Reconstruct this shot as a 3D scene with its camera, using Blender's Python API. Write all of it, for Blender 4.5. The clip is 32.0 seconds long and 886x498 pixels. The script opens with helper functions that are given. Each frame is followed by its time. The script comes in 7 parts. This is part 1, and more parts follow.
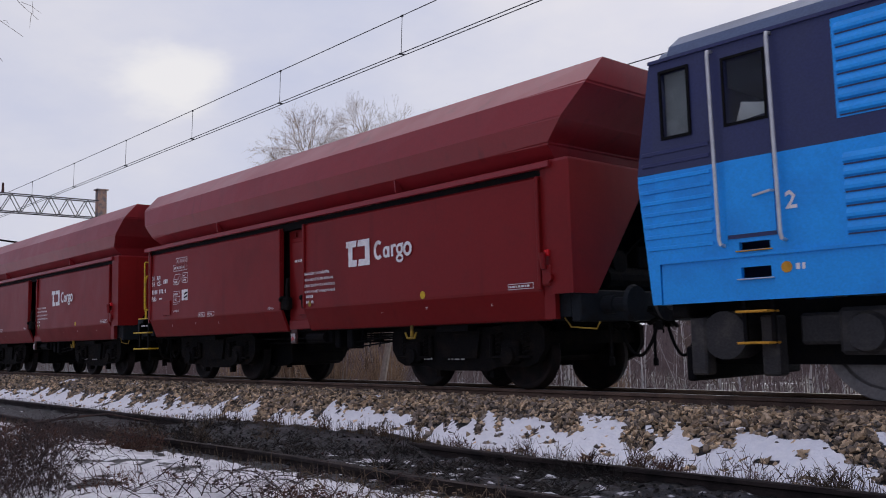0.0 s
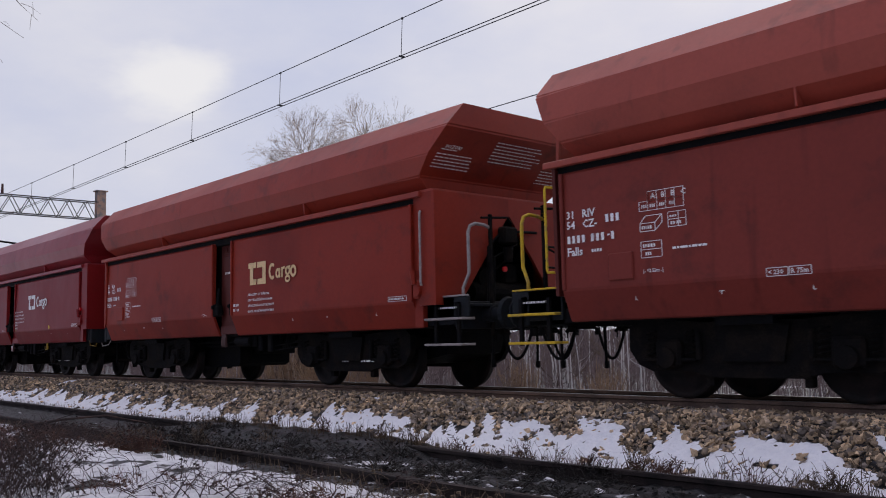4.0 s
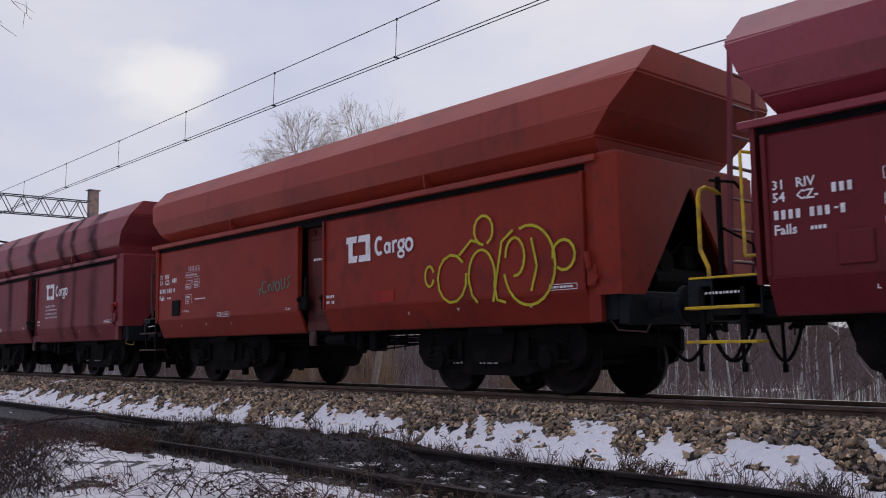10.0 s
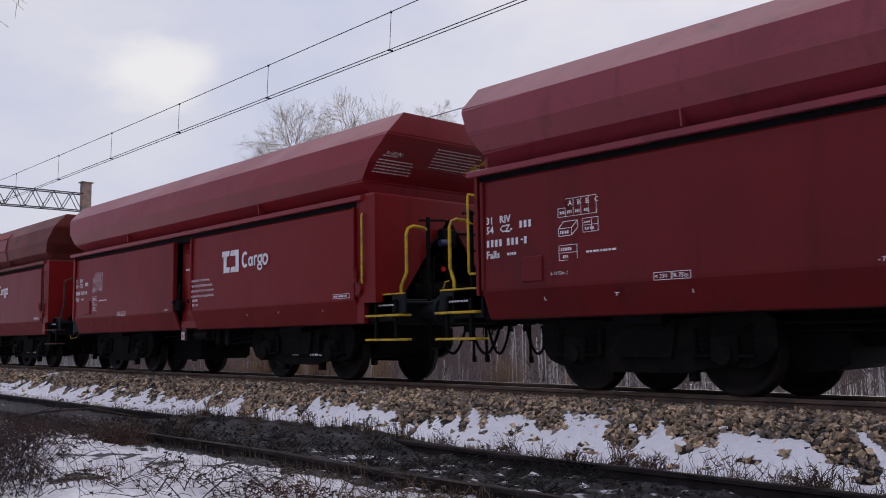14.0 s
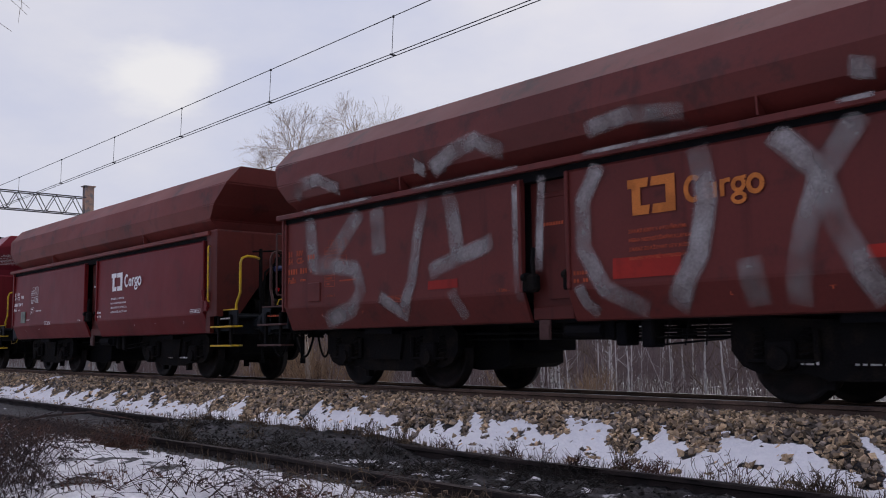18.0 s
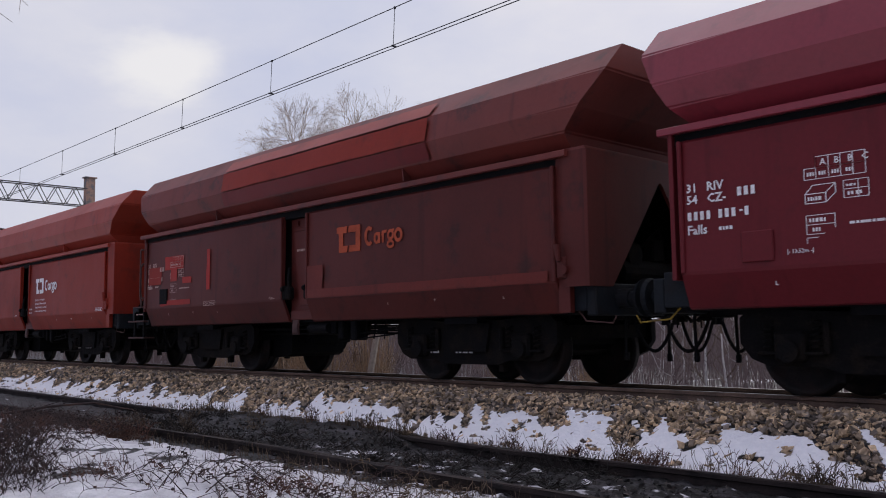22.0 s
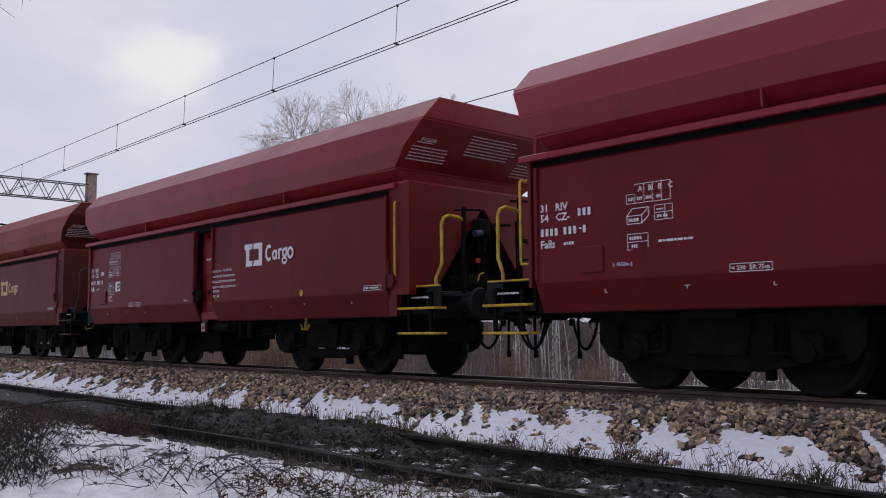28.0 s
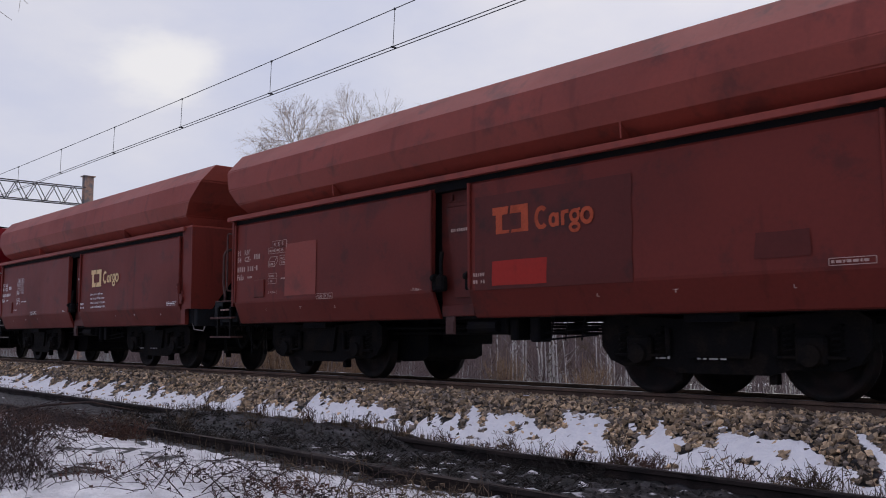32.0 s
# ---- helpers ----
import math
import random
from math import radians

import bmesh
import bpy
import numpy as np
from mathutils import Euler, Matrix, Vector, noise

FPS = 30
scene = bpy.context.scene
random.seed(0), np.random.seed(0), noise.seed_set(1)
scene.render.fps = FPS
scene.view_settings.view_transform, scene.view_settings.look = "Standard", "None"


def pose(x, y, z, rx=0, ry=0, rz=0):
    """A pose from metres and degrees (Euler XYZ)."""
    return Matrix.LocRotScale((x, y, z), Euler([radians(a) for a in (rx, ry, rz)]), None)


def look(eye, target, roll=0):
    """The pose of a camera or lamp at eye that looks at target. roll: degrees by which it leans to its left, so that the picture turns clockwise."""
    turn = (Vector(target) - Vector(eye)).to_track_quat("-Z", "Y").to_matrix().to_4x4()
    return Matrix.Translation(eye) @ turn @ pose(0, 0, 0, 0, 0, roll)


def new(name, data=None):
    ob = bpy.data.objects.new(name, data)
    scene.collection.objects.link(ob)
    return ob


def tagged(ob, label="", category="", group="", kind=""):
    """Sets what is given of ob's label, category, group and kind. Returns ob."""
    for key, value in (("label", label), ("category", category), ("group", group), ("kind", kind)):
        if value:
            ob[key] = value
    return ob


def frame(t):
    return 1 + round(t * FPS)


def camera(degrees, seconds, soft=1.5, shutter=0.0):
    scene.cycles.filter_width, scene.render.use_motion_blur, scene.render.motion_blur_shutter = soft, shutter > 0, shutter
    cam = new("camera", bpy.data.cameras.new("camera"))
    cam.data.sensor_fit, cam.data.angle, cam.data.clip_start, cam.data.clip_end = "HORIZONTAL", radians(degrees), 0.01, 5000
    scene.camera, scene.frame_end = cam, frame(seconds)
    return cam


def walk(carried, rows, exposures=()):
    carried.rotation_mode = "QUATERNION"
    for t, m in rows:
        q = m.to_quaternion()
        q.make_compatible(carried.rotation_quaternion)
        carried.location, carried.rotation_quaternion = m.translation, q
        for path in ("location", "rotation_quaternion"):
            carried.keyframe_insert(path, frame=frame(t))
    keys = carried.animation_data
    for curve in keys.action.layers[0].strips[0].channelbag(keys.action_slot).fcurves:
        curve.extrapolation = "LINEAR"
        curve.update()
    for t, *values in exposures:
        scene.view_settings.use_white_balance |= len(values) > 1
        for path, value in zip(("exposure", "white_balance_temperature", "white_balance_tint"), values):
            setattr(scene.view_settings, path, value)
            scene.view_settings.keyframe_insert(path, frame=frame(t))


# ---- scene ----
EYE = Vector((0.0, 0.0, 0.704))
TRACK_Y = 9.531     # centre line of the main track; its rail heads lie at z = 0
PITCH = 13.52       # length of a wagon over its buffers
SECONDS = 32.0


def aim(yaw, pitch):
    a, b = radians(yaw), radians(pitch)
    return EYE + 10 * Vector((-math.sin(a) * math.cos(b), math.cos(a) * math.cos(b), math.sin(b)))


cam = camera(53.506, SECONDS, soft=1.0, shutter=0.05)
# seconds, degrees left of the track's normal, degrees up, lean
walk(cam, [(t, look(EYE, aim(a, b), r)) for t, a, b, r in (
    (0, 47.891, 5.808, -1.509), (0.5, 47.923, 5.865, -1.490), (1, 47.915, 5.912, -1.475), (1.5, 47.938, 5.950, -1.382),
    (2, 47.937, 5.976, -1.336), (2.5, 47.871, 5.956, -1.358), (3, 47.903, 5.971, -1.349), (3.5, 47.903, 5.986, -1.369),
    (5.5, 47.547, 5.822, -1.172), (6, 47.504, 5.835, -1.226), (6.5, 47.451, 5.762, -1.197), (7, 47.483, 5.772, -1.146),
    (7.5, 47.461, 5.794, -1.184), (8, 47.464, 5.859, -1.169), (8.5, 47.472, 5.991, -1.072), (9, 47.466, 6.012, -1.102),
    (9.5, 47.433, 6.009, -1.091), (10, 47.411, 6.032, -1.099), (10.5, 47.392, 6.066, -1.112), (11, 47.346, 6.104, -1.050),
    (11.5, 47.265, 6.074, -0.886), (12, 47.144, 5.951, -0.875), (12.5, 47.064, 5.866, -0.851), (13, 46.973, 5.766, -0.891),
    (13.5, 46.984, 5.680, -0.963), (14, 47.004, 5.599, -0.950), (14.5, 46.983, 5.590, -0.904), (16.5, 47.098, 5.941, -0.892),
    (17, 47.102, 5.963, -0.856), (17.5, 47.075, 5.905, -0.836), (18, 47.133, 5.873, -0.898), (18.5, 47.126, 5.803, -0.968),
    (19, 47.115, 5.725, -1.026), (19.5, 47.141, 5.629, -0.957), (20, 47.105, 5.507, -0.911), (20.5, 47.133, 5.450, -0.894),
    (21, 47.241, 5.486, -0.908), (21.5, 47.220, 5.421, -0.836), (22, 47.211, 5.340, -0.789), (22.5, 47.133, 5.244, -0.754),
    (23, 47.116, 5.233, -0.730), (23.5, 47.202, 5.270, -0.707), (24, 47.197, 5.431, -0.644), (24.5, 47.238, 5.552, -0.681),
    (25, 47.235, 5.601, -0.668), (25.5, 47.213, 5.603, -0.539), (27.5, 47.265, 5.433, -0.374), (28, 47.290, 5.222, -0.435),
    (28.5, 47.225, 5.118, -0.431), (29, 47.251, 5.034, -0.482), (29.5, 47.268, 5.041, -0.502), (30, 47.248, 5.103, -0.498),
    (30.5, 47.217, 5.195, -0.396), (31, 47.188, 5.285, -0.460), (31.5, 47.134, 5.368, -0.409), (32, 47.094, 5.438, -0.371))])


def run(t):
    """How far the train has come, in metres along the track."""
    u = t / 32
    return -11.5241 + u * (310.5514 + u * (-5.4434 + u * (-52.3938 + u * (54.4757 + u * -19.0357))))


# ---- sky and light ----
world = bpy.data.worlds.new("world")
scene.world = world
world.use_nodes = True
wn, wl = world.node_tree.nodes, world.node_tree.links
wn.clear()
SUN_EL = radians(32)
ZENITH = (2.6, 2.5, 2.3)    # brightness of the thin cloud overhead, against the cover near the horizon
SKY_BACK = (0.54, 0.553, 0.655)     # brightness of the cloud cover opposite the sun, with blue gaps
sky = wn.new("ShaderNodeTexSky")
sky.sky_type, sky.sun_disc = 'NISHITA', False
sky.sun_elevation, sky.sun_rotation = SUN_EL, radians(-20)
sky.dust_density, sky.air_density = 2.0, 1.2
tc = wn.new("ShaderNodeTexCoord")
mp = wn.new("ShaderNodeMapping")
mp.inputs["Scale"].default_value = (1.0, 1.0, 2.2)
wl.new(tc.outputs["Generated"], mp.inputs["Vector"])
cn = wn.new("ShaderNodeTexNoise")
cn.inputs["Scale"].default_value, cn.inputs["Detail"].default_value, cn.inputs["Roughness"].default_value = 2.6, 6.0, 0.55
wl.new(mp.outputs["Vector"], cn.inputs["Vector"])
cr = wn.new("ShaderNodeValToRGB")
cr.color_ramp.elements[0].position, cr.color_ramp.elements[0].color = 0.33, (0.575, 0.608, 0.79, 1)
cr.color_ramp.elements[1].position, cr.color_ramp.elements[1].color = 0.66, (0.765, 0.757, 0.84, 1)
wl.new(cn.outputs["Fac"], cr.inputs["Fac"])
# one brighter cloud low over the line
cd = wn.new("ShaderNodeVectorMath")
cd.operation = 'DISTANCE'
cm = wn.new("ShaderNodeMapping")
cm.inputs["Scale"].default_value = (1.0, 1.0, 1.9)
wl.new(tc.outputs["Generated"], cm.inputs["Vector"])
wl.new(cm.outputs["Vector"], cd.inputs[0])
cloud_way = Vector((-0.9175, 0.4418, 0.302)).normalized()
cd.inputs[1].default_value = (cloud_way.x, cloud_way.y, cloud_way.z * 1.9)
ca = wn.new("ShaderNodeMath")
ca.operation = 'MULTIPLY_ADD'
wl.new(cn.outputs["Fac"], ca.inputs[0])
ca.inputs[1].default_value = -0.35
wl.new(cd.outputs["Value"], ca.inputs[2])
cf = wn.new("ShaderNodeMapRange")
cf.interpolation_type = 'SMOOTHSTEP'
cf.inputs["From Min"].default_value, cf.inputs["From Max"].default_value = -0.100, -0.172
wl.new(ca.outputs["Value"], cf.inputs["Value"])
c2 = wn.new("ShaderNodeMix")
c2.data_type = 'RGBA'
wl.new(cf.outputs["Result"], c2.inputs["Factor"])
wl.new(cr.outputs["Color"], c2.inputs["A"])
c2.inputs["B"].default_value = (0.90, 0.88, 0.90, 1)
# the cloud cover is thinner and brighter on the sun's side, beyond the train
sx = wn.new("ShaderNodeSeparateXYZ")
wl.new(tc.outputs["Generated"], sx.inputs["Vector"])
sg = wn.new("ShaderNodeMapRange")
sg.interpolation_type = 'SMOOTHSTEP'
sg.inputs["From Min"].default_value, sg.inputs["From Max"].default_value = -0.28, 0.28
wl.new(sx.outputs["Y"], sg.inputs["Value"])
sb = wn.new("ShaderNodeMix")
sb.data_type = 'RGBA'
wl.new(sg.outputs["Result"], sb.inputs["Factor"])
sb.inputs["A"].default_value, sb.inputs["B"].default_value = (*SKY_BACK, 1), (1, 1, 1, 1)
c3 = wn.new("ShaderNodeMix")
c3.data_type, c3.blend_type = 'RGBA', 'MULTIPLY'
c3.inputs["Factor"].default_value = 1.0
wl.new(c2.outputs["Result"], c3.inputs["A"])
# and thinnest overhead, where it is neutral white
zg = wn.new("ShaderNodeMapRange")
zg.interpolation_type = 'SMOOTHSTEP'
zg.inputs["From Min"].default_value, zg.inputs["From Max"].default_value = 0.36, 0.95
wl.new(sx.outputs["Z"], zg.inputs["Value"])
zc = wn.new("ShaderNodeMix")
zc.data_type = 'RGBA'
wl.new(zg.outputs["Result"], zc.inputs["Factor"])
zc.inputs["A"].default_value = (1, 1, 1, 1)
zc.inputs["B"].default_value = (*ZENITH, 1)
zm = wn.new("ShaderNodeMix")
zm.data_type, zm.blend_type = 'RGBA', 'MULTIPLY'
zm.inputs["Factor"].default_value = 1.0
wl.new(sb.outputs["Result"], zm.inputs["A"])
wl.new(zc.outputs["Result"], zm.inputs["B"])
wl.new(zm.outputs["Result"], c3.inputs["B"])
b1 = wn.new("ShaderNodeBackground")
wl.new(sky.outputs["Color"], b1.inputs["Color"])
b1.inputs["Strength"].default_value = 0.05
b2 = wn.new("ShaderNodeBackground")
wl.new(c3.outputs["Result"], b2.inputs["Color"])
b2.inputs["Strength"].default_value = 1.0
bm_ = wn.new("ShaderNodeMixShader")
bm_.inputs["Fac"].default_value = 0.9
wl.new(b1.outputs["Background"], bm_.inputs[1])
wl.new(b2.outputs["Background"], bm_.inputs[2])
wo = wn.new("ShaderNodeOutputWorld")
wl.new(bm_.outputs["Shader"], wo.inputs["Surface"])

sun_data = bpy.data.lights.new("sun", 'SUN')
sun_data.energy, sun_data.angle, sun_data.color = 0.7, radians(20), (1.0, 0.96, 0.9)
sun = new("sun", sun_data)
sun.matrix_world = look((-14, 40, 26.5), (0, 0, 0))


# ---- materials ----
def material(name, base, rough=0.7, metal=0.0, vary=0.25, scale=3.0, fine=40.0, bump=0.2, second=None, spots=(0.45, 0.65),
             stretch=(1, 1, 1), coords="Object", per_object=0.0, fine_bump=None):
    """A node material: base colour varied at two scales, a second colour (dirt, wear) in noise patches, and fine relief."""
    m = bpy.data.materials.new(name)
    m.use_nodes = True
    n, l = m.node_tree.nodes, m.node_tree.links
    p = n["Principled BSDF"]
    t = n.new("ShaderNodeTexCoord")
    info = n.new("ShaderNodeObjectInfo")
    add = n.new("ShaderNodeVectorMath")
    add.operation = 'MULTIPLY_ADD'
    add.inputs[1].default_value = (31.0, 17.0, 23.0)
    l.new(info.outputs["Random"], add.inputs[0])
    l.new(t.outputs[coords], add.inputs[2])
    mapping = n.new("ShaderNodeMapping")
    mapping.inputs["Scale"].default_value = stretch
    l.new(add.outputs["Vector"], mapping.inputs["Vector"])
    big = n.new("ShaderNodeTexNoise")
    big.inputs["Scale"].default_value, big.inputs["Detail"].default_value = scale, 5
    l.new(mapping.outputs["Vector"], big.inputs["Vector"])
    small = n.new("ShaderNodeTexNoise")
    small.inputs["Scale"].default_value, small.inputs["Detail"].default_value = fine, 4
    l.new(add.outputs["Vector"], small.inputs["Vector"])
    mask = n.new("ShaderNodeMapRange")
    mask.interpolation_type = 'SMOOTHSTEP'
    mask.inputs["From Min"].default_value, mask.inputs["From Max"].default_value = spots
    l.new(big.outputs["Fac"], mask.inputs["Value"])
    mix = n.new("ShaderNodeMix")
    mix.data_type = 'RGBA'
    l.new(mask.outputs["Result"], mix.inputs["Factor"])
    mix.inputs["A"].default_value = (*base, 1)
    mix.inputs["B"].default_value = (*(second or [c * (1 - vary) for c in base]), 1)
    hsv = n.new("ShaderNodeHueSaturation")
    val = n.new("ShaderNodeMapRange")
    val.inputs["From Min"].default_value, val.inputs["From Max"].default_value = 0.3, 0.7
    val.inputs["To Min"].default_value, val.inputs["To Max"].default_value = 1 - vary * 0.6, 1 + vary * 0.6
    l.new(small.outputs["Fac"], val.inputs["Value"])
    if per_object:
        pm = n.new("ShaderNodeMapRange")
        pm.inputs["To Min"].default_value, pm.inputs["To Max"].default_value = 1 - per_object, 1 + per_object
        l.new(info.outputs["Random"], pm.inputs["Value"])
        mul = n.new("ShaderNodeMath")
        mul.operation = 'MULTIPLY'
        l.new(pm.outputs["Result"], mul.inputs[0])
        l.new(val.outputs["Result"], mul.inputs[1])
        l.new(mul.outputs["Value"], hsv.inputs["Value"])
    else:
        l.new(val.outputs["Result"], hsv.inputs["Value"])
    l.new(mix.outputs["Result"], hsv.inputs["Color"])
    l.new(hsv.outputs["Color"], p.inputs["Base Color"])
    rr = n.new("ShaderNodeMapRange")
    rr.inputs["To Min"].default_value, rr.inputs["To Max"].default_value = max(0.05, rough - 0.12), min(1, rough + 0.12)
    l.new(big.outputs["Fac"], rr.inputs["Value"])
    l.new(rr.outputs["Result"], p.inputs["Roughness"])
    p.inputs["Metallic"].default_value = metal
    p.inputs["Specular IOR Level"].default_value = 0.25
    if bump:
        b = n.new("ShaderNodeBump")
        b.inputs["Strength"].default_value, b.inputs["Distance"].default_value = bump, 0.02
        l.new((small if fine_bump is None else big).outputs["Fac"], b.inputs["Height"])
        l.new(b.outputs["Normal"], p.inputs["Normal"])
    return m


def wagon_paint(name, base, dirt, amount=0.5, rough=0.5, streak=None, streak_at=(0.58, 0.70), grime=0.0):
    """Weathered wagon paint: cloudy fading, vertical run-off streaks, scuffs and gentle dents."""
    deep = (0.96, 0.475, 0.45)
    base, dirt = [c * d for c, d in zip(base, deep)], [c * d for c, d in zip(dirt, deep)]
    m = material(name, base, rough, 0.0, 0.09, 0.55, 22.0, 0.0, dirt, (0.62 - 0.3 * amount, 0.78 - 0.12 * amount))
    n, l = m.node_tree.nodes, m.node_tree.links
    p = n["Principled BSDF"]
    t = next(x for x in n if x.bl_idname == "ShaderNodeTexCoord")
    info = next(x for x in n if x.bl_idname == "ShaderNodeObjectInfo")
    src = p.inputs["Base Color"].links[0].from_socket
    mp_ = n.new("ShaderNodeMapping")
    mp_.inputs["Scale"].default_value = (3.2, 3.2, 0.22)
    ad = n.new("ShaderNodeVectorMath")
    ad.operation = 'MULTIPLY_ADD'
    ad.inputs[1].default_value = (57.0, 11.0, 5.0)
    l.new(info.outputs["Random"], ad.inputs[0])
    l.new(t.outputs["Object"], ad.inputs[2])
    l.new(ad.outputs["Vector"], mp_.inputs["Vector"])
    st = n.new("ShaderNodeTexNoise")
    st.inputs["Scale"].default_value, st.inputs["Detail"].default_value = 1.3, 6
    l.new(mp_.outputs["Vector"], st.inputs["Vector"])
    mk = n.new("ShaderNodeMapRange")
    mk.interpolation_type = 'SMOOTHSTEP'
    mk.inputs["From Min"].default_value, mk.inputs["From Max"].default_value = streak_at
    mk.inputs["To Max"].default_value = 0.75 if streak else 0.45 * amount + 0.1
    l.new(st.outputs["Fac"], mk.inputs["Value"])
    mx = n.new("ShaderNodeMix")
    mx.data_type = 'RGBA'
    l.new(mk.outputs["Result"], mx.inputs["Factor"])
    l.new(src, mx.inputs["A"])
    mx.inputs["B"].default_value = (*(streak or [c * 0.45 for c in dirt]), 1)
    # coal-dust smudges
    gn = n.new("ShaderNodeTexNoise")
    gn.inputs["Scale"].default_value, gn.inputs["Detail"].default_value, gn.inputs["Roughness"].default_value = 1.7, 9, 0.65
    l.new(ad.outputs["Vector"], gn.inputs["Vector"])
    gk = n.new("ShaderNodeMapRange")
    gk.interpolation_type = 'SMOOTHSTEP'
    gk.inputs["From Min"].default_value, gk.inputs["From Max"].default_value = 0.53, 0.68
    gk.inputs["To Max"].default_value = grime
    l.new(gn.outputs["Fac"], gk.inputs["Value"])
    gx = n.new("ShaderNodeMix")
    gx.data_type = 'RGBA'
    l.new(gk.outputs["Result"], gx.inputs["Factor"])
    l.new(mx.outputs["Result"], gx.inputs["A"])
    gx.inputs["B"].default_value = (0.018, 0.014, 0.013, 1)
    l.new(gx.outputs["Result"], p.inputs["Base Color"])
    p.inputs["Specular IOR Level"].default_value = 0.22
    dn = n.new("ShaderNodeTexNoise")
    dn.inputs["Scale"].default_value, dn.inputs["Detail"].default_value = 1.1, 2
    l.new(ad.outputs["Vector"], dn.inputs["Vector"])
    b = n.new("ShaderNodeBump")
    b.inputs["Strength"].default_value, b.inputs["Distance"].default_value = 0.35, 0.05
    l.new(dn.outputs["Fac"], b.inputs["Height"])
    l.new(b.outputs["Normal"], p.inputs["Normal"])
    return m


STEEL_BLACK = material("grimy_black_steel_and_shade", (0.005, 0.005, 0.006), 0.75, 0.0, 0.5, 4, 45, 0.4, (0.009, 0.008, 0.007))
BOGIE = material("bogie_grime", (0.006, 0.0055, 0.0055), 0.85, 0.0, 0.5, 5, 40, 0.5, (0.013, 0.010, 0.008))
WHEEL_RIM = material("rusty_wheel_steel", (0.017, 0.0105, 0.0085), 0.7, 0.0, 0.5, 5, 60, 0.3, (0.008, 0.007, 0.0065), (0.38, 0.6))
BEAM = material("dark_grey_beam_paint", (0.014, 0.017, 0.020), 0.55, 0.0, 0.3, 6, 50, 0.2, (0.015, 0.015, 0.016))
YELLOW = material("yellow_handrail_paint", (0.62, 0.40, 0.02), 0.5, 0.0, 0.2, 8, 60, 0.1, (0.4, 0.27, 0.05))
YELLOW_DIRTY = material("grimy_yellow_paint", (0.30, 0.19, 0.02), 0.6, 0.0, 0.3, 8, 60, 0.1, (0.12, 0.08, 0.02))
GREY_RAIL = material("weathered_grey_handrail", (0.34, 0.30, 0.28), 0.6, 0.0, 0.3, 8, 60, 0.1)
BROWN_RAIL = material("brown_handrail_paint", (0.075, 0.035, 0.03), 0.6, 0.0, 0.3, 8, 60, 0.1)
DOCKET_PAPER = material("grimy_docket_paper", (0.62, 0.58, 0.56), 0.8, 0.0, 0.3, 8, 60, 0.0, (0.16, 0.13, 0.12), (0.4, 0.7))
WHITE_PAINT = material("white_lettering", (0.82, 0.80, 0.78), 0.7, 0.0, 0.18, 5, 60, 0.0, (0.62, 0.58, 0.56), (0.5, 0.75))
CREAM_PAINT = material("cream_lettering", (0.78, 0.56, 0.29), 0.7, 0.0, 0.2, 5, 60, 0.0)
ORANGE_PAINT = material("orange_lettering", (0.55, 0.17, 0.035), 0.7, 0.0, 0.25, 5, 60, 0.0)
REDOR_PAINT = material("faded_red_orange_lettering", (0.42, 0.075, 0.03), 0.7, 0.0, 0.3, 5, 60, 0.0)
PINK_PAINT = material("faded_pinkish_lettering", (0.50, 0.34, 0.29), 0.7, 0.0, 0.25, 5, 60, 0.0)
RED_GLASS = material("red_reflector", (0.6, 0.01, 0.015), 0.3, 0.0, 0.1, 8, 60, 0.0)
COAL = material("coal", (0.012, 0.011, 0.011), 0.75, 0.0, 0.6, 5, 30, 0.8, (0.03, 0.027, 0.025))
RAIL_SIDE = material("rusty_rail", (0.16, 0.105, 0.076), 0.85, 0.0, 0.35, 3, 60, 0.3, (0.10, 0.07, 0.055))
RAIL_OLD = material("old_siding_rail", (0.034, 0.025, 0.022), 0.8, 0.1, 0.35, 3, 60, 0.3, (0.016, 0.013, 0.012))
RAIL_HEAD = material("rail_head_steel", (0.16, 0.14, 0.13), 0.4, 0.7, 0.25, 3, 60, 0.1)
SLEEPER = material("concrete_sleeper", (0.30, 0.28, 0.26), 0.9, 0.0, 0.3, 4, 40, 0.4)
STONE = material("ballast_stone", (0.50, 0.365, 0.226), 0.9, 0.0, 0.45, 0.9, 30, 0.7, (0.20, 0.165, 0.135), (0.42, 0.58), per_object=0.7)
WIRE = material("catenary_copper", (0.05, 0.05, 0.055), 0.5, 0.5, 0.3, 6, 60, 0.0)
GALV = material("galvanised_lattice", (0.085, 0.085, 0.09), 0.7, 0.0, 0.35, 3, 40, 0.2, (0.09, 0.08, 0.075))
RUST_POST = material("rusty_column", (0.42, 0.27, 0.20), 0.8, 0.0, 0.4, 3, 30, 0.3, (0.20, 0.19, 0.19), (0.4, 0.6))
LOCO_NAVY = material("dark_navy_locomotive_paint", (0.026, 0.033, 0.105), 0.45, 0, 0.2, 1.2, 40, 0.05, (0.03, 0.037, 0.10))
BARK = material("grey_brown_bark", (0.10, 0.08, 0.065), 0.9, 0.0, 0.35, 3, 30, 0.3)
PALE_TWIG = material("pale_tan_twig", (0.40, 0.30, 0.22), 0.9, 0.0, 0.3, 3, 30, 0.0)
TWIG = material("thin_twig", (0.14, 0.10, 0.07), 0.9, 0.0, 0.35, 3, 30, 0.0)
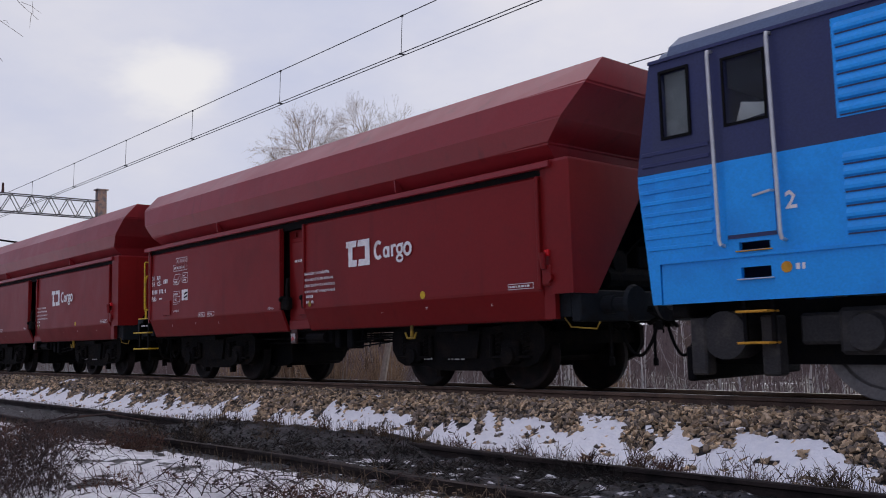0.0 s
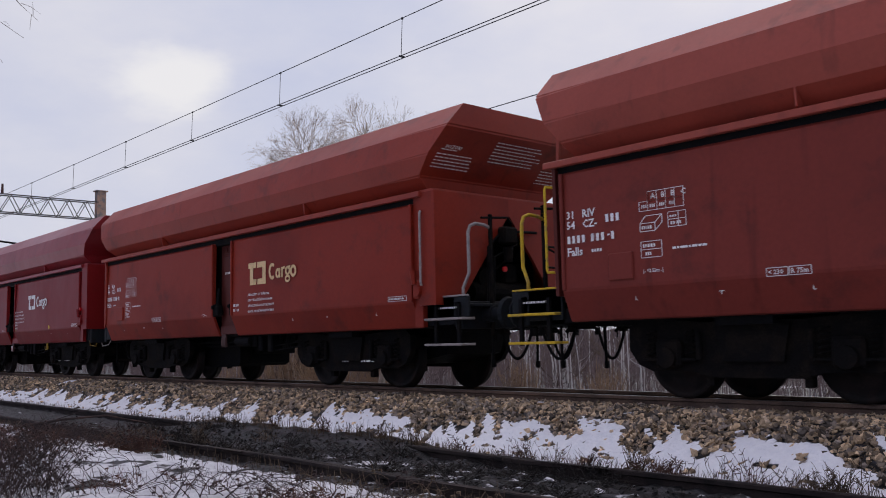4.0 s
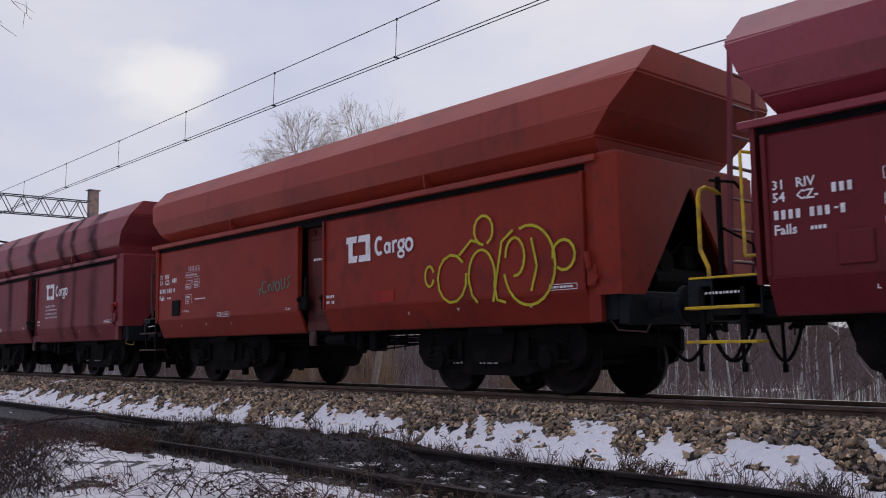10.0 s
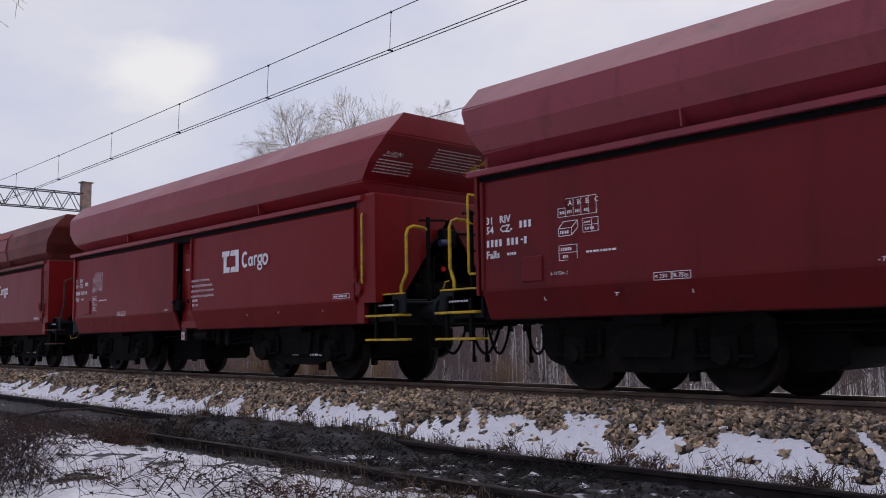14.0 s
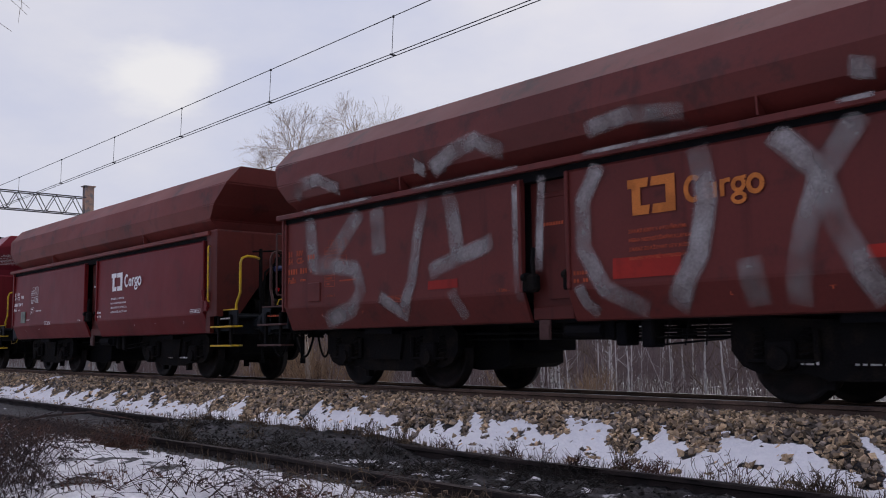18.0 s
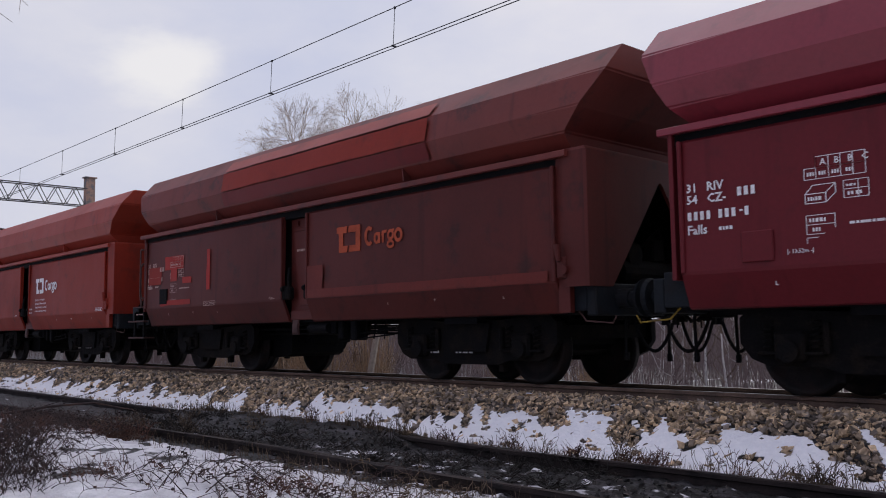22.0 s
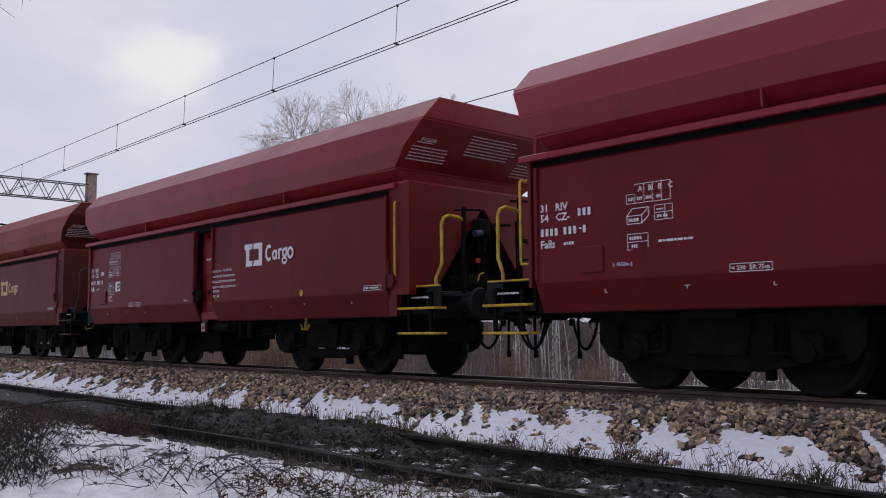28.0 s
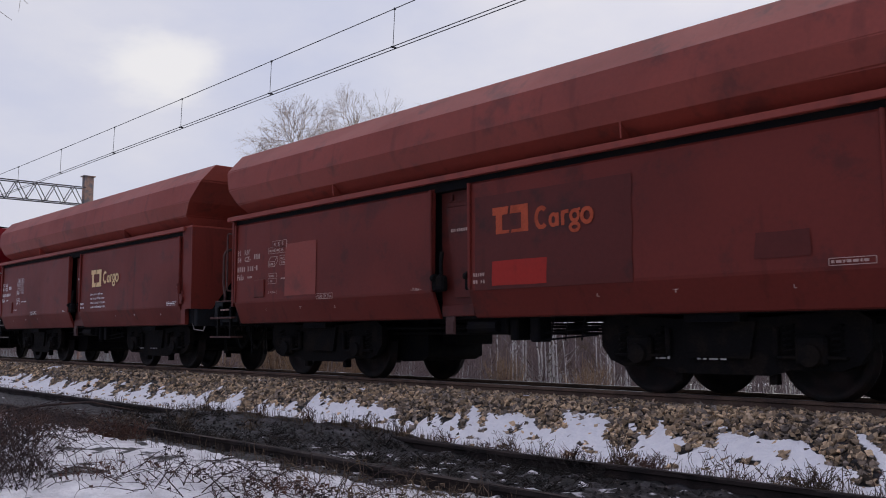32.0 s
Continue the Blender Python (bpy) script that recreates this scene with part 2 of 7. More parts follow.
BIRCH = material("birch_bark", (0.62, 0.59, 0.56), 0.8, 0.0, 0.2, 2.5, 30, 0.2, (0.12, 0.10, 0.09), (0.58, 0.66), stretch=(1, 1, 2.5))
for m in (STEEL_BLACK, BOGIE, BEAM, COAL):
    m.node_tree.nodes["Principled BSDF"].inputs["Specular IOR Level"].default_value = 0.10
DRY = material("dry_weed", (0.12, 0.085, 0.055), 0.9, 0.0, 0.4, 3, 30, 0.0, (0.07, 0.05, 0.035))
DRY_RED = material("red_brown_dry_weed", (0.10, 0.050, 0.036), 0.9, 0.0, 0.4, 3, 30, 0.0)


# ---- mesh helpers ----
def mesh_of(bm, name):
    me = bpy.data.meshes.new(name)
    bm.normal_update()
    bm.to_mesh(me)
    bm.free()
    return me


def part(name, bm, mat, parent=None, label=""):
    """Links a bmesh (or a finished mesh) as one mesh object under a thing or a part."""
    me = mesh_of(bm, name) if isinstance(bm, bmesh.types.BMesh) else bm
    if not me.materials:
        me.materials.append(mat)
    ob = new(name, me)
    if me.materials[0] is not mat:
        ob.material_slots[0].link = 'OBJECT'
        ob.material_slots[0].material = mat
    if parent is not None:
        ob.parent = parent
    if label:
        ob["label"] = label
    return ob


def box(bm, x0, x1, y0, y1, z0, z1, bevel=0.0):
    vs = [bm.verts.new((x, y, z)) for x in (x0, x1) for y in (y0, y1) for z in (z0, z1)]
    fs = [bm.faces.new([vs[i] for i in f]) for f in ((0, 1, 3, 2), (4, 6, 7, 5), (0, 4, 5, 1), (2, 3, 7, 6), (0, 2, 6, 4), (1, 5, 7, 3))]
    if bevel:
        bmesh.ops.bevel(bm, geom=list({e for f in fs for e in f.edges}), offset=bevel, segments=1, affect='EDGES')
    return bm


def prism(bm, pts, axis, a0, a1):
    """A polygon of (u, v) pairs drawn out along an axis: 'y' takes (x, z), 'x' takes (y, z), 'z' takes (x, y)."""
    def at(u, v, a):
        return {"y": (u, a, v), "x": (a, u, v), "z": (u, v, a)}[axis]
    lo = [bm.verts.new(at(u, v, a0)) for u, v in pts]
    hi = [bm.verts.new(at(u, v, a1)) for u, v in pts]
    bm.faces.new(lo)
    bm.faces.new(hi[::-1])
    for i in range(len(pts)):
        j = (i + 1) % len(pts)
        bm.faces.new((lo[j], lo[i], hi[i], hi[j]))
    bmesh.ops.recalc_face_normals(bm, faces=list(bm.faces))
    return bm


def tube(bm, pts, r0, r1=None, seg=6, caps=True):
    """A round bar along points, thinning from r0 to r1."""
    pts = [Vector(p) for p in pts]
    r1 = r0 if r1 is None else r1
    rings = []
    up = None
    for i, p in enumerate(pts):
        d = (pts[min(i + 1, len(pts) - 1)] - pts[max(i - 1, 0)]).normalized()
        if up is None:
            up = d.orthogonal().normalized()
        up = (up - d * up.dot(d))
        up = up.normalized() if up.length > 1e-6 else d.orthogonal().normalized()
        side = d.cross(up)
        r = r0 + (r1 - r0) * i / max(1, len(pts) - 1)
        rings.append([bm.verts.new(p + r * (math.cos(2 * math.pi * k / seg) * up + math.sin(2 * math.pi * k / seg) * side)) for k in range(seg)])
    for a, b in zip(rings, rings[1:]):
        for k in range(seg):
            bm.faces.new((a[k], a[(k + 1) % seg], b[(k + 1) % seg], b[k]))
    if caps:
        bm.faces.new(rings[0][::-1])
        bm.faces.new(rings[-1])
    return bm


def lathe(bm, profile, axis_point, seg=24):
    """Turns (radius, y) pairs about an axle along y through axis_point."""
    ax, ay, az = axis_point
    rings = [[bm.verts.new((ax + r * math.cos(2 * math.pi * k / seg), ay + y, az + r * math.sin(2 * math.pi * k / seg))) for k in range(seg)] for r, y in profile]
    for a, b in zip(rings, rings[1:]):
        for k in range(seg):
            bm.faces.new((a[k], b[k], b[(k + 1) % seg], a[(k + 1) % seg]))
    bm.faces.new(rings[0])
    bm.faces.new(rings[-1][::-1])
    return bm


def B():
    return bmesh.new()


def fbm(x, y, s, z=0.0):
    return noise.fractal(Vector((x * s, y * s, z)), 1.0, 2.0, 4)


# ---- ground: one sheet from the near bank over both tracks to the horizon ----
def siding_y(x):
    """Centre line of the siding, which leans slightly towards the main track."""
    return 5.80 + 0.12 * math.sin((x + 6) / 9.0) + 0.07 * math.exp(-((x + 8.6) / 1.5) ** 2) - 0.05 * math.exp(-((x + 6.0) / 0.7) ** 2)


SIDING_TOP = -0.48


def snow_edge(x):
    """Where the snow of the shoulder gives way to bare stones."""
    return 7.70 + 0.12 * fbm(x, 0, 0.35) + 0.24 * fbm(x, 3, 1.3) + 0.010 * min(0.0, x + 9) - 0.11 * math.exp(-((x + 9.9) / 1.1) ** 2)


def ease(a, b, v):
    u = min(1.0, max(0.0, (v - a) / (b - a)))
    return u * u * (3 - 2 * u)


def dust_heap(x, y):
    """Bank of coal dust that buries the far rail of the siding for a few metres."""
    w = 0.16 * noise.noise(Vector((x * 2.1, 0, 8))) + 0.07 * noise.noise(Vector((x * 7, 0, 5)))
    return ease(-14.2, -12.6, x) * (1 - ease(-8.4, -7.1, x)) * ease(5.9, 6.5, y) * (1 - ease(6.86 + w, 7.06 + w, y))


def ground_z(x, y):
    if y < 4.2:
        near = -0.62 - 0.05 * (4.2 - y)
        mound = 0.20 * math.exp(-(((x + 10.5) / 3.0) ** 2 + ((y - 3.4) / 1.2) ** 2))
        z = near + mound + 0.05 * fbm(x, y, 0.8) + 0.02 * fbm(x, y, 4)
        return z if y > -30 else z + 0.2 * fbm(x, y, 0.05)
    if y < 7.05:
        return -0.60 + 0.03 * fbm(x, y, 1.7) + 0.035 * fbm(x, y, 6) + 0.135 * dust_heap(x, y)
    if y < 8.25:
        u = (y - 7.05) / 1.2
        u = u * u * (3 - 2 * u)
        return -0.60 + u * 0.47 + 0.03 * fbm(x, y, 2.5) + 0.016 * fbm(x, y, 8.0) + 0.135 * dust_heap(x, y)
    if y < 8.72:
        return -0.13 + 0.015 * fbm(x, y, 3)
    if y < 10.5:
        return -0.19 + 0.015 * fbm(x, y, 3)
    if y < 11.4:
        return -0.155 + 0.015 * fbm(x, y, 3)
    if y < 16.8:
        return -0.18 - (y - 11.4) / 5.4 * 2.6
    return -2.78 + 0.25 * fbm(x, y, 0.08)


def snow_amount(x, y):
    """How far snow covers the ground at a spot, from 0 to 1."""
    n1, n2 = fbm(x, y, 0.9), fbm(x, y, 5.0)
    if y > 11.4:
        v = 0.25 + 0.8 * n1
    elif y > 10.5:
        v = 0.55 + 0.9 * n1
    elif y > 8.42 and x > -6:
        v = 0.55 + 0.5 * n1 + 0.3 * n2
    elif y > 6.95:
        finger = (0.36 * noise.noise(Vector((x * 1.9 + y * 2.6, y * 0.5, 4))) + 0.32 * noise.noise(Vector((x * 4.6 + y * 4.6, y, 14)))
                  + 0.20 * noise.noise(Vector((x * 9.5 + y * 8.0, y * 3, 24))) + 0.08 * noise.noise(Vector((x * 18, y * 14, 34))))
        v = 0.5 + (snow_edge(x) + finger - y) * 7.0 + 0.30 * n2
        v = min(v, 1.3) - 4.0 * max(0.0, noise.noise(Vector((x * 3.6 + y * 2.2, y * 8.0, 41))) + 0.35 * n2 - 0.30 + 0.5 * max(0.0, 7.45 - y))
        if y > 7.6:
            v = max(v, 0.5 + (0.42 * n1 + 0.3 * noise.noise(Vector((x * 1.5 + y * 1.2, y * 3.0, 9))) - 0.21) * 5)
    elif y > 4.75:
        v = 0.24 + 0.22 * n1 + 0.40 * n2 + 0.34 * noise.noise(Vector((x * 6, y * 15, 2))) + 0.34 * noise.noise(Vector((x * 15, y * 32, 7))) + (-0.02 if y > 6.1 or x < -7.8 else 0.07) - 0.13 * ease(-7.5, -9.0, x)
    else:
        v = 1.25 + 1.1 * n1 + 0.7 * n2 - 0.55 * math.exp(-((x + 10.5) / 2.6) ** 2) * (1 if y > 3.4 else 0.75)
    if 5.9 < y < 7.5:
        v -= 1.6 * dust_heap(x, y)
    return min(1.0, max(0.0, v))


def steps(stops):
    out = []
    for a, b, d in stops:
        k = max(1, round((b - a) / d))
        out += [a + (b - a) * i / k for i in range(k)]
    return out + [stops[-1][1]]


GX = steps([(-900, -120, 60), (-120, -40, 4), (-40, -24, 0.5), (-24, -14, 0.12), (-14, 1, 0.055), (1, 6, 0.4), (6, 60, 6), (60, 900, 70)])
GY = steps([(-700, -40, 60), (-40, -2, 4), (-2, 2, 0.4), (2, 4.6, 0.08), (4.6, 8.7, 0.055), (8.7, 11.4, 0.3), (11.4, 24, 0.9), (24, 90, 6), (90, 900, 90)])
verts, cover = [], []
for x in GX:
    for y in GY:
        s = snow_amount(x, y) if -60 < x < 20 and -10 < y < 60 else (0.6 if y < 11 else 0.1)
        z = ground_z(x, y) + (0.035 * s if y < 15 else 0)
        verts.append((x, y, z))
        cover.append(s)
ny = len(GY)
faces = [(i * ny + j, (i + 1) * ny + j, (i + 1) * ny + j + 1, i * ny + j + 1) for i in range(len(GX) - 1) for j in range(ny - 1)]
gm = bpy.data.meshes.new("ground")
gm.from_pydata(verts, [], faces)
att = gm.attributes.new("snow_cover", 'FLOAT', 'POINT')
att.data.foreach_set("value", cover)
for poly in gm.polygons:
    poly.use_smooth = True


def ground_material():
    m = material("snow_dirt_and_coal_dust", (0.009, 0.0085, 0.0085), 0.55, 0, 0.7, 3.0, 30, 0.9, (0.050, 0.047, 0.050), (0.46, 0.66), stretch=(1.0, 2.6, 1.0))
    n, l = m.node_tree.nodes, m.node_tree.links
    p = n["Principled BSDF"]
    src = p.inputs["Base Color"].links[0].from_socket
    a = n.new("ShaderNodeAttribute")
    a.attribute_name = "snow_cover"
    t = n.new("ShaderNodeTexCoord")
    nz = n.new("ShaderNodeTexNoise")
    nz.inputs["Scale"].default_value, nz.inputs["Detail"].default_value = 16, 5
    l.new(t.outputs["Object"], nz.inputs["Vector"])
    ad = n.new("ShaderNodeMath")
    ad.operation = 'MULTIPLY_ADD'
    l.new(nz.outputs["Fac"], ad.inputs[0])
    ad.inputs[1].default_value = 0.55
    l.new(a.outputs["Fac"], ad.inputs[2])
    k = n.new("ShaderNodeMapRange")
    k.interpolation_type = 'SMOOTHSTEP'
    k.inputs["From Min"].default_value, k.inputs["From Max"].default_value = 0.72, 0.88
    l.new(ad.outputs["Value"], k.inputs["Value"])
    sn = n.new("ShaderNodeValToRGB")
    sn.color_ramp.elements[0].position, sn.color_ramp.elements[0].color = 0.3, (0.83, 0.83, 0.85, 1)
    sn.color_ramp.elements[1].position, sn.color_ramp.elements[1].color = 0.7, (0.93, 0.92, 0.92, 1)
    l.new(nz.outputs["Fac"], sn.inputs["Fac"])
    mx = n.new("ShaderNodeMix")
    mx.data_type = 'RGBA'
    l.new(k.outputs["Result"], mx.inputs["Factor"])
    l.new(src, mx.inputs["A"])
    # wind-blown dirt, and the bank's shade, greyed into the snow of bank and siding
    sxyz = n.new("ShaderNodeSeparateXYZ")
    l.new(t.outputs["Object"], sxyz.inputs["Vector"])
    far = n.new("ShaderNodeMapRange")
    far.inputs["From Min"].default_value, far.inputs["From Max"].default_value = 6.6, 7.3
    far.inputs["To Min"].default_value, far.inputs["To Max"].default_value = 1.0, 0.15
    l.new(sxyz.outputs["Y"], far.inputs["Value"])
    dn = n.new("ShaderNodeTexNoise")
    dn.inputs["Scale"].default_value, dn.inputs["Detail"].default_value = 3.2, 8
    dn.inputs["Roughness"].default_value = 0.7
    l.new(t.outputs["Object"], dn.inputs["Vector"])
    dr = n.new("ShaderNodeMapRange")
    dr.inputs["From Min"].default_value, dr.inputs["From Max"].default_value = 0.40, 0.66
    dr.inputs["To Min"].default_value, dr.inputs["To Max"].default_value = 0.42, 0.85
    l.new(dn.outputs["Fac"], dr.inputs["Value"])
    dm = n.new("ShaderNodeMath")
    dm.operation = 'MULTIPLY'
    l.new(far.outputs["Result"], dm.inputs[0])
    l.new(dr.outputs["Result"], dm.inputs[1])
    sd = n.new("ShaderNodeMix")
    sd.data_type = 'RGBA'
    l.new(dm.outputs["Value"], sd.inputs["Factor"])
    l.new(sn.outputs["Color"], sd.inputs["A"])
    sd.inputs["B"].default_value = (0.34, 0.33, 0.36, 1)
    l.new(sd.outputs["Result"], mx.inputs["B"])
    l.new(mx.outputs["Result"], p.inputs["Base Color"])
    return m


gm.materials.append(ground_material())
ground = tagged(new("ground", gm), "snow-covered trackside ground with dark coal dust and dirt", "ground", kind="structure")


# ---- rails and sleepers ----
CANT = 2.2          # degrees by which the main track leans away from the siding
RAIL_PROFILE = [(-0.075, 0.0), (0.075, 0.0), (0.075, 0.012), (0.012, 0.03), (0.010, 0.115), (0.036, 0.128), (0.036, 0.158), (0.030, 0.165),
                (-0.030, 0.165), (-0.036, 0.158), (-0.036, 0.128), (-0.010, 0.115), (-0.012, 0.03), (-0.075, 0.012)]


def sweep_rail(xs, line, top):
    bm = B()
    rings = []
    for x in xs:
        rings.append([bm.verts.new((x, line(x) + u, top - 0.165 + v)) for u, v in RAIL_PROFILE])
    for a, b in zip(rings, rings[1:]):
        for k in range(len(RAIL_PROFILE)):
            j = (k + 1) % len(RAIL_PROFILE)
            bm.faces.new((a[k], b[k], b[j], a[j]))
    bmesh.ops.recalc_face_normals(bm, faces=list(bm.faces))
    return bm


def track(name, label, line, level, xs, mat, n0, n1, pitch, with_sleepers=True):
    t = tagged(new(name), label, "railway track", kind="structure")
    for side in (-0.75, 0.75):
        top = level - (1.5 * math.sin(radians(CANT)) if side > 0 and mat is RAIL_SIDE else 0.0)
        r = part("rail", sweep_rail(xs, lambda x: line(x) + side, top), mat, t)
        bm = B()
        for a, b in zip(xs, xs[1:]):
            box(bm, a, b, line(a) + side - 0.026, line(a) + side + 0.026, top - 0.001, top + 0.002)
        part("running_surface", bm, RAIL_HEAD if mat is RAIL_SIDE else RAIL_OLD, r, "rubbed steel rail head")
    if with_sleepers:
        bm = box(B(), -0.13, 0.13, -1.3, 1.3, -0.2, 0, 0.02)
        me = mesh_of(bm, "sleeper")
        for i in range(n0, n1):
            x = i * pitch
            s = part("sleeper", me, SLEEPER if mat is RAIL_SIDE else BOGIE, t)
            s.matrix_basis = pose(x, line(x), level - 0.163)
    return t


track("main_track", "main railway track with rust-brown rails on stone ballast", lambda x: TRACK_Y, 0.0, [-900, -300, -60, -20, 0, 30, 300, 900], RAIL_SIDE, -70, 10, 0.6)
track("siding", "old siding with dark rusty rails sunk in coal dust and snow", siding_y, SIDING_TOP, [-300, -60] + [-30 + i for i in range(0, 46)] + [80, 300], RAIL_OLD, 0, 1, 0.7, False)


# ---- ballast stones ----
def stone_mesh(k):
    """A broken, angular stone: the hull of a few scattered points."""
    r = random.Random(100 + k)
    bm = B()
    for i in range(8):
        d = Vector((r.gauss(0, 1), r.gauss(0, 1), r.gauss(0, 1))).normalized()
        bm.verts.new(d * r.uniform(0.8, 1.25) * (1.0 if i else 1.35))
    bmesh.ops.convex_hull(bm, input=list(bm.verts))
    for v in [v for v in bm.verts if not v.link_faces]:
        bm.verts.remove(v)
    for v in bm.verts:
        v.co.z *= 0.75
    return bm


ballast = tagged(new("ballast"), "tan and grey crushed stone ballast on the track shoulder", "ballast", kind="structure")
rng = random.Random(4)
stone_meshes = [mesh_of(stone_mesh(k), "stone") for k in range(6)]
proto = []
for me in stone_meshes:
    proto.append((np.array([v.co[:] for v in me.vertices]), [tuple(p.vertices) for p in me.polygons]))
singles = 0
bulk_v, bulk_f, base_n = [], [], 0


def stone_at(x, y, size):
    global singles, bulk_v, bulk_f, base_n
    z = ground_z(x, y) + size * rng.uniform(-0.1, 0.45)
    k = rng.randrange(6)
    e = Euler((rng.uniform(-1.1, 1.1), rng.uniform(-1.1, 1.1), rng.uniform(0, 6.3)))
    sx, sy = rng.uniform(0.75, 1.3), rng.uniform(0.7, 1.1)
    if singles < 290 and -5.6 < x < -2.6 and 7.2 < y < 8.35:
        o = part("stone", stone_meshes[k], STONE, ballast)
        o.matrix_basis = Matrix.LocRotScale((x, y, z), e, (size * sx, size * sy, size))
        singles += 1
        return
    v, f = proto[k]
    m = np.array(e.to_matrix())
    bulk_v.append(((v * (size * sx, size * sy, size)) @ m.T) + (x, y, z))
    bulk_f += [tuple(i + base_n for i in t) for t in f]
    base_n += len(v)


for lo, hi, n, s0, s1 in ((-8, -0.5, 11500, 0.018, 0.050), (-16, -8, 9800, 0.022, 0.052), (-34, -16, 7800, 0.03, 0.058), (-70, -34, 3000, 0.05, 0.08)):
    for i in range(n):
        x = rng.uniform(lo, hi)
        y = 7.0 + 1.75 * rng.random() ** 0.8
        s = snow_amount(x, y)
        if s > 0.5 and rng.random() > (0.30 if s < 0.98 and y > 7.2 else 0.05):
            continue
        stone_at(x, y, rng.uniform(s0, s1))
for i in range(1500):
    x, y = rng.uniform(-14, -1), rng.uniform(8.8, 10.4)
    stone_at(x, y, rng.uniform(0.03, 0.055))
bme = bpy.data.meshes.new("loose_stones")
bme.from_pydata(np.concatenate(bulk_v).tolist(), [], bulk_f)
STONE_BULK = STONE.copy()
STONE_BULK.name = "ballast_stone_bulk"
geo = STONE_BULK.node_tree.nodes.new("ShaderNodeNewGeometry")
for node in STONE_BULK.node_tree.nodes:
    if node.bl_idname == "ShaderNodeObjectInfo":
        for link in list(node.outputs["Random"].links):
            STONE_BULK.node_tree.links.new(geo.outputs["Random Per Island"], link.to_socket)
tagged(part("loose_stones", bme, STONE_BULK, ballast), kind="stuff")


rub_v, rub_f, rub_n = [], [], 0
for i in range(3200):
    x = rng.uniform(-13, -0.5)
    y = siding_y(x) + rng.uniform(-0.9, 0.66)
    v, f = proto[rng.randrange(6)]
    size = rng.uniform(0.008, 0.03)
    m = np.array(Euler((rng.uniform(-1, 1), rng.uniform(-1, 1), rng.uniform(0, 6.3))).to_matrix())
    rub_v.append((v * size) @ m.T + (x, y, ground_z(x, y) + size * 0.3))
    rub_f += [tuple(j + rub_n for j in t) for t in f]
    rub_n += len(v)
rub = bpy.data.meshes.new("rubble")
rub.from_pydata(np.concatenate(rub_v).tolist(), [], rub_f)
rub.materials.append(material("coal_rubble", (0.018, 0.017, 0.017), 0.7, 0, 0.6, 4, 40, 0.3, (0.07, 0.06, 0.055), (0.5, 0.6)))
tagged(new("rubble", rub), "small dark coal rubble on the siding bed", "rubble", kind="stuff")


# ---- catenary and portal ----
def wire_line(pts, r):
    return tube(B(), pts, r, seg=5)


def catenary(y, label, zc, zm, x0, x1, step, first):
    c = tagged(new("overhead_line"), label, "overhead wire")
    part("contact_wire", wire_line([(x0, y - 0.03, zc), (x1, y - 0.03, zc)], 0.009), WIRE, c)
    part("contact_wire", wire_line([(x0, y + 0.06, zc - 0.01), (x1, y + 0.06, zc - 0.01)], 0.009), WIRE, c)
    def sag(x):
        u = ((x + 12) / 32)
        return zm + 0.22 * u * u
    part("messenger_wire", wire_line([(x0 + (x1 - x0) * i / 40, y, sag(x0 + (x1 - x0) * i / 40)) for i in range(41)], 0.009), WIRE, c)
    x = first
    while x > x0:
        d = part("dropper", wire_line([(x, y, sag(x)), (x - 0.05, y, zc)], 0.006), WIRE, c)
        part("clamp", box(B(), x - 0.062, x - 0.038, y - 0.04, y + 0.07, zc - 0.012, zc + 0.016), WIRE, d)
        part("clamp", box(B(), x - 0.015, x + 0.015, y - 0.015, y + 0.015, sag(x) - 0.025, sag(x) + 0.015), WIRE, d)
        x -= step
    return c


catenary(TRACK_Y, "thin overhead contact and messenger wires over the main track", 5.66, 6.34, -120, 40, 4.0, -3.45)
far_wire = tagged(new("overhead_wire"), "single thin overhead wire behind the train", "overhead wire")
part("wire", wire_line([(-120, TRACK_Y + 3.7, 5.66), (40, TRACK_Y + 3.7, 5.66)], 0.011), WIRE, far_wire)
for i in range(24):
    part("clamp", box(B(), -4.6 - i * 5.2, -4.54 - i * 5.2, TRACK_Y + 3.67, TRACK_Y + 3.73, 5.52, 5.68), WIRE, far_wire)

PORTAL_X, PORTAL_Y = -45.0, 17.0
portal = tagged(new("catenary_portal"), "rusty steel catenary portal with a lattice beam", "portal")
for y in (PORTAL_Y, 1.0 - 8.0):
    z_top = 8.76 if y > 0 else 8.4
    bm = B()
    for dx in (-0.16, 0.16):
        box(bm, PORTAL_X + dx - 0.03, PORTAL_X + dx + 0.03, y - 0.22, y + 0.22, -2.4, z_top)
    box(bm, PORTAL_X - 0.14, PORTAL_X + 0.14, y - 0.2, y + 0.2, -2.4, z_top - 0.02)
    col = part("column", bm, RUST_POST, portal, "rust-stained steel column")
    part("cap", box(B(), PORTAL_X - 0.24, PORTAL_X + 0.24, y - 0.3, y + 0.3, z_top, z_top + 0.05), RUST_POST, col)
ZB, ZT = 7.28, 8.2
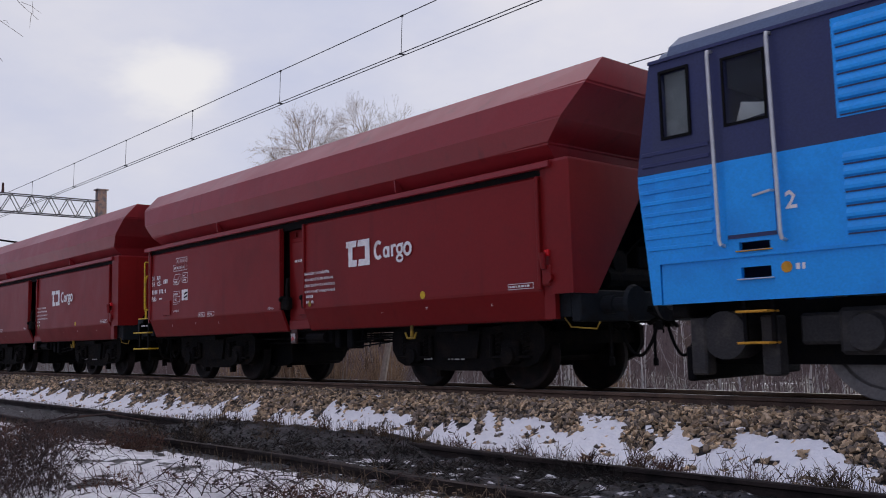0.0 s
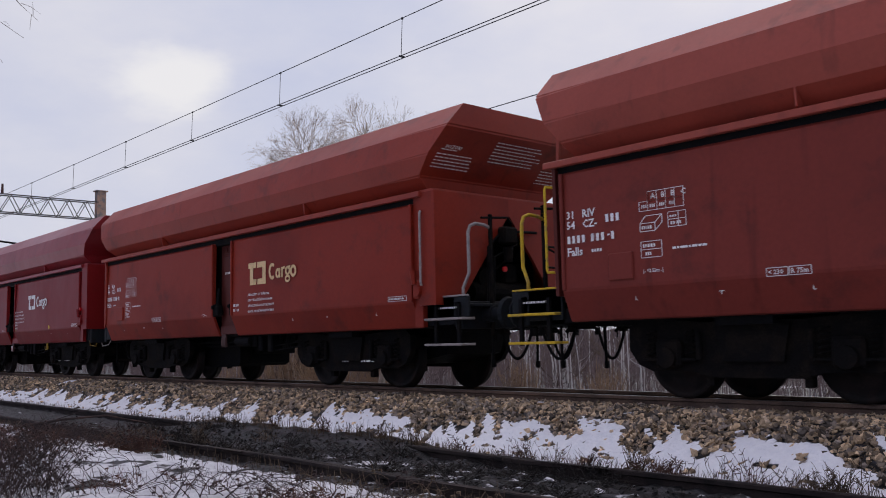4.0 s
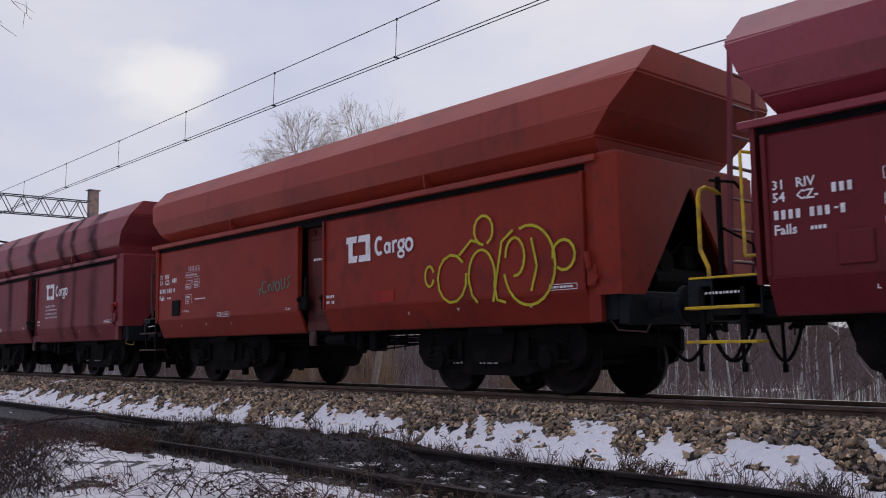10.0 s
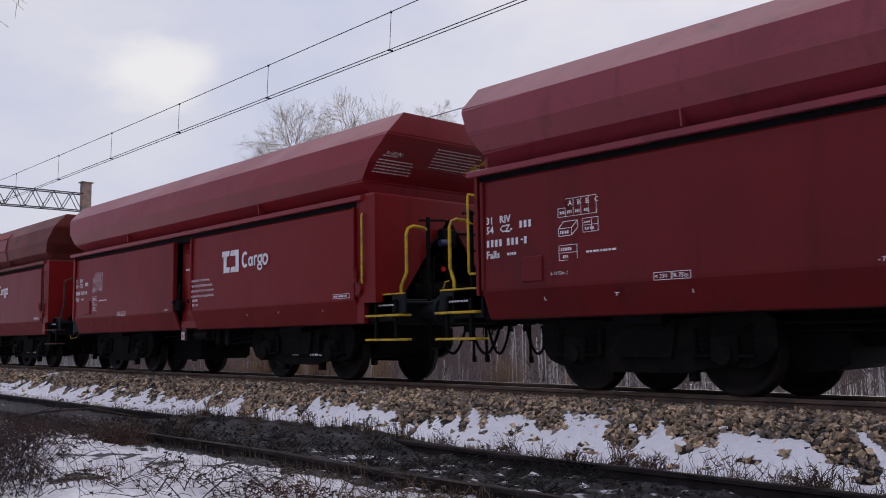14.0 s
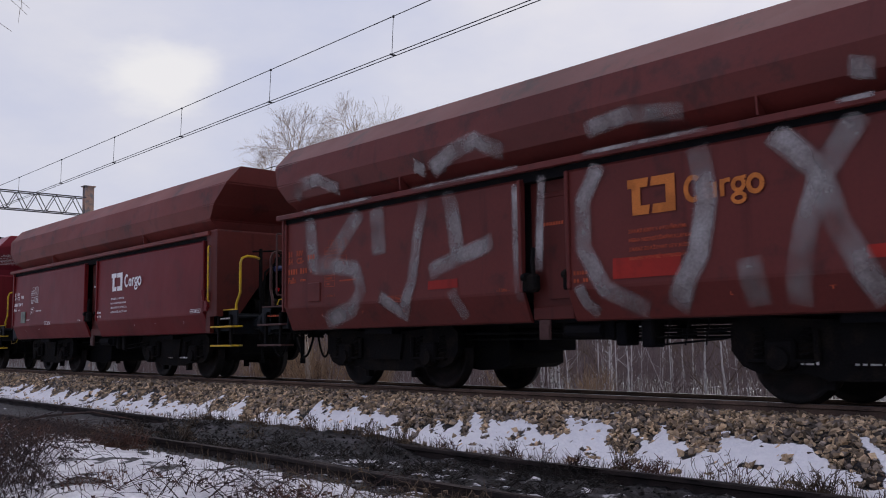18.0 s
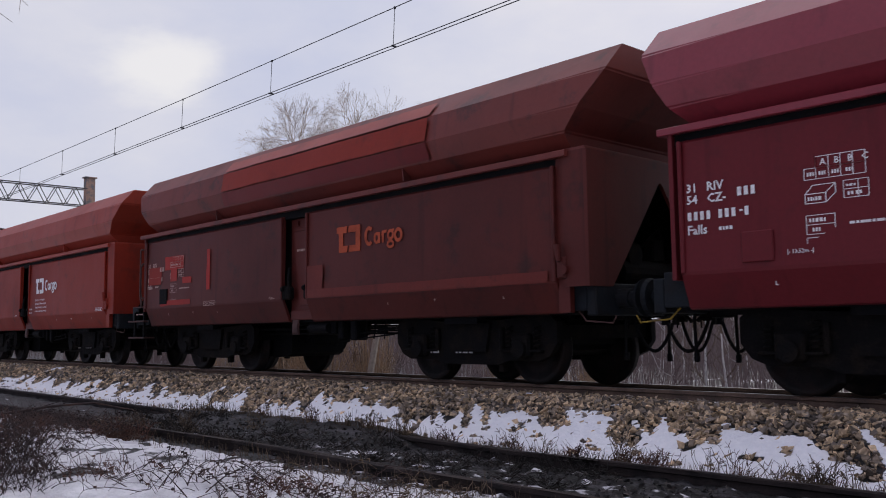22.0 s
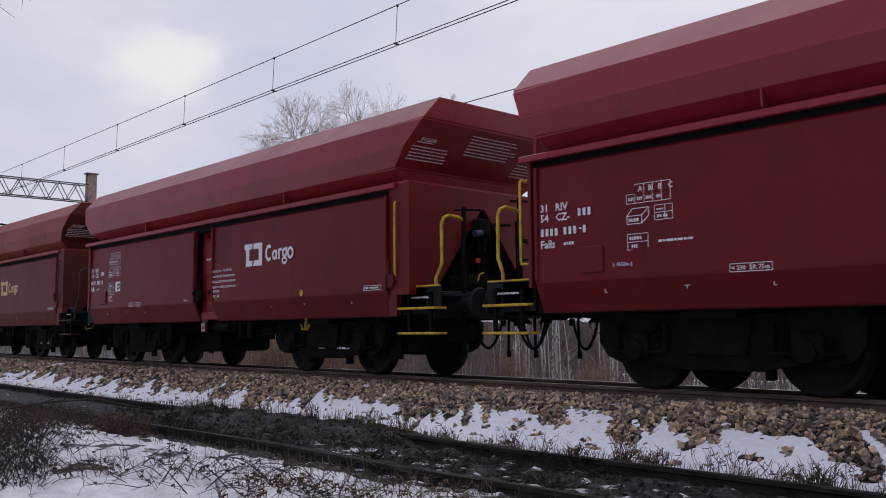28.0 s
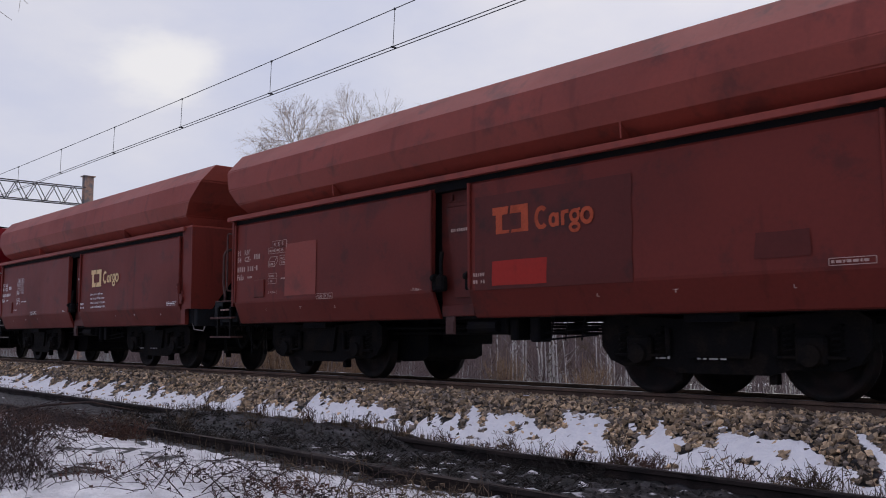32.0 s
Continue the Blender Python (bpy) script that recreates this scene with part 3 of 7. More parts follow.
for dx in (-0.25, 0.25):
    part("chord", box(B(), PORTAL_X + dx - 0.03, PORTAL_X + dx + 0.03, -7.2, PORTAL_Y - 0.2, ZT - 0.05, ZT), GALV, portal)
    part("chord", box(B(), PORTAL_X + dx - 0.03, PORTAL_X + dx + 0.03, -7.2, PORTAL_Y - 0.2, ZB, ZB + 0.05), GALV, portal)
    y = PORTAL_Y - 0.3
    up = True
    while y > -7:
        part("lattice_bar", tube(B(), [(PORTAL_X + dx, y, ZB + 0.04 if up else ZT - 0.04), (PORTAL_X + dx, y - 0.45, ZT - 0.04 if up else ZB + 0.04)], 0.022, seg=4), GALV, portal)
        y -= 0.45
        up = not up
part("insulator", tube(B(), [(PORTAL_X, 12.3, ZT), (PORTAL_X, 12.3, ZT + 0.5)], 0.07, 0.05, seg=8), BROWN_RAIL, portal)
part("hanger", tube(B(), [(PORTAL_X, 12.0, ZB), (PORTAL_X, 12.0, ZB - 1.6)], 0.03, seg=5), GALV, portal)
part("registration_arm", tube(B(), [(PORTAL_X, 11.6, ZB - 1.3), (PORTAL_X, 13.2, ZB - 1.45), (PORTAL_X, 15.5, ZB - 1.4)], 0.05, seg=6), STEEL_BLACK, portal)


# ---- hopper wagons ----
# A wagon's space: x forward, the side seen at y = -1.5, z up from the rail heads, the origin midway between its buffers.
HALF = PITCH / 2
CACHE = {}


def cached(key, make):
    if key not in CACHE:
        CACHE[key] = mesh_of(make(), key[0])
    return CACHE[key]


def lay(flip):
    """How far the body and its lettering lie off the middle of the wagon."""
    return -0.38 if flip else 0.0


def ends(flip):
    """The body's two ends: the brake platform lies before the longer gap."""
    return (-5.98, 5.60) if flip else (-5.60, 5.98)


HOPPER_FOLDS = ((2.78, 1.22), (2.87, 1.25), (3.05, 1.475), (3.315, 1.56), (3.68, 1.50), (4.005, 1.22))    # height and half width at each fold


def hopper_mesh(flip, part_side):
    """The upper hopper: side eaves, four folded bands, sloping ends, an open top with a thick rim."""
    a, b = ends(flip)
    rear = (0.30, 0.20, 0.04, -0.10, -0.26, -0.20) if flip else (0.30, 0.24, 0.16, -0.02, -0.19, -0.13)
    front = (-0.12, -0.08, -0.02, 0.27, 0.63, 0.68)
    levels = [(z, y, a + u, b + v) for (z, y), u, v in zip(HOPPER_FOLDS, rear, front)]
    levels += [(4.017, 1.18, a + rear[-1] + 0.04, b + 0.64), (3.6, 1.10, a + 0.2, b + 0.45)]
    bm = B()
    rings = []
    nseg = 9
    for i, (z, y, x0, x1) in enumerate(levels):
        ring = []
        xs = [x0 + (x1 - x0) * k / nseg for k in range(nseg + 1)]
        for sgn, order in ((-1, xs), (1, xs[::-1])):
            for x in order:
                dent = 0.014 * noise.noise(Vector((x * 0.9, sgn * 5, z * 1.5))) if 1 < i < 5 else 0
                ring.append(bm.verts.new((x, sgn * (y + dent), z + (0.012 * noise.noise(Vector((x * 1.3, sgn, 7))) if i > 5 else 0))))
        rings.append(ring)
    n = len(rings[0])
    for p, q in zip(rings, rings[1:]):
        for k in range(n):
            bm.faces.new((p[k], p[(k + 1) % n], q[(k + 1) % n], q[k]))
    # the folded edges are rolled, not knife-sharp
    rolled = [e for r in rings[2:5] for e in (bm.edges.get((r[k], r[(k + 1) % n])) for k in range(n)) if e]
    bmesh.ops.bevel(bm, geom=rolled, offset=0.022, segments=2, affect='EDGES')
    bm.normal_update()
    bmesh.ops.delete(bm, geom=[f for f in bm.faces if ((1 if f.calc_center_median().x > 0 else -1) if abs(f.normal.x) > 0.5 else 0) != part_side], context='FACES')
    for f in bm.faces:
        f.smooth = False
    return bm


def rib_mesh(x, side):
    """A stub rib under the lowest fold of the hopper."""
    return prism(B(), [(side * 1.28, 2.862), (side * 1.46, 2.862), (side * 1.475, 3.05), (side * 1.44, 3.05)], 'x', x - 0.010, x + 0.010)


def load_mesh(flip, seed):
    """Coal heaped in the open top."""
    a, b = ends(flip)
    bm = B()
    nx, ny = 90, 12
    g = []
    for i in range(nx + 1):
        row = []
        for j in range(ny + 1):
            x = a + 0.12 + (b - a + 0.40) * i / nx
            y = -1.14 + 2.28 * j / ny
            edge = min(1, 5.0 * min(j, ny - j) / ny) * min(1, min(i, nx - i) / 4)
            h = 0.46 * edge * max(0, noise.noise(Vector((x * 0.55, seed * 3.1, 0))) + 0.28) + 0.08 * edge * noise.noise(Vector((x * 2, y * 2, seed)))
            h += 0.035 * noise.noise(Vector((x * 7, y * 7, seed)))
            row.append(bm.verts.new((x, y, 3.82 + h)))
        g.append(row)
    for i in range(nx):
        for j in range(ny):
            bm.faces.new((g[i][j], g[i + 1][j], g[i + 1][j + 1], g[i][j + 1]))
    return bm


def flap_mesh(x0, x1, side):
    """A side flap: a pressed sheet with a folded foot and rolled vertical edges."""
    bm = B()
    prof = [(1.44, 2.675), (1.475, 2.64), (1.50, 1.28), (1.495, 1.245), (1.36, 0.905), (1.33, 0.89)]
    inner = [(y - 0.05, z) for y, z in prof]
    pts = [(side * y, z) for y, z in prof + inner[::-1]]
    nx = max(2, round((x1 - x0) / 0.6))
    rings = []
    for i in range(nx + 1):
        x = x0 + (x1 - x0) * i / nx
        ring = []
        for k, (y, z) in enumerate(pts):
            d = 0.008 * noise.noise(Vector((x * 1.1, side * 3, z))) if k < len(prof) else 0
            ring.append(bm.verts.new((x, y + d, z)))
        rings.append(ring)
    for p, q in zip(rings, rings[1:]):
        for k in range(len(pts)):
            j = (k + 1) % len(pts)
            bm.faces.new((p[k], q[k], q[j], p[j]))
    bm.faces.new(rings[0])
    bm.faces.new(rings[-1][::-1])
    for x, w in ((x0, 0.05), (x1 - 0.05, 0.05)):
        box(bm, x, x + w, side * 1.478 if side > 0 else -1.525, 1.525 if side > 0 else side * 1.478, 1.26, 2.66, 0.012)
    bmesh.ops.recalc_face_normals(bm, faces=list(bm.faces))
    return bm


def eave_mesh(flip, side):
    a, b = ends(flip)
    bm = B()
    lo, hi = sorted((side * 1.40, side * 1.555))
    prism(bm, [(side * 1.22, 2.765), (side * 1.535, 2.738), (side * 1.55, 2.747), (side * 1.55, 2.812), (side * 1.535, 2.822), (side * 1.22, 2.866)], 'x', a - 0.06, b + 0.04)
    return bm


def end_plate_mesh(x, outward, s, kind):
    """The end wall below the hopper in two halves, with a triangular cut-out over the buffer beam, side wings and corner posts."""
    x0, x1 = sorted((x + outward * 0.08, x + outward * 0.03))
    if kind == "panel":
        return prism(B(), [(s * 1.50, 1.20), (s * 1.05, 1.20), (s * 0.05, 2.50), (0, 2.54), (0, 2.80), (s * 1.50, 2.80)], 'x', x0, x1)
    if kind == "wing":
        return box(B(), *sorted((x - outward * 0.28, x + outward * 0.028)), s * 1.48 - 0.018, s * 1.48 + 0.018, 1.20, 2.80)
    return prism(B(), [(s * 1.46, 0.90), (s * 1.38, 0.90), (s * 1.38, 2.78), (s * 1.46, 2.78)], 'x', min(x - outward * 0.24, x - outward * 0.41), max(x - outward * 0.24, x - outward * 0.41))


def inner_mesh(flip):
    """The dark slopes inside: chute floors, and the saddle between the flaps."""
    a, b = ends(flip)
    bm = B()
    prism(bm, [(a + 0.25, 2.75), (a + 1.9, 1.15), (b - 1.9, 1.15), (b - 0.25, 2.75)], 'y', -1.30, 1.30)
    prism(bm, [(-1.22, 1.0), (1.22, 1.0), (1.15, 2.7), (-1.15, 2.7)], 'x', a + 0.3, b - 0.3)
    return bm


def underframe_mesh(flip):
    a, b = ends(flip)
    bm = B()
    for s in (-1, 1):
        box(bm, a, b, s * 1.26 - 0.05, s * 1.26 + 0.05, 0.88, 1.06, 0.01)
        box(bm, -HALF + 0.62, HALF - 0.62, s * 0.42 - 0.06, s * 0.42 + 0.06, 0.84, 1.14)
    for x in pivots(flip):
        box(bm, x - 0.32, x + 0.32, -1.25, 1.25, 0.80, 1.05)
    return bm


def pivots(flip):
    """Where the two bogies turn."""
    return (-3.9, 3.3) if flip else (-3.3, 3.9)


def chute_mesh(s, flip):
    """A discharge chute with its brake cylinders, hanging between the wheels."""
    bm = B()
    c = pivots(flip)[0 if s < 0 else 1]
    i, e = (-1.12 if flip else -1.25, -5.2) if s < 0 else (c - 1.5, 5.3)
    prism(bm, [(e, 1.02), (i, 1.02), (i, 0.34), (i - 0.15 * -s, 0.28), (c - s * 1.5, 0.26), (c - s * 0.9, 0.34), (c + s * 0.9, 0.34), (e - s * 0.2, 0.5)], 'y', -0.58, 0.58)
    box(bm, *sorted((i, i - s * 0.28)), -0.30, 0.55, 0.52, 0.80, 0.02)
    return bm


def brake_rig_mesh():
    bm = B()
    for y, z in ((-0.9, 0.78), (-0.75, 0.70), (0.5, 0.74), (-0.35, 0.82)):
        tube(bm, [(-2.2, y, z), (2.4, y, z - 0.02)], 0.018, seg=6)
    for x, y, z, s in ((0.55, -0.9, 0.76, 0.07), (1.2, -0.8, 0.75, 0.09), (1.75, -0.86, 0.73, 0.06), (0.9, 0.4, 0.76, 0.08)):
        box(bm, x - s, x + s, y - 0.07, y + 0.07, z - s, z + s, 0.015)
    tube(bm, [(0.5, -0.95, 0.95), (0.5, -0.95, 0.72), (0.9, -0.95, 0.66), (1.3, -0.95, 0.66), (1.5, -0.95, 0.95)], 0.015, seg=5)
    return bm


def brake_box_mesh():
    """The brake valve and its weighing gear in a row of boxes under the side doors."""
    bm = B()
    box(bm, 0.22, 0.98, -1.22, -0.85, 0.68, 0.90, 0.02)
    box(bm, 0.98, 1.12, -1.18, -0.90, 0.60, 0.88, 0.02)
    box(bm, 1.34, 1.50, -1.20, -0.95, 0.58, 0.90, 0.02)
    tube(bm, [(0.34, -1.24, 0.78), (0.86, -1.24, 0.78)], 0.085, seg=12)
    for z in (0.62, 0.70):
        tube(bm, [(1.45, -1.12, z - 0.02), (2.35, -1.12, z + 0.05)], 0.012, seg=5)
    for x in (1.62, 1.85, 2.1):
        tube(bm, [(x, -1.12, 0.60), (x + 0.06, -1.12, 0.90)], 0.012, seg=5)
    return bm


def beam_mesh(x, outward):
    bm = B()
    x0, x1 = sorted((x, x + outward * 0.14))
    box(bm, x0, x1, -1.36, 1.36, 0.86, 1.24, 0.015)
    for s in (-1, 1):
        box(bm, *sorted((x - outward * 0.55, x)), s * 1.33 - 0.03, s * 1.33 + 0.03, 0.92, 1.30, 0.01)
    return bm


def buffer_mesh(x, outward, y):
    bm = B()
    def disc(x0, x1, r0, r1):
        tube(bm, [(x0, y, 1.06), (x1, y, 1.06)], r0, r1, seg=18)
    box(bm, *sorted((x, x + outward * 0.03)), y - 0.19, y + 0.19, 0.88, 1.24, 0.01)
    tip = outward * (HALF - 0.012)
    disc(x, x + outward * 0.30, 0.125, 0.115)
    disc(x + outward * 0.28, tip - outward * 0.05, 0.085, 0.085)
    disc(tip - outward * 0.05, tip, 0.225, 0.205)
    return bm


def coupling_mesh(x, outward):
    bm = B()
    tip = outward * (HALF + 0.08)
    tube(bm, [(x, 0, 1.0), (x + outward * 0.22, 0, 1.02), (x + outward * 0.3, 0, 0.9), (x + outward * 0.18, 0, 0.84)], 0.035, seg=6)
    for y in (-0.05, 0.05):
        tube(bm, [(x + outward * 0.15, y, 1.0), (x + outward * 0.40, y, 0.86), (tip, y, 0.96)], 0.022, seg=6)
    return bm


def hose_mesh(x, outward, y, drop, reach):
    bm = B()
    n = 14
    pts = []
    for i in range(n + 1):
        u = i / n
        pts.append((x + outward * reach * u, y, 0.86 - drop * math.sin(math.pi * min(1, u * 1.05)) ** 0.8 - 0.06 * u))
    tube(bm, pts, 0.022, seg=7)
    box(bm, pts[-1][0] - 0.03, pts[-1][0] + 0.03, y - 0.03, y + 0.03, pts[-1][2] - 0.06, pts[-1][2] + 0.05)
    tube(bm, [(x, y, 0.92), (x, y, 0.80)], 0.03, seg=6)
    return bm


def free_hose_mesh(x, outward, y, length):
    """A spare hose that hangs straight down, with its coupling head."""
    bm = B()
    tube(bm, [(x, y, 0.94), (x + outward * 0.05, y, 0.88), (x + outward * 0.06, y, 0.80), (x + outward * 0.05, y, 0.86 - length)], 0.021, seg=7)
    box(bm, x + outward * 0.05 - 0.028, x + outward * 0.05 + 0.028, y - 0.02, y + 0.035, 0.78 - length, 0.88 - length, 0.008)
    return bm


def cock_mesh(x, outward, y):
    """An angle cock with its lever on the end of the brake pipe."""
    bm = B()
    tube(bm, [(x - outward * 0.3, y, 0.84), (x + outward * 0.10, y, 0.84), (x + outward * 0.16, y, 0.78)], 0.028, seg=8)
    box(bm, *sorted((x - outward * 0.02, x + outward * 0.08)), y - 0.05, y + 0.05, 0.78, 0.89, 0.01)
    tube(bm, [(x, y - 0.05, 0.84), (x + outward * 0.03, y - 0.14, 0.80), (x + outward * 0.03, y - 0.14, 0.70)], 0.010, seg=5)
    return bm


def side_frame_mesh(s):
    """One cast side frame of a bogie, with a bowed lower edge."""
    bm = B()
    if s:
        prism(bm, [(-1.54, 0.80), (-1.40, 0.90), (-0.55, 0.84), (0.55, 0.84), (1.40, 0.90), (1.54, 0.80), (1.54, 0.54), (1.42, 0.38), (1.24, 0.31),
                   (0.72, 0.31), (0.52, 0.25), (-0.52, 0.25), (-0.72, 0.31), (-1.24, 0.31), (-1.42, 0.38), (-1.54, 0.54)], 'y', s * 1.02 - 0.05, s * 1.02 + 0.05)
        prism(bm, [(-0.42, 0.80), (0.42, 0.80), (0.34, 0.42), (-0.34, 0.42)], 'y', s * 1.09 - 0.03, s * 1.09 + 0.03)
        for u in (-1, 1):
            tube(bm, [(u * 0.62, s * 1.10, 0.44), (u * 0.62, s * 1.10, 0.74)], 0.035, seg=8)
            box(bm, *sorted((u * 0.50, u * 0.58)), s * 0.98 - 0.05, s * 0.98 + 0.05, 0.16, 0.40)
    return bm


def bogie_frame_mesh():
    """The bolster and the end transoms of a bogie."""
    bm = B()
    box(bm, -1.42, 1.42, -0.55, -0.45, 0.58, 0.70)
    box(bm, -1.42, 1.42, 0.45, 0.55, 0.58, 0.70)
    box(bm, -0.22, 0.22, -1.06, 1.06, 0.5, 0.72)
    box(bm, -1.45, -1.36, -1.0, 1.0, 0.58, 0.76)
    box(bm, 1.36, 1.45, -1.0, 1.0, 0.58, 0.76)
    return bm


def axle_box_mesh(x, s):
    bm = B()
    box(bm, x - 0.16, x + 0.16, s * 1.04 - 0.12, s * 1.04 + 0.12, 0.36, 0.66, 0.03)
    tube(bm, [(x, s * 1.10, 0.46), (x, s * 1.20, 0.46)], 0.13, 0.11, seg=16)
    return bm


def spring_mesh(x, s):
    bm = B()
    for dx in (-0.24, 0.24):
        pts = [(x + dx + 0.06 * math.cos(k * 0.9), s * 1.06 + 0.06 * math.sin(k * 0.9), 0.46 + 0.0085 * k) for k in range(36)]
        tube(bm, pts, 0.014, seg=4)
    box(bm, x - 0.34, x + 0.34, s * 1.06 - 0.08, s * 1.06 + 0.08, 0.42, 0.455, 0.01)
    return bm


def wheelset_mesh():
    """Two flanged wheels on an axle, about the axle's own centre."""
    bm = B()
    for s in (-1, 1):
        prof = [(0.07, 0.75 + 0.09), (0.12, 0.75 + 0.09), (0.14, 0.75 + 0.03), (0.36, 0.75 + 0.015), (0.39, 0.75 + 0.065), (0.452, 0.75 + 0.067), (0.46, 0.75 + 0.055),
                (0.463, 0.75 - 0.03), (0.49, 0.75 - 0.045), (0.488, 0.75 - 0.068), (0.39, 0.75 - 0.068), (0.36, 0.75 - 0.02), (0.14, 0.75 - 0.01), (0.07, 0.75 - 0.09)]
        lathe(bm, [(r, s * y) for r, y in prof], (0, 0, 0), 32)
    tube(bm, [(0, -1.05, 0), (0, 1.05, 0)], 0.075, seg=12)
    bmesh.ops.recalc_face_normals(bm, faces=list(bm.faces))
    for f in bm.faces:
        f.smooth = len(f.verts) == 4
    return bm


def strip(bm, pts, w, y):
    """A flat painted stroke of width w through (x, z) points, laid at depth y."""
    n = len(pts)
    rows = []
    for i in range(n):
        x0, z0 = pts[max(0, i - 1)]
        x1, z1 = pts[min(n - 1, i + 1)]
        l = math.hypot(x1 - x0, z1 - z0) or 1
        nx, nz = -(z1 - z0) / l * w / 2, (x1 - x0) / l * w / 2
        rows.append((bm.verts.new((pts[i][0] + nx, y, pts[i][1] + nz)), bm.verts.new((pts[i][0] - nx, y, pts[i][1] - nz))))
    for (a, b), (c, d) in zip(rows, rows[1:]):
        bm.faces.new((a, b, d, c))
    return bm


def soft_strip(pts, w):
    """A sprayed stroke: full in the middle, thinning out to nothing at its edges."""
    bm = B()
    soft = bm.verts.layers.float.new("soft")
    n = len(pts)
    rows = []
    for i in range(n):
        x0, z0 = pts[max(0, i - 1)]
        x1, z1 = pts[min(n - 1, i + 1)]
        l = math.hypot(x1 - x0, z1 - z0) or 1
        nx, nz = -(z1 - z0) / l * w, (x1 - x0) / l * w
        row = []
        for u, a in ((-0.62, 0.0), (-0.36, 0.85), (0.0, 1.0), (0.36, 0.85), (0.62, 0.0)):
            v = bm.verts.new((pts[i][0] + nx * u, 0, pts[i][1] + nz * u))
            v[soft] = a * (0.35 if i in (0, n - 1) else 1.0)
            row.append(v)
        rows.append(row)
    for p, q in zip(rows, rows[1:]):
        for k in range(4):
            bm.faces.new((p[k], p[k + 1], q[k + 1], q[k]))
    return bm


def plate(bm, x0, x1, z0, z1, y):
    bm.faces.new([bm.verts.new(p) for p in ((x0, y, z0), (x1, y, z0), (x1, y, z1), (x0, y, z1))])
    return bm




def face_y(z):
    """Depth of the flap's outer sheet at a height, with room for a coat of paint."""
    return -(1.475 + (2.66 - z) / 1.38 * 0.025) - 0.012


def surface_y(z):
    """Depth of the painted side at any height: flap, eave and the hopper's three bands."""
    stops = ((0.89, 1.33), (0.905, 1.36), (1.245, 1.495), (1.28, 1.50), (2.66, 1.475), (2.74, 1.552), (2.85, 1.552), (2.87, 1.36)) + HOPPER_FOLDS[2:]
    for (z0, y0), (z1, y1) in zip(stops, stops[1:]):
        if z <= z1:
            return -(y0 + (y1 - y0) * max(0, z - z0) / (z1 - z0))
    return -1.22


def emblem_mesh():
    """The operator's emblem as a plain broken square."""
    bm = B()
    y = face_y(2.05)
    for quad in (((0.0, 0.30), (0.255, 0.30), (0.275, 0.40), (0.0, 0.40)), ((0.055, 0.10), (0.165, 0.10), (0.165, 0.30), (0.055, 0.30)), ((0.055, 0.0), (0.265, 0.0), (0.285, 0.10), (0.055, 0.10)),
                 ((0.295, 0.30), (0.60, 0.30), (0.60, 0.40), (0.315, 0.40)), ((0.485, 0.10), (0.60, 0.10), (0.60, 0.30), (0.485, 0.30)), ((0.305, 0.0), (0.60, 0.0), (0.60, 0.10), (0.325, 0.10))):
        bm.faces.new([bm.verts.new((x, y, z)) for x, z in quad])
    return bm


def ring_shape(bm, cx, cz, rx, rz, w, y, a0=0.0, a1=360.0, n=18):
    pts = [(cx + rx * math.cos(radians(a0 + (a1 - a0) * k / n)), cz + rz * math.sin(radians(a0 + (a1 - a0) * k / n))) for k in range(n + 1)]
    strip(bm, pts, w, y)


def wordmark_mesh():
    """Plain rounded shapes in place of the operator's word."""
    bm = B()
    y = face_y(2.05)
    ring_shape(bm, 0.815, 0.20, 0.085, 0.118, 0.056, y - 0.0000, 48, 312)
    ring_shape(bm, 1.000, 0.155, 0.052, 0.066, 0.044, y - 0.0013)
    strip(bm, [(1.062, 0.075), (1.062, 0.235)], 0.046, y - 0.0026)
    strip(bm, [(1.145, 0.075), (1.145, 0.25)], 0.048, y - 0.0039)
    strip(bm, [(1.145, 0.205), (1.185, 0.235), (1.235, 0.235)], 0.044, y - 0.0052)
    ring_shape(bm, 1.325, 0.175, 0.058, 0.060, 0.044, y - 0.0065)
    strip(bm, [(1.345, 0.235), (1.41, 0.245)], 0.034, y - 0.0078)
    ring_shape(bm, 1.325, 0.040, 0.066, 0.045, 0.040, y - 0.0091)
    ring_shape(bm, 1.505, 0.160, 0.072, 0.080, 0.050, y - 0.0104)
    return bm


def font_mesh(text, size, bold=0.0, line=0.95):
    c = bpy.data.curves.new("text", 'FONT')
    c.body, c.size, c.resolution_u, c.space_line, c.offset = text, size, 1, line, bold
    o = bpy.data.objects.new("text", c)
    scene.collection.objects.link(o)
    bpy.context.view_layer.update()
    dg = bpy.context.evaluated_depsgraph_get()
    me = bpy.data.meshes.new_from_object(o.evaluated_get(dg))
    bpy.data.objects.remove(o)
    me.name = "lettering"
    me.transform(Matrix.Rotation(radians(90), 4, 'X'))
    me.materials.clear()
    return me


def bars(bm, x, z, y, widths, h, gap=0.02):
    for w in widths:
        plate(bm, x, x + w, z, z + h, y)
        x += w + gap
    return bm


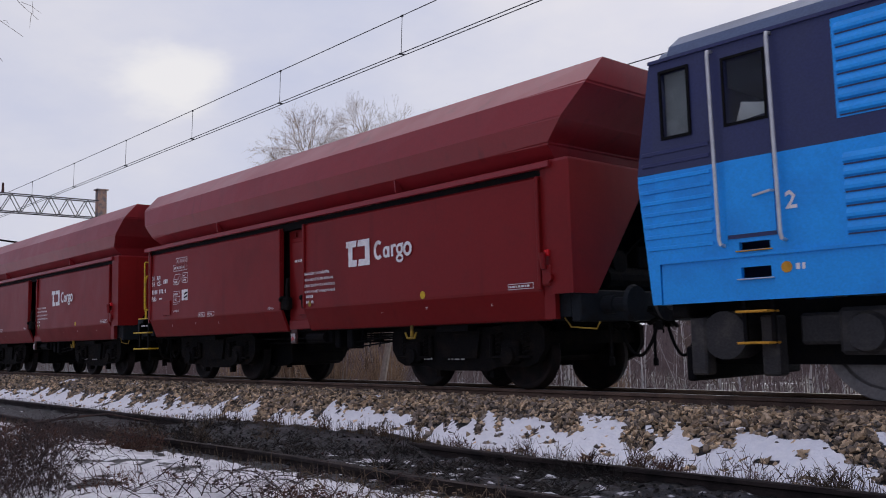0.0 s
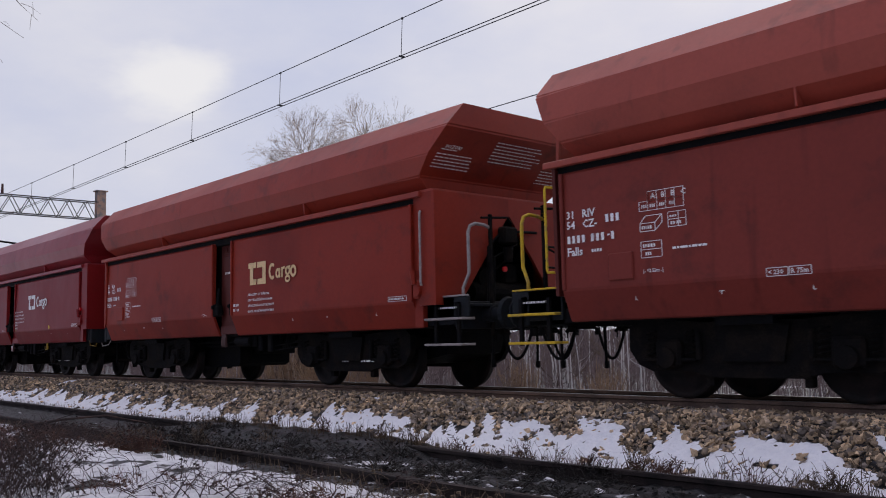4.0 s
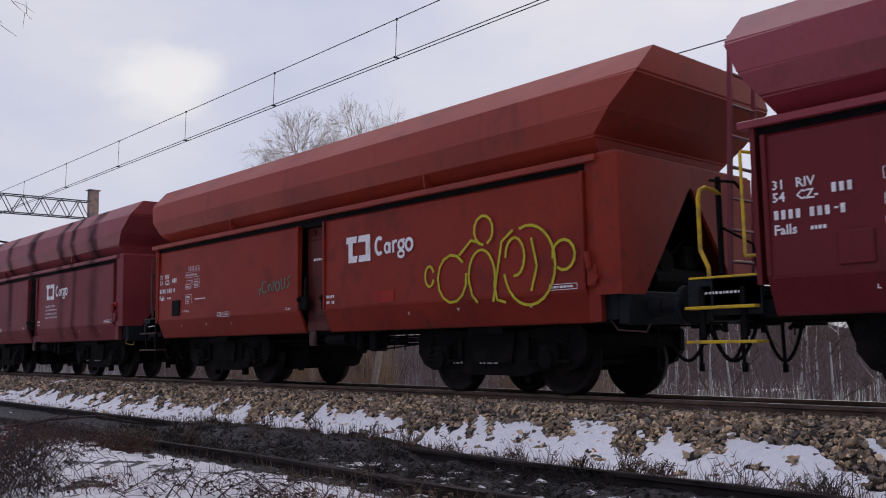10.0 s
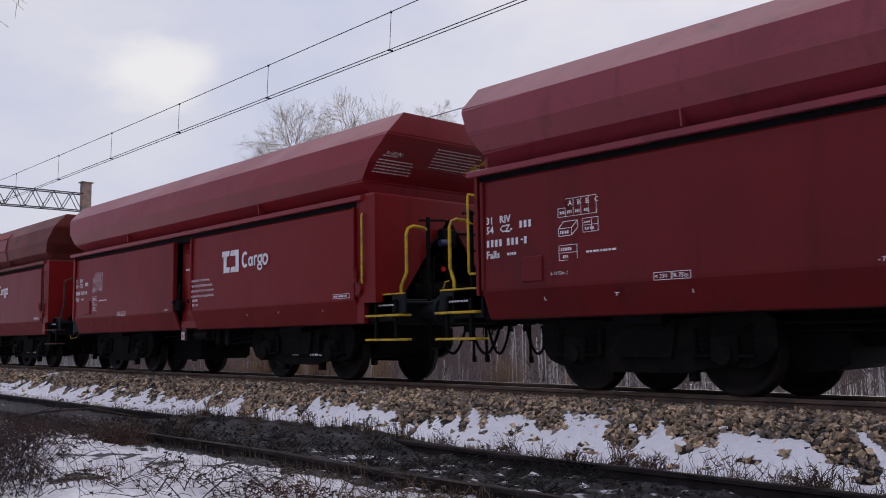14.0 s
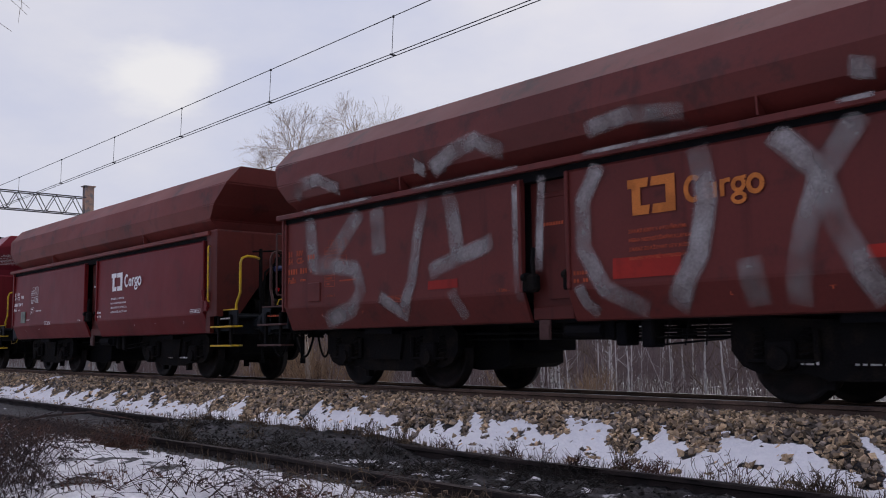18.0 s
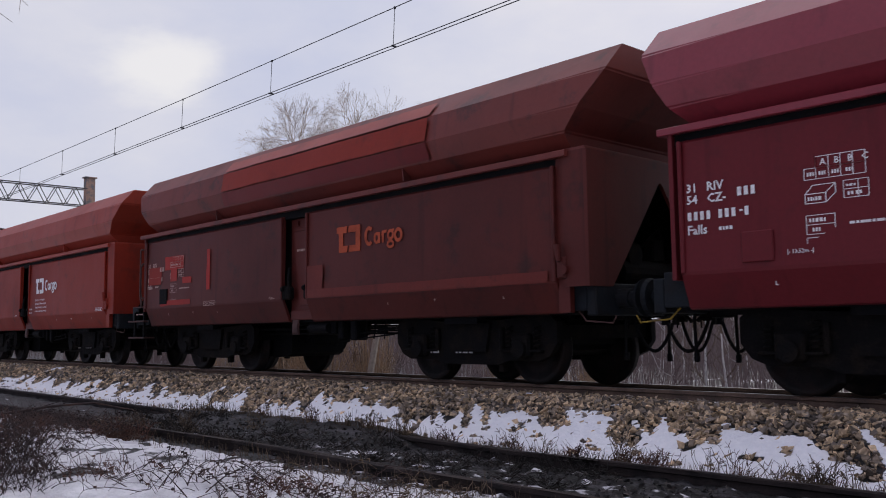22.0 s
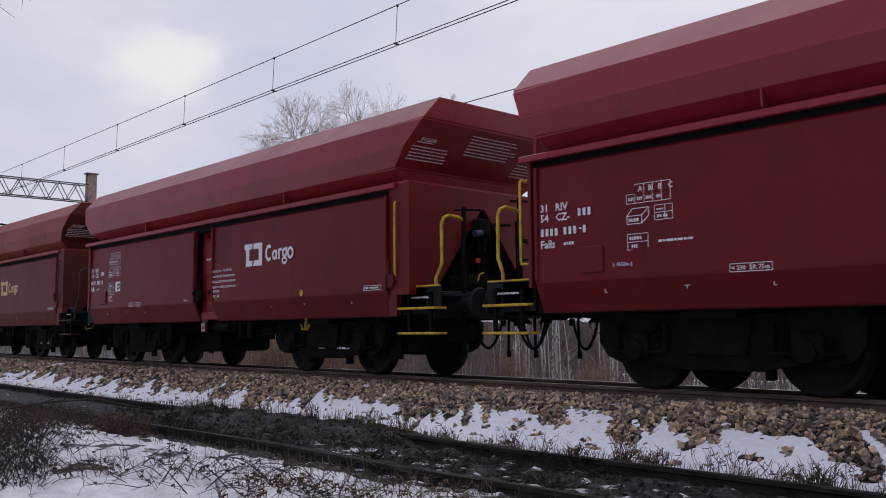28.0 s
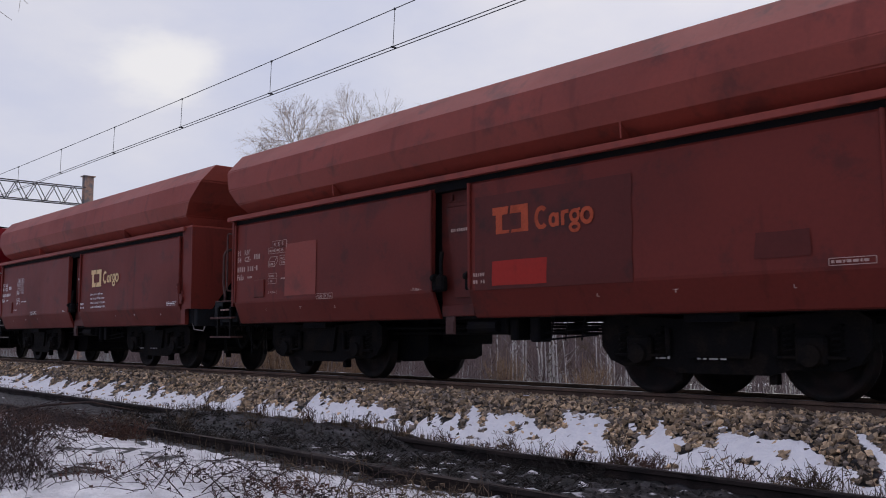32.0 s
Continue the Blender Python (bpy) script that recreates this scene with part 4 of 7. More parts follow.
WARNING = font_mesh("ZÁKAZ JÍZDY S OTEVŘENÝMI\nNEBO NEZAJIŠTĚNÝMI KLAPKAMI\nZÁKAZ ZDRŽOVAT SE V BLÍZKOSTI\nKLAPEK V DOBĚ VYPRAZDŇOVÁNÍ", 0.055, 0.001, 1.80)
CODE_A = font_mesh("31   RIV\n54   CZ-", 0.128, 0.003)
CODE_B = font_mesh("Falls", 0.135, 0.003)
LENGTH_TXT = font_mesh("|- 13.52m -|", 0.055, 0.001)
CURVE_TXT = font_mesh("R 75m", 0.066, 0.001)
GAUGE_TXT = font_mesh("< 230", 0.066, 0.001)
LINE_TXT = font_mesh("A   B   B   C", 0.088, 0.001)
HEADING = font_mesh("POZOR!", 0.085, 0.001)
PIVOT_TXT = font_mesh("- 7.20m -", 0.060, 0.001)


def number_bars_mesh():
    bm = B()
    y = face_y(1.8)
    digit, gap = 0.042, 0.030
    bars(bm, 0.01, 0.005, y, (digit, ) * 4, 0.088, gap)
    bars(bm, 0.36, 0.005, y, (digit, ) * 3, 0.088, gap)
    bars(bm, 0.59, 0.05, y, (0.035, ), 0.018)
    bars(bm, 0.645, 0.005, y, (digit, ), 0.088)
    bars(bm, 0.575, 0.205, y, (digit, ) * 3, 0.088, gap)
    bars(bm, 0.36, -0.12, y, (0.03, 0.02, 0.03, 0.03), 0.035, 0.012)
    return bm


def bm_disc(r):
    bm = B()
    bm.faces.new([bm.verts.new((r * math.cos(k * 0.3927), 0, r * math.sin(k * 0.3927))) for k in range(16)])
    return bm


def ring_bm(cy, cz, r):
    """A flat painted ring in the plane of a wagon's end."""
    bm = B()
    rows = [[bm.verts.new((0.004, cy + q * math.cos(k * 0.3927), cz + q * math.sin(k * 0.3927))) for q in (r, r * 0.62)] for k in range(16)]
    for k in range(16):
        (a, b), (c, d) = rows[k], rows[(k + 1) % 16]
        bm.faces.new((a, b, d, c))
    return bm


def frame_lines(bm, x0, x1, z0, z1, y, w=0.008):
    for a, b in (((x0, z0), (x1, z0)), ((x0, z1), (x1, z1)), ((x0, z0), (x0, z1)), ((x1, z0), (x1, z1))):
        strip(bm, [a, b], w, y)


def load_table_mesh(style):
    """The load and tare tables: painted frames with illegible figures as bars."""
    bm = B()
    y = face_y(2.1)
    frame_lines(bm, 0.17, 0.66, 2.43, 2.56, y)
    frame_lines(bm, 0.05, 0.66, 2.30, 2.43, y)
    for x in (0.17, 0.30, 0.42, 0.54):
        strip(bm, [(x, 2.30), (x, 2.56)], 0.008, y)
    for x in (0.08, 0.20, 0.33, 0.47):
        bars(bm, x, 2.34, y, (0.018, 0.018, 0.014), 0.045, 0.01)
    for a, b in (((0.05, 2.02), (0.26, 2.02)), ((0.26, 2.02), (0.26, 2.13)), ((0.26, 2.13), (0.05, 2.13)), ((0.05, 2.13), (0.05, 2.02)),
                 ((0.05, 2.13), (0.13, 2.23)), ((0.13, 2.23), (0.36, 2.23)), ((0.36, 2.23), (0.26, 2.13)), ((0.36, 2.23), (0.36, 2.12)), ((0.36, 2.12), (0.26, 2.02))):
        strip(bm, [a, b], 0.010, y)
    bars(bm, 0.075, 2.05, y, (0.018, 0.02, 0.01, 0.02, 0.03), 0.045, 0.01)
    frame_lines(bm, 0.44, 0.68, 2.04, 2.24, y)
    strip(bm, [(0.44, 2.14), (0.68, 2.14)], 0.008, y)
    strip(bm, [(0.58, 2.04), (0.58, 2.24)], 0.008, y)
    bars(bm, 0.465, 2.17, y, (0.02, 0.03, 0.02), 0.025, 0.01)
    bars(bm, 0.475, 2.07, y, (0.022, 0.022, 0.04 * 0, 0.022, 0.022), 0.04, 0.012)
    frame_lines(bm, 0.05, 0.34, 1.66, 1.88, y)
    strip(bm, [(0.05, 1.77), (0.34, 1.77)], 0.008, y)
    bars(bm, 0.08, 1.80, y, (0.02, 0.02, 0.03, 0.03, 0.02), 0.045, 0.012)
    bars(bm, 0.11, 1.69, y, (0.02, 0.02, 0.015), 0.045, 0.012)
    frame_lines(bm, 0.05, 0.34, 1.51, 1.62, y)
    bars(bm, 0.10, 1.54, y, (0.02, 0.02, 0.012, 0.02, 0.02), 0.045, 0.012)
    if style == "new":
        plate(bm, 0.43, 0.70, 1.68, 1.90, y)
    bars(bm, 0.38, 1.545, y, (0.11, 0.03, 0.05, 0.09), 0.04, 0.012)
    if style != "new":
        bars(bm, 0.48, 1.74, y, (0.05, 0.03, 0.10, 0.03, 0.07, 0.04, 0.06), 0.030, 0.012)
    return bm


def small_marks_mesh(style):
    """Small jacking, inspection and grid marks along the lower edge."""
    bm = B()
    y = surface_y(1.12) - 0.012
    for x in (-4.45, -2.45, 2.6, 4.9):
        strip(bm, [(x, 1.140), (x, 1.105), (x + 0.028, 1.105)], 0.010, y)
    for x in (-3.4, 3.62):
        strip(bm, [(x - 0.032, 1.145), (x + 0.032, 1.145)], 0.012, y)
        strip(bm, [(x, 1.145), (x, 1.11)], 0.012, y)
    y = face_y(1.4)
    for a, b in ((-3.16, -2.92), (-2.80, -2.54)) if style == "new" else ((-2.88, -2.665), (-2.65, -2.435)):
        frame_lines(bm, a, b, 1.25, 1.33, y, 0.007)
    frame_lines(bm, 5.26, 5.68, 1.29, 1.355, y, 0.007)
    bars(bm, 5.28, 1.31, y, (0.03, 0.05, 0.02, 0.04, 0.05, 0.02, 0.04), 0.026, 0.014)
    bars(bm, 0.66, 1.42, y, (0.03, 0.03, 0.015, 0.03, 0.03), 0.045, 0.016)
    bars(bm, 0.66, 1.33, y, (0.03, 0.03), 0.045, 0.016)
    bars(bm, 0.80, 1.33, y, (0.02, 0.03), 0.045, 0.016)
    bars(bm, 0.11, 2.06, -1.3745, (0.03, 0.03, 0.015, 0.03, 0.03, 0.03, 0.03, 0.03), 0.040, 0.012)
    return bm


def end_text_mesh():
    """Warning notices on the sloping hopper end, too small to read."""
    rows = []
    bm = B()
    r = random.Random(3)
    for y0, z0, n, w in ((-1.38, 3.30, 1, 0.28), (-1.42, 3.22, 5, 0.75), (-0.42, 3.55, 7, 1.1), (0.78, 3.25, 6, 0.6)):
        for i in range(n):
            u = 0.0
            while u < w * r.uniform(0.75, 1):
                d = r.uniform(0.03, 0.09)
                z = z0 - i * 0.056
                rows.append((y0 + u, y0 + u + d, z))
                u += d + 0.016
    for a, b, z in rows:
        bm.faces.new([bm.verts.new(p) for p in ((0, a, z), (0, b, z), (0, b, z + 0.017), (0, a, z + 0.017))])
    return bm


def handrail_mesh(kind, x, outward):
    bm = B()
    if kind == "corner":
        xx = x + outward * 0.05
        tube(bm, [(xx - outward * 0.06, -1.44, 2.52), (xx, -1.53, 2.53), (xx, -1.54, 2.50), (xx, -1.54, 1.52), (xx, -1.53, 1.49), (xx - outward * 0.06, -1.44, 1.49)], 0.017, seg=7)
    else:
        xx = x + outward * 0.72
        tube(bm, [(xx, -0.80, 2.26), (xx, -0.92, 2.30), (xx, -1.10, 2.31), (xx, -1.20, 2.27), (xx, -1.24, 2.18), (xx, -1.24, 1.62), (xx - outward * 0.10, -1.26, 1.42), (xx - outward * 0.10, -1.26, 1.10)], 0.024, seg=8)
    return bm


def platform_mesh(x, outward):
    bm = B()
    x0, x1 = sorted((x, x + outward * 0.82))
    box(bm, x0, x1, -1.34, 1.34, 1.16, 1.20, 0.008)
    box(bm, x0, x1, -1.36, -1.32, 1.02, 1.30, 0.008)
    box(bm, x0, x1, 1.32, 1.36, 1.02, 1.30, 0.008)
    return bm


def step_mesh(x, outward, z):
    bm = B()
    x0, x1 = sorted((x + outward * 0.02, x + outward * 0.80))
    box(bm, x0, x1, -1.47, -1.22, z - 0.02, z + 0.012, 0.006)
    return bm


def hanger_mesh(x, outward, u):
    bm = B()
    if u:
        box(bm, *sorted((x + outward * u, x + outward * (u + 0.05))), -1.40, -1.36, 0.62, 1.2)
    return bm


def ladder(w, x, outward, near, mat):
    """The ladder from the platform to the hopper's rim: a tall one, or a short one at the brake platform."""
    if near:
        xb, xt, sides, top_z, rise, r, r2 = x + outward * 0.86, x + outward * 0.70, (-0.42, 0.13), 4.15, [1.55 + i * 0.36 for i in range(8)], 0.034, 0.022
    else:
        xb, xt, sides, top_z, rise, r, r2 = x + outward * 0.70, x + outward * 0.68, (0.35, 0.78), 2.34, [1.45 + i * 0.31 for i in range(3)], 0.022, 0.018
    for y in sides:
        part("ladder_stile", cached(("ladder_stile", x, near, y), lambda: tube(B(), [(xb, y, 1.2), (xt, y, top_z)], r, seg=4 if near else 6)), mat, w)
    for z in rise:
        xx = xb + (xt - xb) * (z - 1.2) / (top_z - 1.2)
        part("rung", cached(("rung", x, near, z), lambda: tube(B(), [(xx, sides[0], z), (xx, sides[1], z)], r2, seg=6)), mat, w)


def machinery_mesh(x, outward):
    """Air cylinders and the control valve in the triangular recess."""
    bm = B()
    c = x - outward * 0.22
    tube(bm, [(c - 0.14, -0.35, 1.62), (c + 0.14, -0.35, 1.62)], 0.15, seg=14)
    tube(bm, [(c, -0.6, 1.40), (c, 0.7, 1.40)], 0.17, seg=14)
    box(bm, c - 0.1, c + 0.1, 0.1, 0.36, 1.55, 1.85, 0.02)
    tube(bm, [(c, -0.1, 1.7), (c + outward * 0.06, 0.3, 2.0), (c, 0.6, 1.6)], 0.02, seg=6)
    return bm


def latch_mesh(x, s=-1):
    bm = B()
    box(bm, x - 0.07, x + 0.07, -1.53, -1.44, 1.30, 1.56, 0.02)
    tube(bm, [(x, -1.56, 1.50), (x - 0.02, -1.56, 1.70)], 0.03, 0.045, seg=8)
    tube(bm, [(x + 0.05, -1.55, 1.40), (x + 0.05, -1.50, 1.40)], 0.06, seg=10)
    return bm


def recess_mesh(side):
    """The dark pocket between the flaps."""
    return box(B(), -0.22, 0.66, *sorted((side * 1.20, side * 1.10)), 0.92, 2.72)


def recess_door_mesh(side):
    """The narrow panel that stands in the pocket, with a tapered field, two lugs and a sill."""
    bm = B()
    box(bm, -0.132, 0.552, *sorted((side * 1.325, side * 1.20)), 1.06, 2.70, 0.01)
    prism(bm, [(0.01, 2.40), (0.535, 2.40), (0.52, 1.17), (0.17, 1.17)], 'y', *sorted((side * 1.37, side * 1.32)))
    box(bm, 0.01, 0.535, *sorted((side * 1.352, side * 1.31)), 2.40, 2.47, 0.012)
    for x in (0.10, 0.44):
        box(bm, x - 0.02, x + 0.02, *sorted((side * 1.36, side * 1.32)), 2.50, 2.58, 0.006)
    box(bm, -0.10, 0.535, *sorted((side * 1.36, side * 1.30)), 0.92, 1.08, 0.01)
    return bm


def flap_lock_mesh(x):
    """A lock that holds a flap's lower corner beside the pocket."""
    bm = box(B(), x - 0.05, x + 0.05, -1.505, -1.40, 1.26, 1.50, 0.02)
    return tube(bm, [(x - 0.03, -1.505, 1.44), (x + 0.03, -1.505, 1.44)], 0.045, seg=10)


def lever_mesh():
    bm = B()
    tube(bm, [(-0.02, -1.43, 1.80), (0.0, -1.47, 1.62), (0.03, -1.47, 1.30)], 0.028, seg=8)
    box(bm, -0.10, 0.06, -1.50, -1.38, 1.26, 1.48, 0.03)
    return bm


def yellow_cock_mesh():
    bm = B()
    tube(bm, [(3.24, -1.42, 0.90), (3.24, -1.42, 0.74)], 0.026, seg=8)
    tube(bm, [(3.12, -1.44, 0.80), (3.16, -1.44, 0.72), (3.32, -1.44, 0.72), (3.36, -1.44, 0.80)], 0.016, seg=8)
    return bm


def arc(cx, cz, rx, rz, a0, a1, n=12):
    return [(cx + rx * math.cos(radians(a0 + (a1 - a0) * i / n)), cz + rz * math.sin(radians(a0 + (a1 - a0) * i / n))) for i in range(n + 1)]


def coat(x0, x1, z0, z1, lift=0.010):
    """A thin coat of paint with brushed, uneven edges that follows the wagon's side."""
    bm = B()
    soft = bm.verts.layers.float.new("soft")
    zs = sorted({z0, z1} | {z for z in (0.905, 1.245, 2.66, 2.74, 2.85, 2.87, 3.05, 3.315, 3.68) if z0 < z < z1} | {z0 + (z1 - z0) * i / 9 for i in range(10)})
    n = max(8 if lift < 0.01 else 2, min(16, int((x1 - x0) / 0.25)))
    j = min(0.02, 0.10 * (x1 - x0))
    q = min(0.012, 0.06 * (z1 - z0))
    grid = []
    for i, z in enumerate(zs):
        a, b = x0 + j * noise.noise(Vector((z * 4, x0, 1))), x1 + j * noise.noise(Vector((z * 4, x1, 2)))
        row = []
        for k in range(n + 1):
            x = a + (b - a) * k / n
            dz = q * noise.noise(Vector((x * 4, z, 3))) if i in (0, len(zs) - 1) else 0
            more = 0.012 if z > 2.86 else 0
            row.append(bm.verts.new((x, surface_y(z + dz) - lift - more, z + dz)))
        grid.append(row)
    for i, row in enumerate(grid):
        for k, v in enumerate(row):
            v[soft] = math.sin(math.pi * k / n) ** 1.3 * (1.0 if zs[i] > 3.6 else 0.8 if zs[i] > 2.7 else 0.5)
    for r0, r1 in zip(grid, grid[1:]):
        for k in range(n):
            bm.faces.new((r0[k], r0[k + 1], r1[k + 1], r1[k]))
    return bm


def graffiti(w, kind):
    """Sprayed strokes on the flaps, drawn as plain shapes."""
    if kind == "yellow":
        loops = [arc(3.12, 1.60, 0.09, 0.14, 20, 340), arc(3.57, 1.54, 0.28, 0.32, 40, 370), arc(4.18, 2.13, 0.17, 0.19, -70, 270), arc(4.13, 1.52, 0.24, 0.36, 190, -20),
                 [(3.90, 1.48), (3.95, 1.30), (4.05, 1.20)], [(4.36, 1.40), (4.40, 1.22), (4.55, 1.18)], [(4.33, 1.20), (4.42, 1.60), (4.50, 1.95), (4.70, 2.08)], arc(4.95, 1.62, 0.42, 0.49, 110, -170, 20),
                 arc(4.72, 1.74, 0.16, 0.24, -100, 180), arc(5.50, 1.70, 0.17, 0.18, -130, 190), [(3.72, 1.84), (3.95, 2.02), (4.08, 1.98)], [(5.0, 1.95), (5.08, 1.60), (4.98, 1.30)]]
        for pts in loops:
            part("sprayed_line", strip(B(), pts, 0.036, face_y(1.2) - 0.004), SPRAY_YELLOW, w, "yellow sprayed line")
        for i, pts in enumerate((arc(-1.20, 1.70, 0.07, 0.10, 60, 330), arc(-1.02, 1.68, 0.05, 0.06, -40, 250), [(-0.92, 1.62), (-0.90, 1.80), (-0.84, 1.72)], arc(-0.77, 1.70, 0.06, 0.08, 0, 360),
                                 [(-0.66, 1.82), (-0.64, 1.64), (-0.56, 1.66), (-0.54, 1.84)], [(-0.48, 1.66), (-0.40, 1.72), (-0.46, 1.80), (-0.36, 1.86)], [(-1.38, 1.66), (-1.30, 1.70), (-1.36, 1.58)])):
            part("sprayed_line", strip(B(), pts, 0.022, face_y(1.4) - 0.004 - 0.001 * i), SPRAY_GREEN, w, "green sprayed tag")
    else:
        lines = [([(-4.75, 2.70), (-4.62, 1.92), (-4.25, 1.90), (-3.85, 2.25), (-3.40, 2.66)], 0.30), ([(-3.02, 2.66), (-2.96, 2.2), (-2.95, 1.95)], 0.32), ([(-4.25, 1.90), (-3.5, 1.78), (-3.36, 1.45), (-3.6, 1.2), (-4.4, 1.0)], 0.24),
                 ([(-2.95, 1.35), (-2.45, 1.06), (-2.22, 1.50), (-2.1, 2.1), (-1.94, 2.70)], 0.20), ([(-1.46, 2.70), (-1.33, 2.14), (-1.26, 1.72)], 0.26), ([(-1.85, 1.62), (-1.26, 1.78), (-0.62, 1.93)], 0.22),
                 ([(-1.40, 1.36), (-1.22, 0.98)], 0.18), ([(-0.22, 2.62), (-0.22, 1.96), (-0.20, 1.15)], 0.14), ([(0.20, 2.66), (0.16, 2.0), (0.14, 1.5)], 0.12),
                 ([(1.06, 2.67), (0.82, 2.27), (0.82, 1.72), (1.10, 1.24), (1.62, 0.97)], 0.22), ([(0.74, 1.3), (0.8, 1.1), (0.95, 0.96)], 0.16), ([(2.33, 2.66), (2.41, 2.10), (2.30, 1.54), (1.95, 0.98)], 0.25),
                 ([(2.85, 1.46), (2.89, 0.98)], 0.26), ([(3.97, 2.68), (3.60, 2.17), (3.42, 1.66), (3.28, 0.97)], 0.24), ([(3.14, 2.66), (3.56, 2.24), (3.72, 1.71), (4.08, 0.97)], 0.24),
                 ([(5.54, 2.66), (4.98, 2.12), (4.75, 1.56), (4.60, 0.97)], 0.26), ([(4.47, 2.66), (4.91, 2.13), (5.18, 1.64), (5.52, 1.0)], 0.24),
                 ([(-5.1, 3.05), (-4.9, 3.25), (-4.4, 3.27), (-3.9, 3.05)], 0.20), ([(-2.05, 3.0), (-1.95, 3.18)], 0.22), ([(-1.8, 3.02), (-1.3, 3.2), (-0.85, 3.28), (-0.4, 3.05)], 0.22),
                 ([(0.9, 3.08), (1.5, 3.15), (2.2, 3.05)], 0.18), ([(4.0, 2.98), (4.05, 3.18)], 0.22), ([(5.3, 2.98), (5.4, 3.12)], 0.16),
                 ([(-4.8, 2.80), (-3.0, 2.80)], 0.05), ([(-2.1, 2.80), (-0.1, 2.80)], 0.05), ([(0.9, 2.80), (2.5, 2.80)], 0.05), ([(3.8, 2.80), (4.15, 2.80)], 0.05), ([(5.3, 2.80), (5.8, 2.80)], 0.05)]
        for order, (pts, width) in enumerate(lines):
            n = []
            for (xa, za), (xb, zb) in zip(pts, pts[1:]):
                n += [(xa + (xb - xa) * q / 5, za + (zb - za) * q / 5) for q in range(5)]
            n.append(pts[-1])
            bm = soft_strip(n, width)
            for v in bm.verts:
                v.co.z = min(v.co.z, 2.69) if n[0][1] < 2.75 or n[-1][1] < 2.75 else v.co.z
                v.co.y = surface_y(v.co.z) - (0.016 if v.co.z < 2.86 else 0.03) - 0.0008 * order
            part("sprayed_stroke", bm, SPRAY_WHITE, w, "faded white sprayed stroke")


def worn(mat, scale, lo, hi, z_stretch=1.0):
    """Lets the paint beneath show through a thin, patchy coat."""
    n, l = mat.node_tree.nodes, mat.node_tree.links
    t = n.new("ShaderNodeTexCoord")
    mp_ = n.new("ShaderNodeMapping")
    mp_.inputs["Scale"].default_value = (1, 1, z_stretch)
    l.new(t.outputs["Object"], mp_.inputs["Vector"])
    z = n.new("ShaderNodeTexNoise")
    z.inputs["Scale"].default_value, z.inputs["Detail"].default_value = scale, 6
    l.new(mp_.outputs["Vector"], z.inputs["Vector"])
    r = n.new("ShaderNodeMapRange")
    r.inputs["From Min"].default_value, r.inputs["From Max"].default_value = 0.3, 0.7
    r.inputs["To Min"].default_value, r.inputs["To Max"].default_value = lo, hi
    l.new(z.outputs["Fac"], r.inputs["Value"])
    l.new(r.outputs["Result"], n["Principled BSDF"].inputs["Alpha"])
    return mat


SPRAY_YELLOW = material("yellow_spray_paint", (0.52, 0.45, 0.03), 0.7, 0, 0.2, 6, 60, 0.0)
SPRAY_GREEN = material("green_spray_paint", (0.05, 0.27, 0.19), 0.7, 0, 0.2, 6, 60, 0.0)
SPRAY_WHITE = worn(material("faded_white_spray_paint", (0.36, 0.34, 0.33), 0.8, 0, 0.3, 2.5, 30, 0.0, (0.22, 0.18, 0.17), (0.4, 0.75)), 1.6, 0.15, 1.0)
SOOT = worn(material("coal_run_off", (0.012, 0.010, 0.011), 0.8, 0, 0.3, 3, 30, 0.0), 3.0, 0.25, 1.0, 0.35)
for m in (SOOT, SPRAY_WHITE):
    sn_, sl_ = m.node_tree.nodes, m.node_tree.links
    fade = sn_.new("ShaderNodeAttribute")
    fade.attribute_name = "soft"
    thin = sn_.new("ShaderNodeMath")
    thin.operation = 'MULTIPLY'
    sl_.new(sn_["Principled BSDF"].inputs["Alpha"].links[0].from_socket, thin.inputs[0])
    sl_.new(fade.outputs["Fac"], thin.inputs[1])
    sl_.new(thin.outputs["Value"], sn_["Principled BSDF"].inputs["Alpha"])


